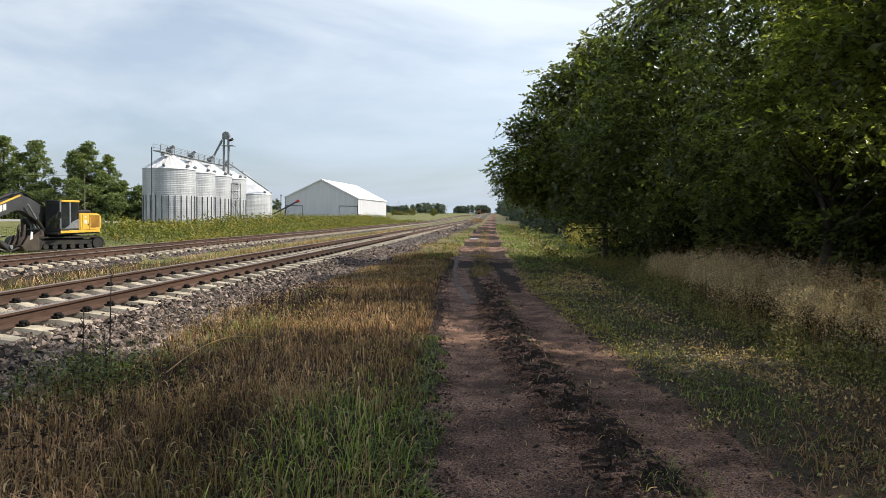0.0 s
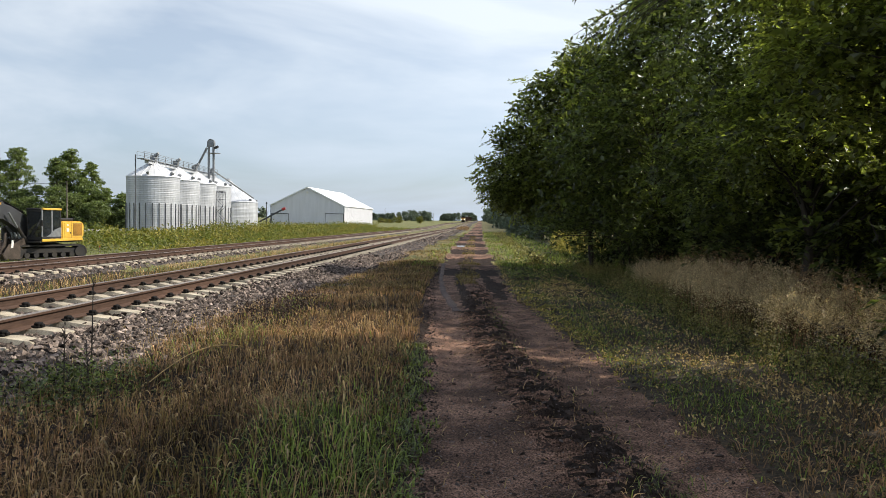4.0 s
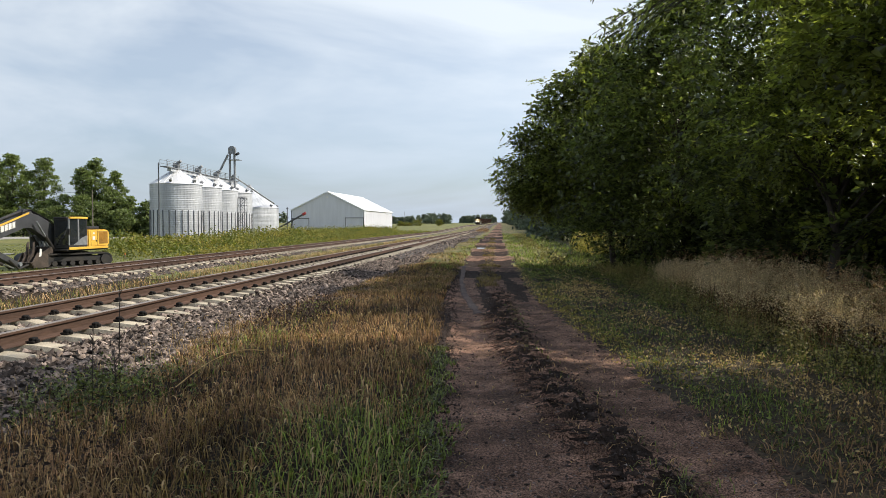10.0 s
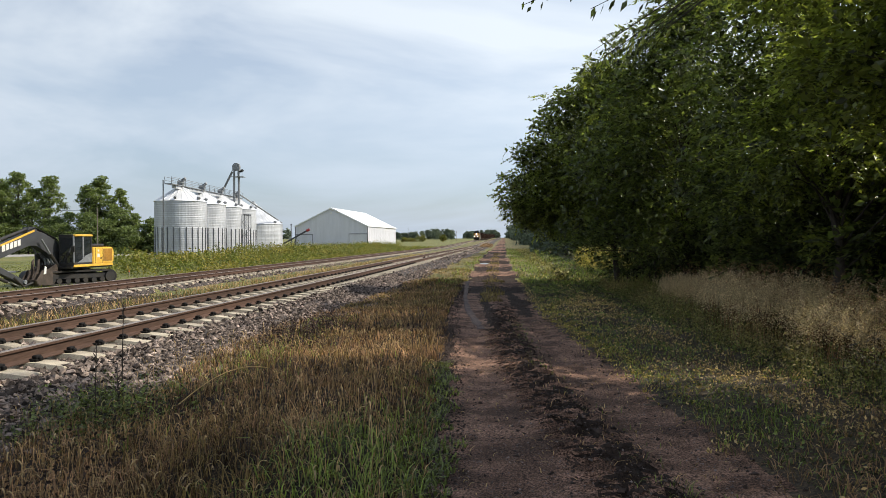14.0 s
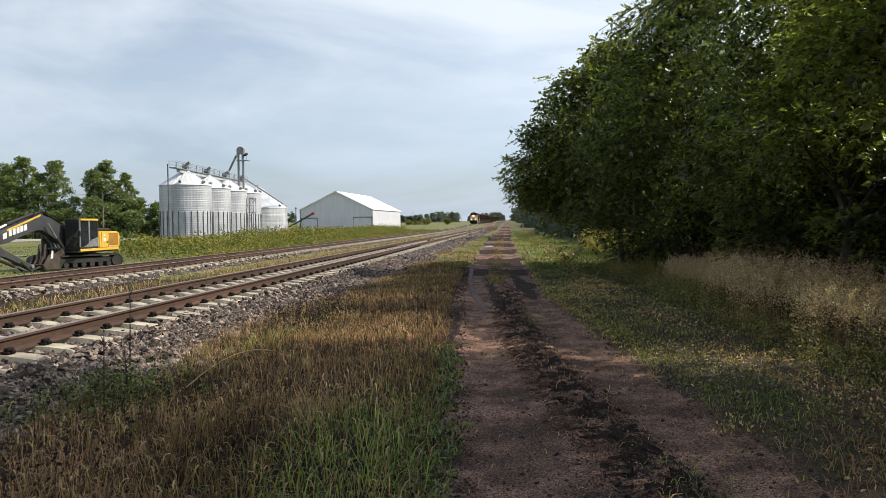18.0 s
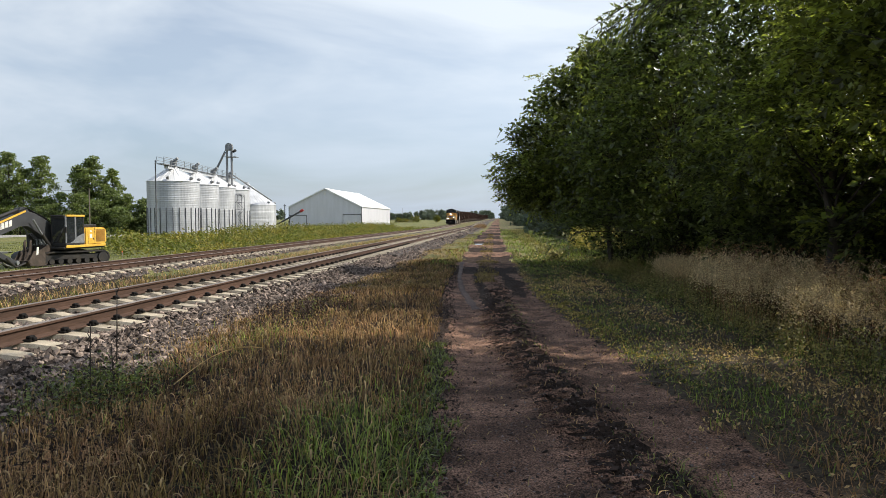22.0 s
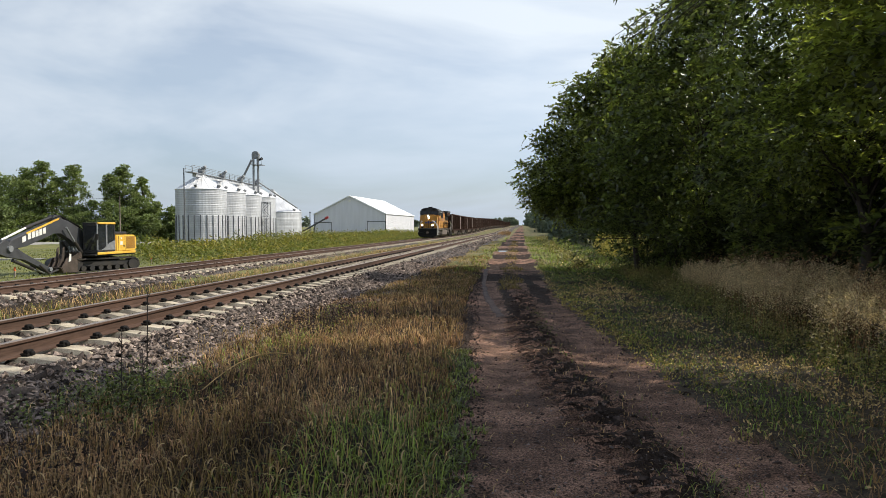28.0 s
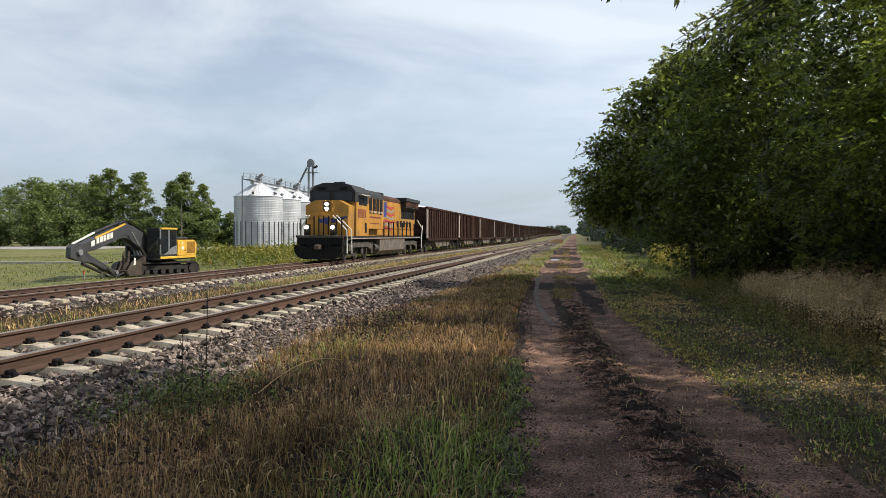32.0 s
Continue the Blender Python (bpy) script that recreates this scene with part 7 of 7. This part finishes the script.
def locomotive():
    th = thing("locomotive", pose(RAIL_2, 40, TOP_2), "yellow and grey diesel freight locomotive with lit headlights", "locomotive")
    L, hw = 20.6, 1.53
    # frame, steps and pilot
    bm = B()
    box(bm, -hw, hw, 0.25, L - 0.25, 1.32, 1.52, 0.03)
    part("frame", bm, M_black, th)
    for y0, y1, s in ((0.0, 0.45, 1), (L - 0.45, L, -1)):
        bm = B()
        box(bm, -1.45, 1.45, y0, y1, 0.95, 1.55, 0.04)
        slab(bm, [(-1.4, 0.3), (1.4, 0.3), (1.5, 0.95), (-1.5, 0.95)], "y", y0 + 0.02, y0 + 0.2)
        part("pilot_plate", bm, M_black, th, "black pilot plate")
    bm = B()
    for s in (-1, 1):
        slab(bm, [(0, 0.15), (s * 0.9, 0.15), (s * 1.3, 0.3), (s * 1.5, 0.62), (s * 1.5, 1.0), (s * 1.2, 0.95), (s * 0.5, 0.72), (0, 0.66)], "y", -0.3, -0.05)
    part("plough", bm, M_black, th, "black snow plough")
    for x in (-0.6, -0.45, 0.45, 0.6, 0.75):
        bm = B()
        rod(bm, (x, -0.06, 1.1), (x + 0.03, -0.22, 0.75), 0.03, n=6)
        rod(bm, (x + 0.03, -0.22, 0.75), (x + 0.06, -0.34, 0.6), 0.03, n=6)
        part("air_hose", bm, M_black, th)
    bm = B()
    box(bm, -1.5, 1.5, -0.06, 0.02, 1.42, 1.56, 0.01)
    part("anticlimber", bm, M_truck, th)
    bm = B()
    box(bm, -1.2, -0.55, 1.12, 1.15, 1.6, 3.2, 0.01)
    part("nose_door", bm, M_yellow, th)
    for s in (-1, 1):
        bm = B()
        box(bm, min(s * 1.53, s * 1.545), max(s * 1.53, s * 1.545), 1.4, L - 1.4, 1.36, 1.42)
        part("sill_stripe", bm, M_wend, th, "thin reflective sill stripe")
        for k in range(3):
            bm = B()
            rod(bm, (s * 1.22, 2.2 + 1.8 * k, 0.95), (s * 1.22, 3.2 + 1.8 * k, 1.25), 0.05, n=6)
            part("brake_pipe", bm, M_truck, th)
        bm = B()
        box(bm, min(s * 1.51, s * 1.525), max(s * 1.51, s * 1.525), 3.95, 4.3, 1.75, 2.4)
        part("side_vent", bm, M_black, th)
        for k in range(4):
            bm = B()
            x0, x1 = sorted((s * 1.52, s * 1.56))
            box(bm, x0, x1, 5.0 + 0.8 * k, 5.5 + 0.8 * k, 3.08, 3.2, 0.01)
            part("grille_lip", bm, M_wend, th)
    for y in (-0.55, L):
        bm = B()
        box(bm, -0.17, 0.17, y, y + 0.55, 0.72, 1.02, 0.05)
        part("coupler", bm, M_bucket, th)
    for s in (-1, 1):
        for y in (0.55, L - 1.35):
            for k in range(4):
                bm = B()
                x0, x1 = sorted((s * 1.15, s * 1.54))
                box(bm, x0, x1, y, y + 0.8, 0.32 + 0.33 * k, 0.36 + 0.33 * k)
                part("step", bm, M_truck, th)
    # nose and cab
    bm = B()
    slab(bm, [(-1.35, 1.52), (1.35, 1.52), (1.4, 3.38), (0.75, 3.72), (-0.75, 3.72), (-1.4, 3.38)], "y", 1.15, 2.25)
    nose = part("nose", bm, M_yellow, th, "blunt yellow nose")
    bm = B()
    box(bm, -hw + 0.02, hw - 0.02, 2.25, 4.75, 1.52, 3.66, 0.02)
    cab_body = part("cab_body", bm, M_yellow, th)
    bm = B()
    slab(bm, [(-1.5, 3.66), (1.5, 3.66), (1.5, 4.3), (1.22, 4.68), (0.6, 4.86), (-0.6, 4.86), (-1.22, 4.68), (-1.5, 4.3)], "y", 2.1, 4.75)
    part("cab_top", bm, M_lgrey, cab_body, "dark grey cab roof")
    for x0, x1 in ((-1.32, -0.14), (0.14, 1.32)):
        bm = B()
        box(bm, x0, x1, 2.06, 2.09, 3.75, 4.28)
        part("windscreen", bm, M_glass, th)
    bm = B()
    box(bm, -0.95, -0.5, 2.04, 2.09, 4.42, 4.6)
    box(bm, 0.5, 0.95, 2.04, 2.09, 4.42, 4.6)
    part("number_board", bm, M_black, cab_body)
    for s in (-1, 1):
        for y0, y1 in ((2.75, 3.45), (3.6, 4.3)):
            bm = B()
            x0, x1 = sorted((s * 1.5, s * 1.53))
            box(bm, x0, x1, y0, y1, 3.5, 4.1)
            part("cab_window", bm, M_glass, th)
        bm = B()
        x0, x1 = sorted((s * 1.5, s * 1.75))
        box(bm, x0, x1, 2.7, 4.4, 4.12, 4.16)
        part("sunshade", bm, M_white, cab_body, "pale window awning")
    # lights
    bm = B()
    box(bm, -0.22, 0.22, 1.1, 1.15, 3.05, 3.65, 0.02)
    part("headlight_housing", bm, M_black, nose)
    for z in (3.2, 3.48):
        bm = B()
        rod(bm, (0, 1.04, z), (0, 1.1, z), 0.1, n=16)
        part("headlight", bm, M_lamp, nose, "lit round headlight")
    for x in (-0.82, 0.82):
        bm = B()
        rod(bm, (x, -0.07, 2.05), (x, -0.02, 2.05), 0.11, n=16)
        part("ditch_light", bm, M_lamp, th, "lit ditch light")
        bm = B()
        box(bm, x - 0.17, x + 0.17, -0.02, 0.2, 1.55, 2.22, 0.03)
        part("ditch_light_housing", bm, M_black, th)
    # nose markings and front rail
    bm = B()
    for s in (-1, 1):
        slab(bm, [(s * 0.26, 2.34), (s * 0.26, 2.56), (s * 1.3, 2.76), (s * 1.3, 2.64), (s * 0.9, 2.54), (s * 0.55, 2.42), (s * 0.5, 2.32)], "y", 1.135, 1.148)
    slab(bm, [(-0.18, 2.66), (0.18, 2.66), (0.16, 2.36), (0.0, 2.2), (-0.16, 2.36)], "y", 1.13, 1.148)
    part("nose_emblem", bm, M_blue, nose, "blue winged nose marking")
    for x in (-1.3, -0.95, -0.45, -0.15, 0.15, 0.45, 0.95, 1.3):
        bm = B()
        box(bm, x - 0.03, x + 0.03, 0.2, 0.25, 1.52, 2.75 if abs(x) < 0.5 else 2.55)
        part("front_post", bm, M_black, th)
    for x0, x1 in ((-1.45, -0.5), (0.5, 1.45)):
        bm = B()
        rod(bm, (x0, 0.22, 2.55), (x1, 0.22, 2.55), 0.025, n=5)
        part("front_handrail", bm, M_black, th)
    for s in (-1, 1):
        for a, b in (((s * 0.75, 0.2, 2.75), (s * 1.5, 0.5, 1.9)), ((s * 1.5, 0.5, 1.9), (s * 1.52, 0.55, 0.5)), ((s * 0.95, 0.3, 2.75), (s * 1.52, 1.3, 1.9)), ((s * 1.52, 1.3, 1.9), (s * 1.52, 1.35, 0.5))):
            bm = B()
            rod(bm, a, b, 0.045, n=6)
            part("step_handrail", bm, M_white, th, "white painted grab rail")
        for a, b in (((s * 1.5, L - 0.2, 2.5), (s * 1.52, L - 0.7, 1.5)), ((s * 1.52, L - 0.7, 1.5), (s * 1.52, L - 0.7, 0.5)), ((s * 1.5, L - 2.2, 2.9), (s * 1.5, L - 0.3, 2.2))):
            bm = B()
            rod(bm, a, b, 0.045, n=6)
            part("step_handrail", bm, M_white, th)
    # long hood
    bm = B()
    box(bm, -1.02, 1.02, 4.75, 19.4, 1.52, 4.15, 0.03)
    long_hood = part("long_hood", bm, M_yellow, th, "long yellow engine hood")
    bm = B()
    slab(bm, [(-1.03, 4.15), (1.03, 4.15), (1.0, 4.38), (0.7, 4.58), (-0.7, 4.58), (-1.0, 4.38)], "y", 4.75, 19.4)
    part("hood_roof", bm, M_roofrust, long_hood, "sooty rust-brown hood roof")
    bm = B()
    box(bm, -hw + 0.05, hw - 0.05, 4.76, 8.3, 2.0, 4.1, 0.03)
    cabinet = part("equipment_cabinet", bm, M_yellow, th)
    bm = B()
    slab(bm, [(-1.47, 4.1), (1.47, 4.1), (1.4, 4.4), (1.0, 4.66), (-1.0, 4.66), (-1.4, 4.4)], "y", 4.77, 8.4)
    part("cabinet_roof", bm, M_lgrey, cabinet)
    for s in (-1, 1):
        for k in range(4):
            bm = B()
            x0, x1 = sorted((s * 1.485, s * 1.51))
            box(bm, x0, x1, 4.95 + 0.8 * k, 5.55 + 0.8 * k, 3.25, 4.08)
            part("intake_grille", bm, M_black, cabinet)
    bm = B()
    slab(bm, [(-1.0, 4.3), (-1.52, 4.36), (-1.52, 4.62), (1.52, 4.62), (1.52, 4.36), (1.0, 4.3)], "y", 14.6, 19.3)
    slab(bm, [(-1.04, 3.65), (-1.4, 3.85), (-1.4, 4.41), (1.4, 4.41), (1.4, 3.85), (1.04, 3.65)], "y", 14.8, 19.2)
    part("radiator", bm, M_lgrey, long_hood, "dark flared radiator housing")
    for s in (-1, 1):
        for k in range(6):
            bm = B()
            x0, x1 = sorted((s * 1.02, s * 1.05))
            box(bm, x0, x1, 14.85 + 0.74 * k, 15.5 + 0.74 * k, 2.95, 3.66, 0.01)
            part("radiator_grille", bm, M_black, long_hood)
        for k in range(14):
            bm = B()
            x0, x1 = sorted((s * 1.4, s * 1.44))
            box(bm, x0, x1, 14.9 + 0.31 * k, 15.1 + 0.31 * k, 3.92, 4.34, 0.006)
            part("radiator_slat", bm, M_roofrust, long_hood)
    bm = B()
    box(bm, -0.5, 0.5, 10.2, 11.6, 4.5, 4.8, 0.04)
    part("exhaust_stack", bm, M_black, long_hood)
    bm = B()
    rod(bm, (-0.35, 3.4, 4.93), (0.35, 3.4, 4.93), 0.09, n=8)
    box(bm, -0.25, 0.25, 3.3, 3.5, 4.84, 4.9)
    part("horn", bm, M_black, th)
    for s in (-1, 1):
        for k in range(13):
            bm = B()
            x0, x1 = sorted((s * 1.02, s * 1.035))
            box(bm, x0, x1, 8.7 + 0.46 * k, 9.08 + 0.46 * k, 1.75, 3.6, 0.006)
            part("hood_door", bm, M_yellow, long_hood)
        # side markings: plain shapes
        for k in range(4):
            bm = B()
            x0, x1 = sorted((s * 1.51, s * 1.522))
            box(bm, x0, x1, 2.62 + 0.42 * k, 2.9 + 0.42 * k, 2.7, 3.25)
            part("number_bar", bm, M_rust, cab_body, "dark red bar on the cab side")
        bm = B()
        x0, x1 = sorted((s * 1.482, s * 1.492))
        box(bm, x0, x1, 5.1, 7.6, 2.75, 2.85)
        box(bm, x0, x1, 5.2, 7.2, 2.35, 2.42)
        part("side_lettering_bar", bm, M_rust, cabinet)
        for k in range(7):
            bm = B()
            x0, x1 = sorted((s * 1.036, s * 1.046))
            z = 1.95 + 0.27 * k
            slab(bm, [(9.3, z), (9.3, z + 0.16), (10.4, z + 0.3), (11.6, z + 0.14), (12.7, z + 0.26), (12.7, z + 0.1), (11.6, z - 0.02), (10.4, z + 0.14)], "x", x0, x1)
            part("flag_stripe", bm, M_red if k % 2 == 0 else M_wend, long_hood)
        bm = B()
        x0, x1 = sorted((s * 1.047, s * 1.055))
        slab(bm, [(9.2, 2.85), (9.2, 3.95), (10.5, 4.08), (10.5, 3.0)], "x", x0, x1)
        part("flag_field", bm, M_blue, long_hood)
        for k in range(5):
            bm = B()
            x0, x1 = sorted((s * 1.036, s * 1.05))
            box(bm, x0, x1, 13.4 + 1.0 * k, 13.95 + 1.0 * k, 2.25, 2.75)
            part("name_bar", bm, M_black, long_hood)
        # walkway rail
        bm = B()
        rod(bm, (s * 1.5, 8.3, 2.55), (s * 1.5, L - 2.0, 2.55), 0.025, n=5)
        rod(bm, (s * 1.5, 8.3, 2.05), (s * 1.5, L - 2.0, 2.05), 0.02, n=5)
        part("side_handrail", bm, M_black, th)
        for k in range(9):
            bm = B()
            rod(bm, (s * 1.5, 8.3 + k * 1.28, 1.5), (s * 1.5, 8.3 + k * 1.28, 2.55), 0.05, n=5)
            part("handrail_post", bm, M_black, th)
    # fuel tank and trucks
    bm = B()
    slab(bm, [(-1.44, 0.5), (-1.15, 0.24), (1.15, 0.24), (1.44, 0.5), (1.48, 1.28), (-1.48, 1.28)], "y", 7.4, 14.2)
    part("fuel_tank", bm, M_chute, th, "dusty grey fuel tank")
    for y in (6.6, 14.1):
        bm = B()
        for s in (-1, 1):
            rod(bm, (s * 1.2, y, 0.75), (s * 1.2, y + 0.9, 0.75), 0.22, n=10)
        part("air_tank", bm, M_truck, th)
    truck(th, 1.9, 5.9, 3, 0.53, 1.28)
    truck(th, 14.7, 18.7, 3, 0.53, 1.28)
    return th


# ---- coal wagons ----
def coal_wagon():
    th = thing("coal_wagon", pose(RAIL_2, 60, TOP_2), "brown steel coal hopper wagon with ribbed sides", "freight wagon", "coal wagons of the train")
    L, hw, z0, z1 = 16.2, 1.56, 1.25, 4.2
    for s in (-1, 1):
        bm = B()
        x0, x1 = sorted((s * (hw - 0.06), s * (hw - 0.12)))
        box(bm, x0, x1, 0.75, L - 0.05, z0, z1)
        part("side_sheet", bm, M_wagon, th)
        for k in range(15):
            bm = B()
            x0, x1 = sorted((s * (hw - 0.06), s * (hw + 0.04)))
            y = 1.0 + k * (L - 1.3) / 14
            box(bm, x0, x1, y - 0.06, y + 0.06, z0, z1 - 0.05)
            part("side_rib", bm, M_wrib, th)
        bm = B()
        x0, x1 = sorted((s * (hw - 0.14), s * (hw + 0.06)))
        box(bm, x0, x1, 0.05, L - 0.05, z1 - 0.12, z1 + 0.05)
        part("top_chord", bm, M_wagon, th)
        bm = B()
        box(bm, x0, x1, 0.05, L - 0.05, z0 - 0.15, z0 + 0.08)
        part("side_sill", bm, M_wagon, th)
        bm = B()
        x0, x1 = sorted((s * (hw - 0.05), s * (hw - 0.12)))
        box(bm, x0, x1, 0.05, 0.75, z0, z1 - 0.1)
        part("end_panel", bm, M_wend, th, "pale painted end panel")
    for y0 in (0.05, L - 0.15):
        bm = B()
        box(bm, -hw + 0.12, hw - 0.12, y0, y0 + 0.1, z0 + 0.5, z1)
        part("end_sheet", bm, M_wagon, th)
        bm = B()
        for s in (-1, 1):
            for k in range(8):
                x0, x1 = sorted((s * 0.95, s * 1.4))
                box(bm, x0, x1, y0 - 0.06, y0 - 0.03, 0.8 + 0.36 * k, 0.83 + 0.36 * k)
        part("end_ladder", bm, M_black, th)
    bm = B()
    n = 16
    top = [[bm.verts.new((x, 0.3 + (L - 0.6) * k / n, z1 - 0.35 + 0.28 * (1 - abs(x) / 1.4) + 0.08 * math.sin(k * 1.7 + x))) for x in (-1.43, -0.7, 0, 0.7, 1.43)] for k in range(n + 1)]
    for a, b in zip(top, top[1:]):
        for i in range(4):
            bm.faces.new((a[i], a[i + 1], b[i + 1], b[i]))
    part("coal_load", bm, M_coal, th, "heaped black coal")
    bm = B()
    slab(bm, [(3.9, 1.12), (L - 3.9, 1.12), (L - 5.0, 0.48), (5.0, 0.48)], "x", -1.38, 1.38)
    part("hopper_bay", bm, M_chute, th, "long dusty grey hopper bay")
    for y in (6.2, 8.1, 10.0):
        bm = B()
        box(bm, -1.42, 1.42, y - 0.05, y + 0.05, 0.46, 1.12)
        part("hopper_rib", bm, M_wrib, th)
    bm = B()
    box(bm, -0.3, 0.3, -0.4, L + 0.4, 0.75, 1.15)
    part("centre_sill", bm, M_black, th)
    for y in (1.9, L - 1.9):
        truck(th, y - 0.9, y + 0.9, 2, 0.46, 1.15)
    return th


# ---- cars on the highway ----
def car(paint, label):
    th = thing("car", pose(-120, 85, -0.78), label, "car", "cars on the highway")
    bm = B()
    slab(bm, [(-2.0, 0.33), (-2.05, 0.72), (-1.85, 0.9), (-1.05, 0.98), (1.65, 1.0), (1.98, 0.85), (2.0, 0.33)], "y", -0.9, 0.9)
    bmesh.ops.bevel(bm, geom=bm.edges[:], offset=0.05, segments=1, affect="EDGES")
    part("body", bm, paint, th)
    bm = B()
    slab(bm, [(-1.1, 0.97), (-0.5, 1.46), (0.8, 1.48), (1.5, 1.0)], "y", -0.75, 0.75)
    part("cabin_glass", bm, M_glass, th)
    bm = B()
    slab(bm, [(-0.55, 1.45), (-0.45, 1.51), (0.75, 1.53), (0.85, 1.47)], "y", -0.76, 0.76)
    part("roof", bm, paint, th)
    for x in (-1.25, 1.2):
        for y in (-0.92, 0.72):
            bm = B()
            rod(bm, (x, y, 0.33), (x, y + 0.2, 0.33), 0.33, n=16)
            part("tyre", bm, M_black, th)
    return th


CARS = [(car(M_red, "red car driving along the highway"), 19.0, 298.3), (car(M_chute, "grey car driving along the highway"), 17.5, 297.8)]


LOCO = locomotive()
WAGON = coal_wagon()
PITCH, FIRST, COUNT = 17.1, 22.0, 34
TRAIN = [(LOCO, 0.0), (WAGON, FIRST)]
for k in range(1, COUNT):
    TRAIN.append((copy_thing(WAGON, pose(RAIL_2, 60 + k * PITCH, TOP_2)), FIRST + k * PITCH))


def front(t):
    """Where the locomotive's front stands at t seconds."""
    s = 32.0 - t
    return 36.9 + 16.2 * s + 0.06 * s * s


def motions():
    u = (Vector(HW_B) - Vector(HW_A)).normalized()
    turn = math.degrees(math.atan2(u.y, u.x)) + 180
    for ob, when, at in CARS:
        rows = []
        for t in (0, 4, 8, 12, 15, 17, 18, 19, 20, 21, 23, 32):
            p = Vector(HW_A) + u * min(max(at + 15.6 * (t - when), 8.0), 330.0)
            rows.append((t, pose(p.x + 2.0 * u.y, p.y - 2.0 * u.x, -0.78, 0, 0, turn)))
        walk(ob, rows)
    for ob, back in TRAIN:
        walk(ob, [(t, pose(RAIL_2, front(t) + back, TOP_2 + float(rise(front(t) + back)))) for t in (0, 2, 4, 6, 8, 10, 12, 14, 16, 18, 20, 22, 24, 26, 28, 30, 31, 32)])


motions()
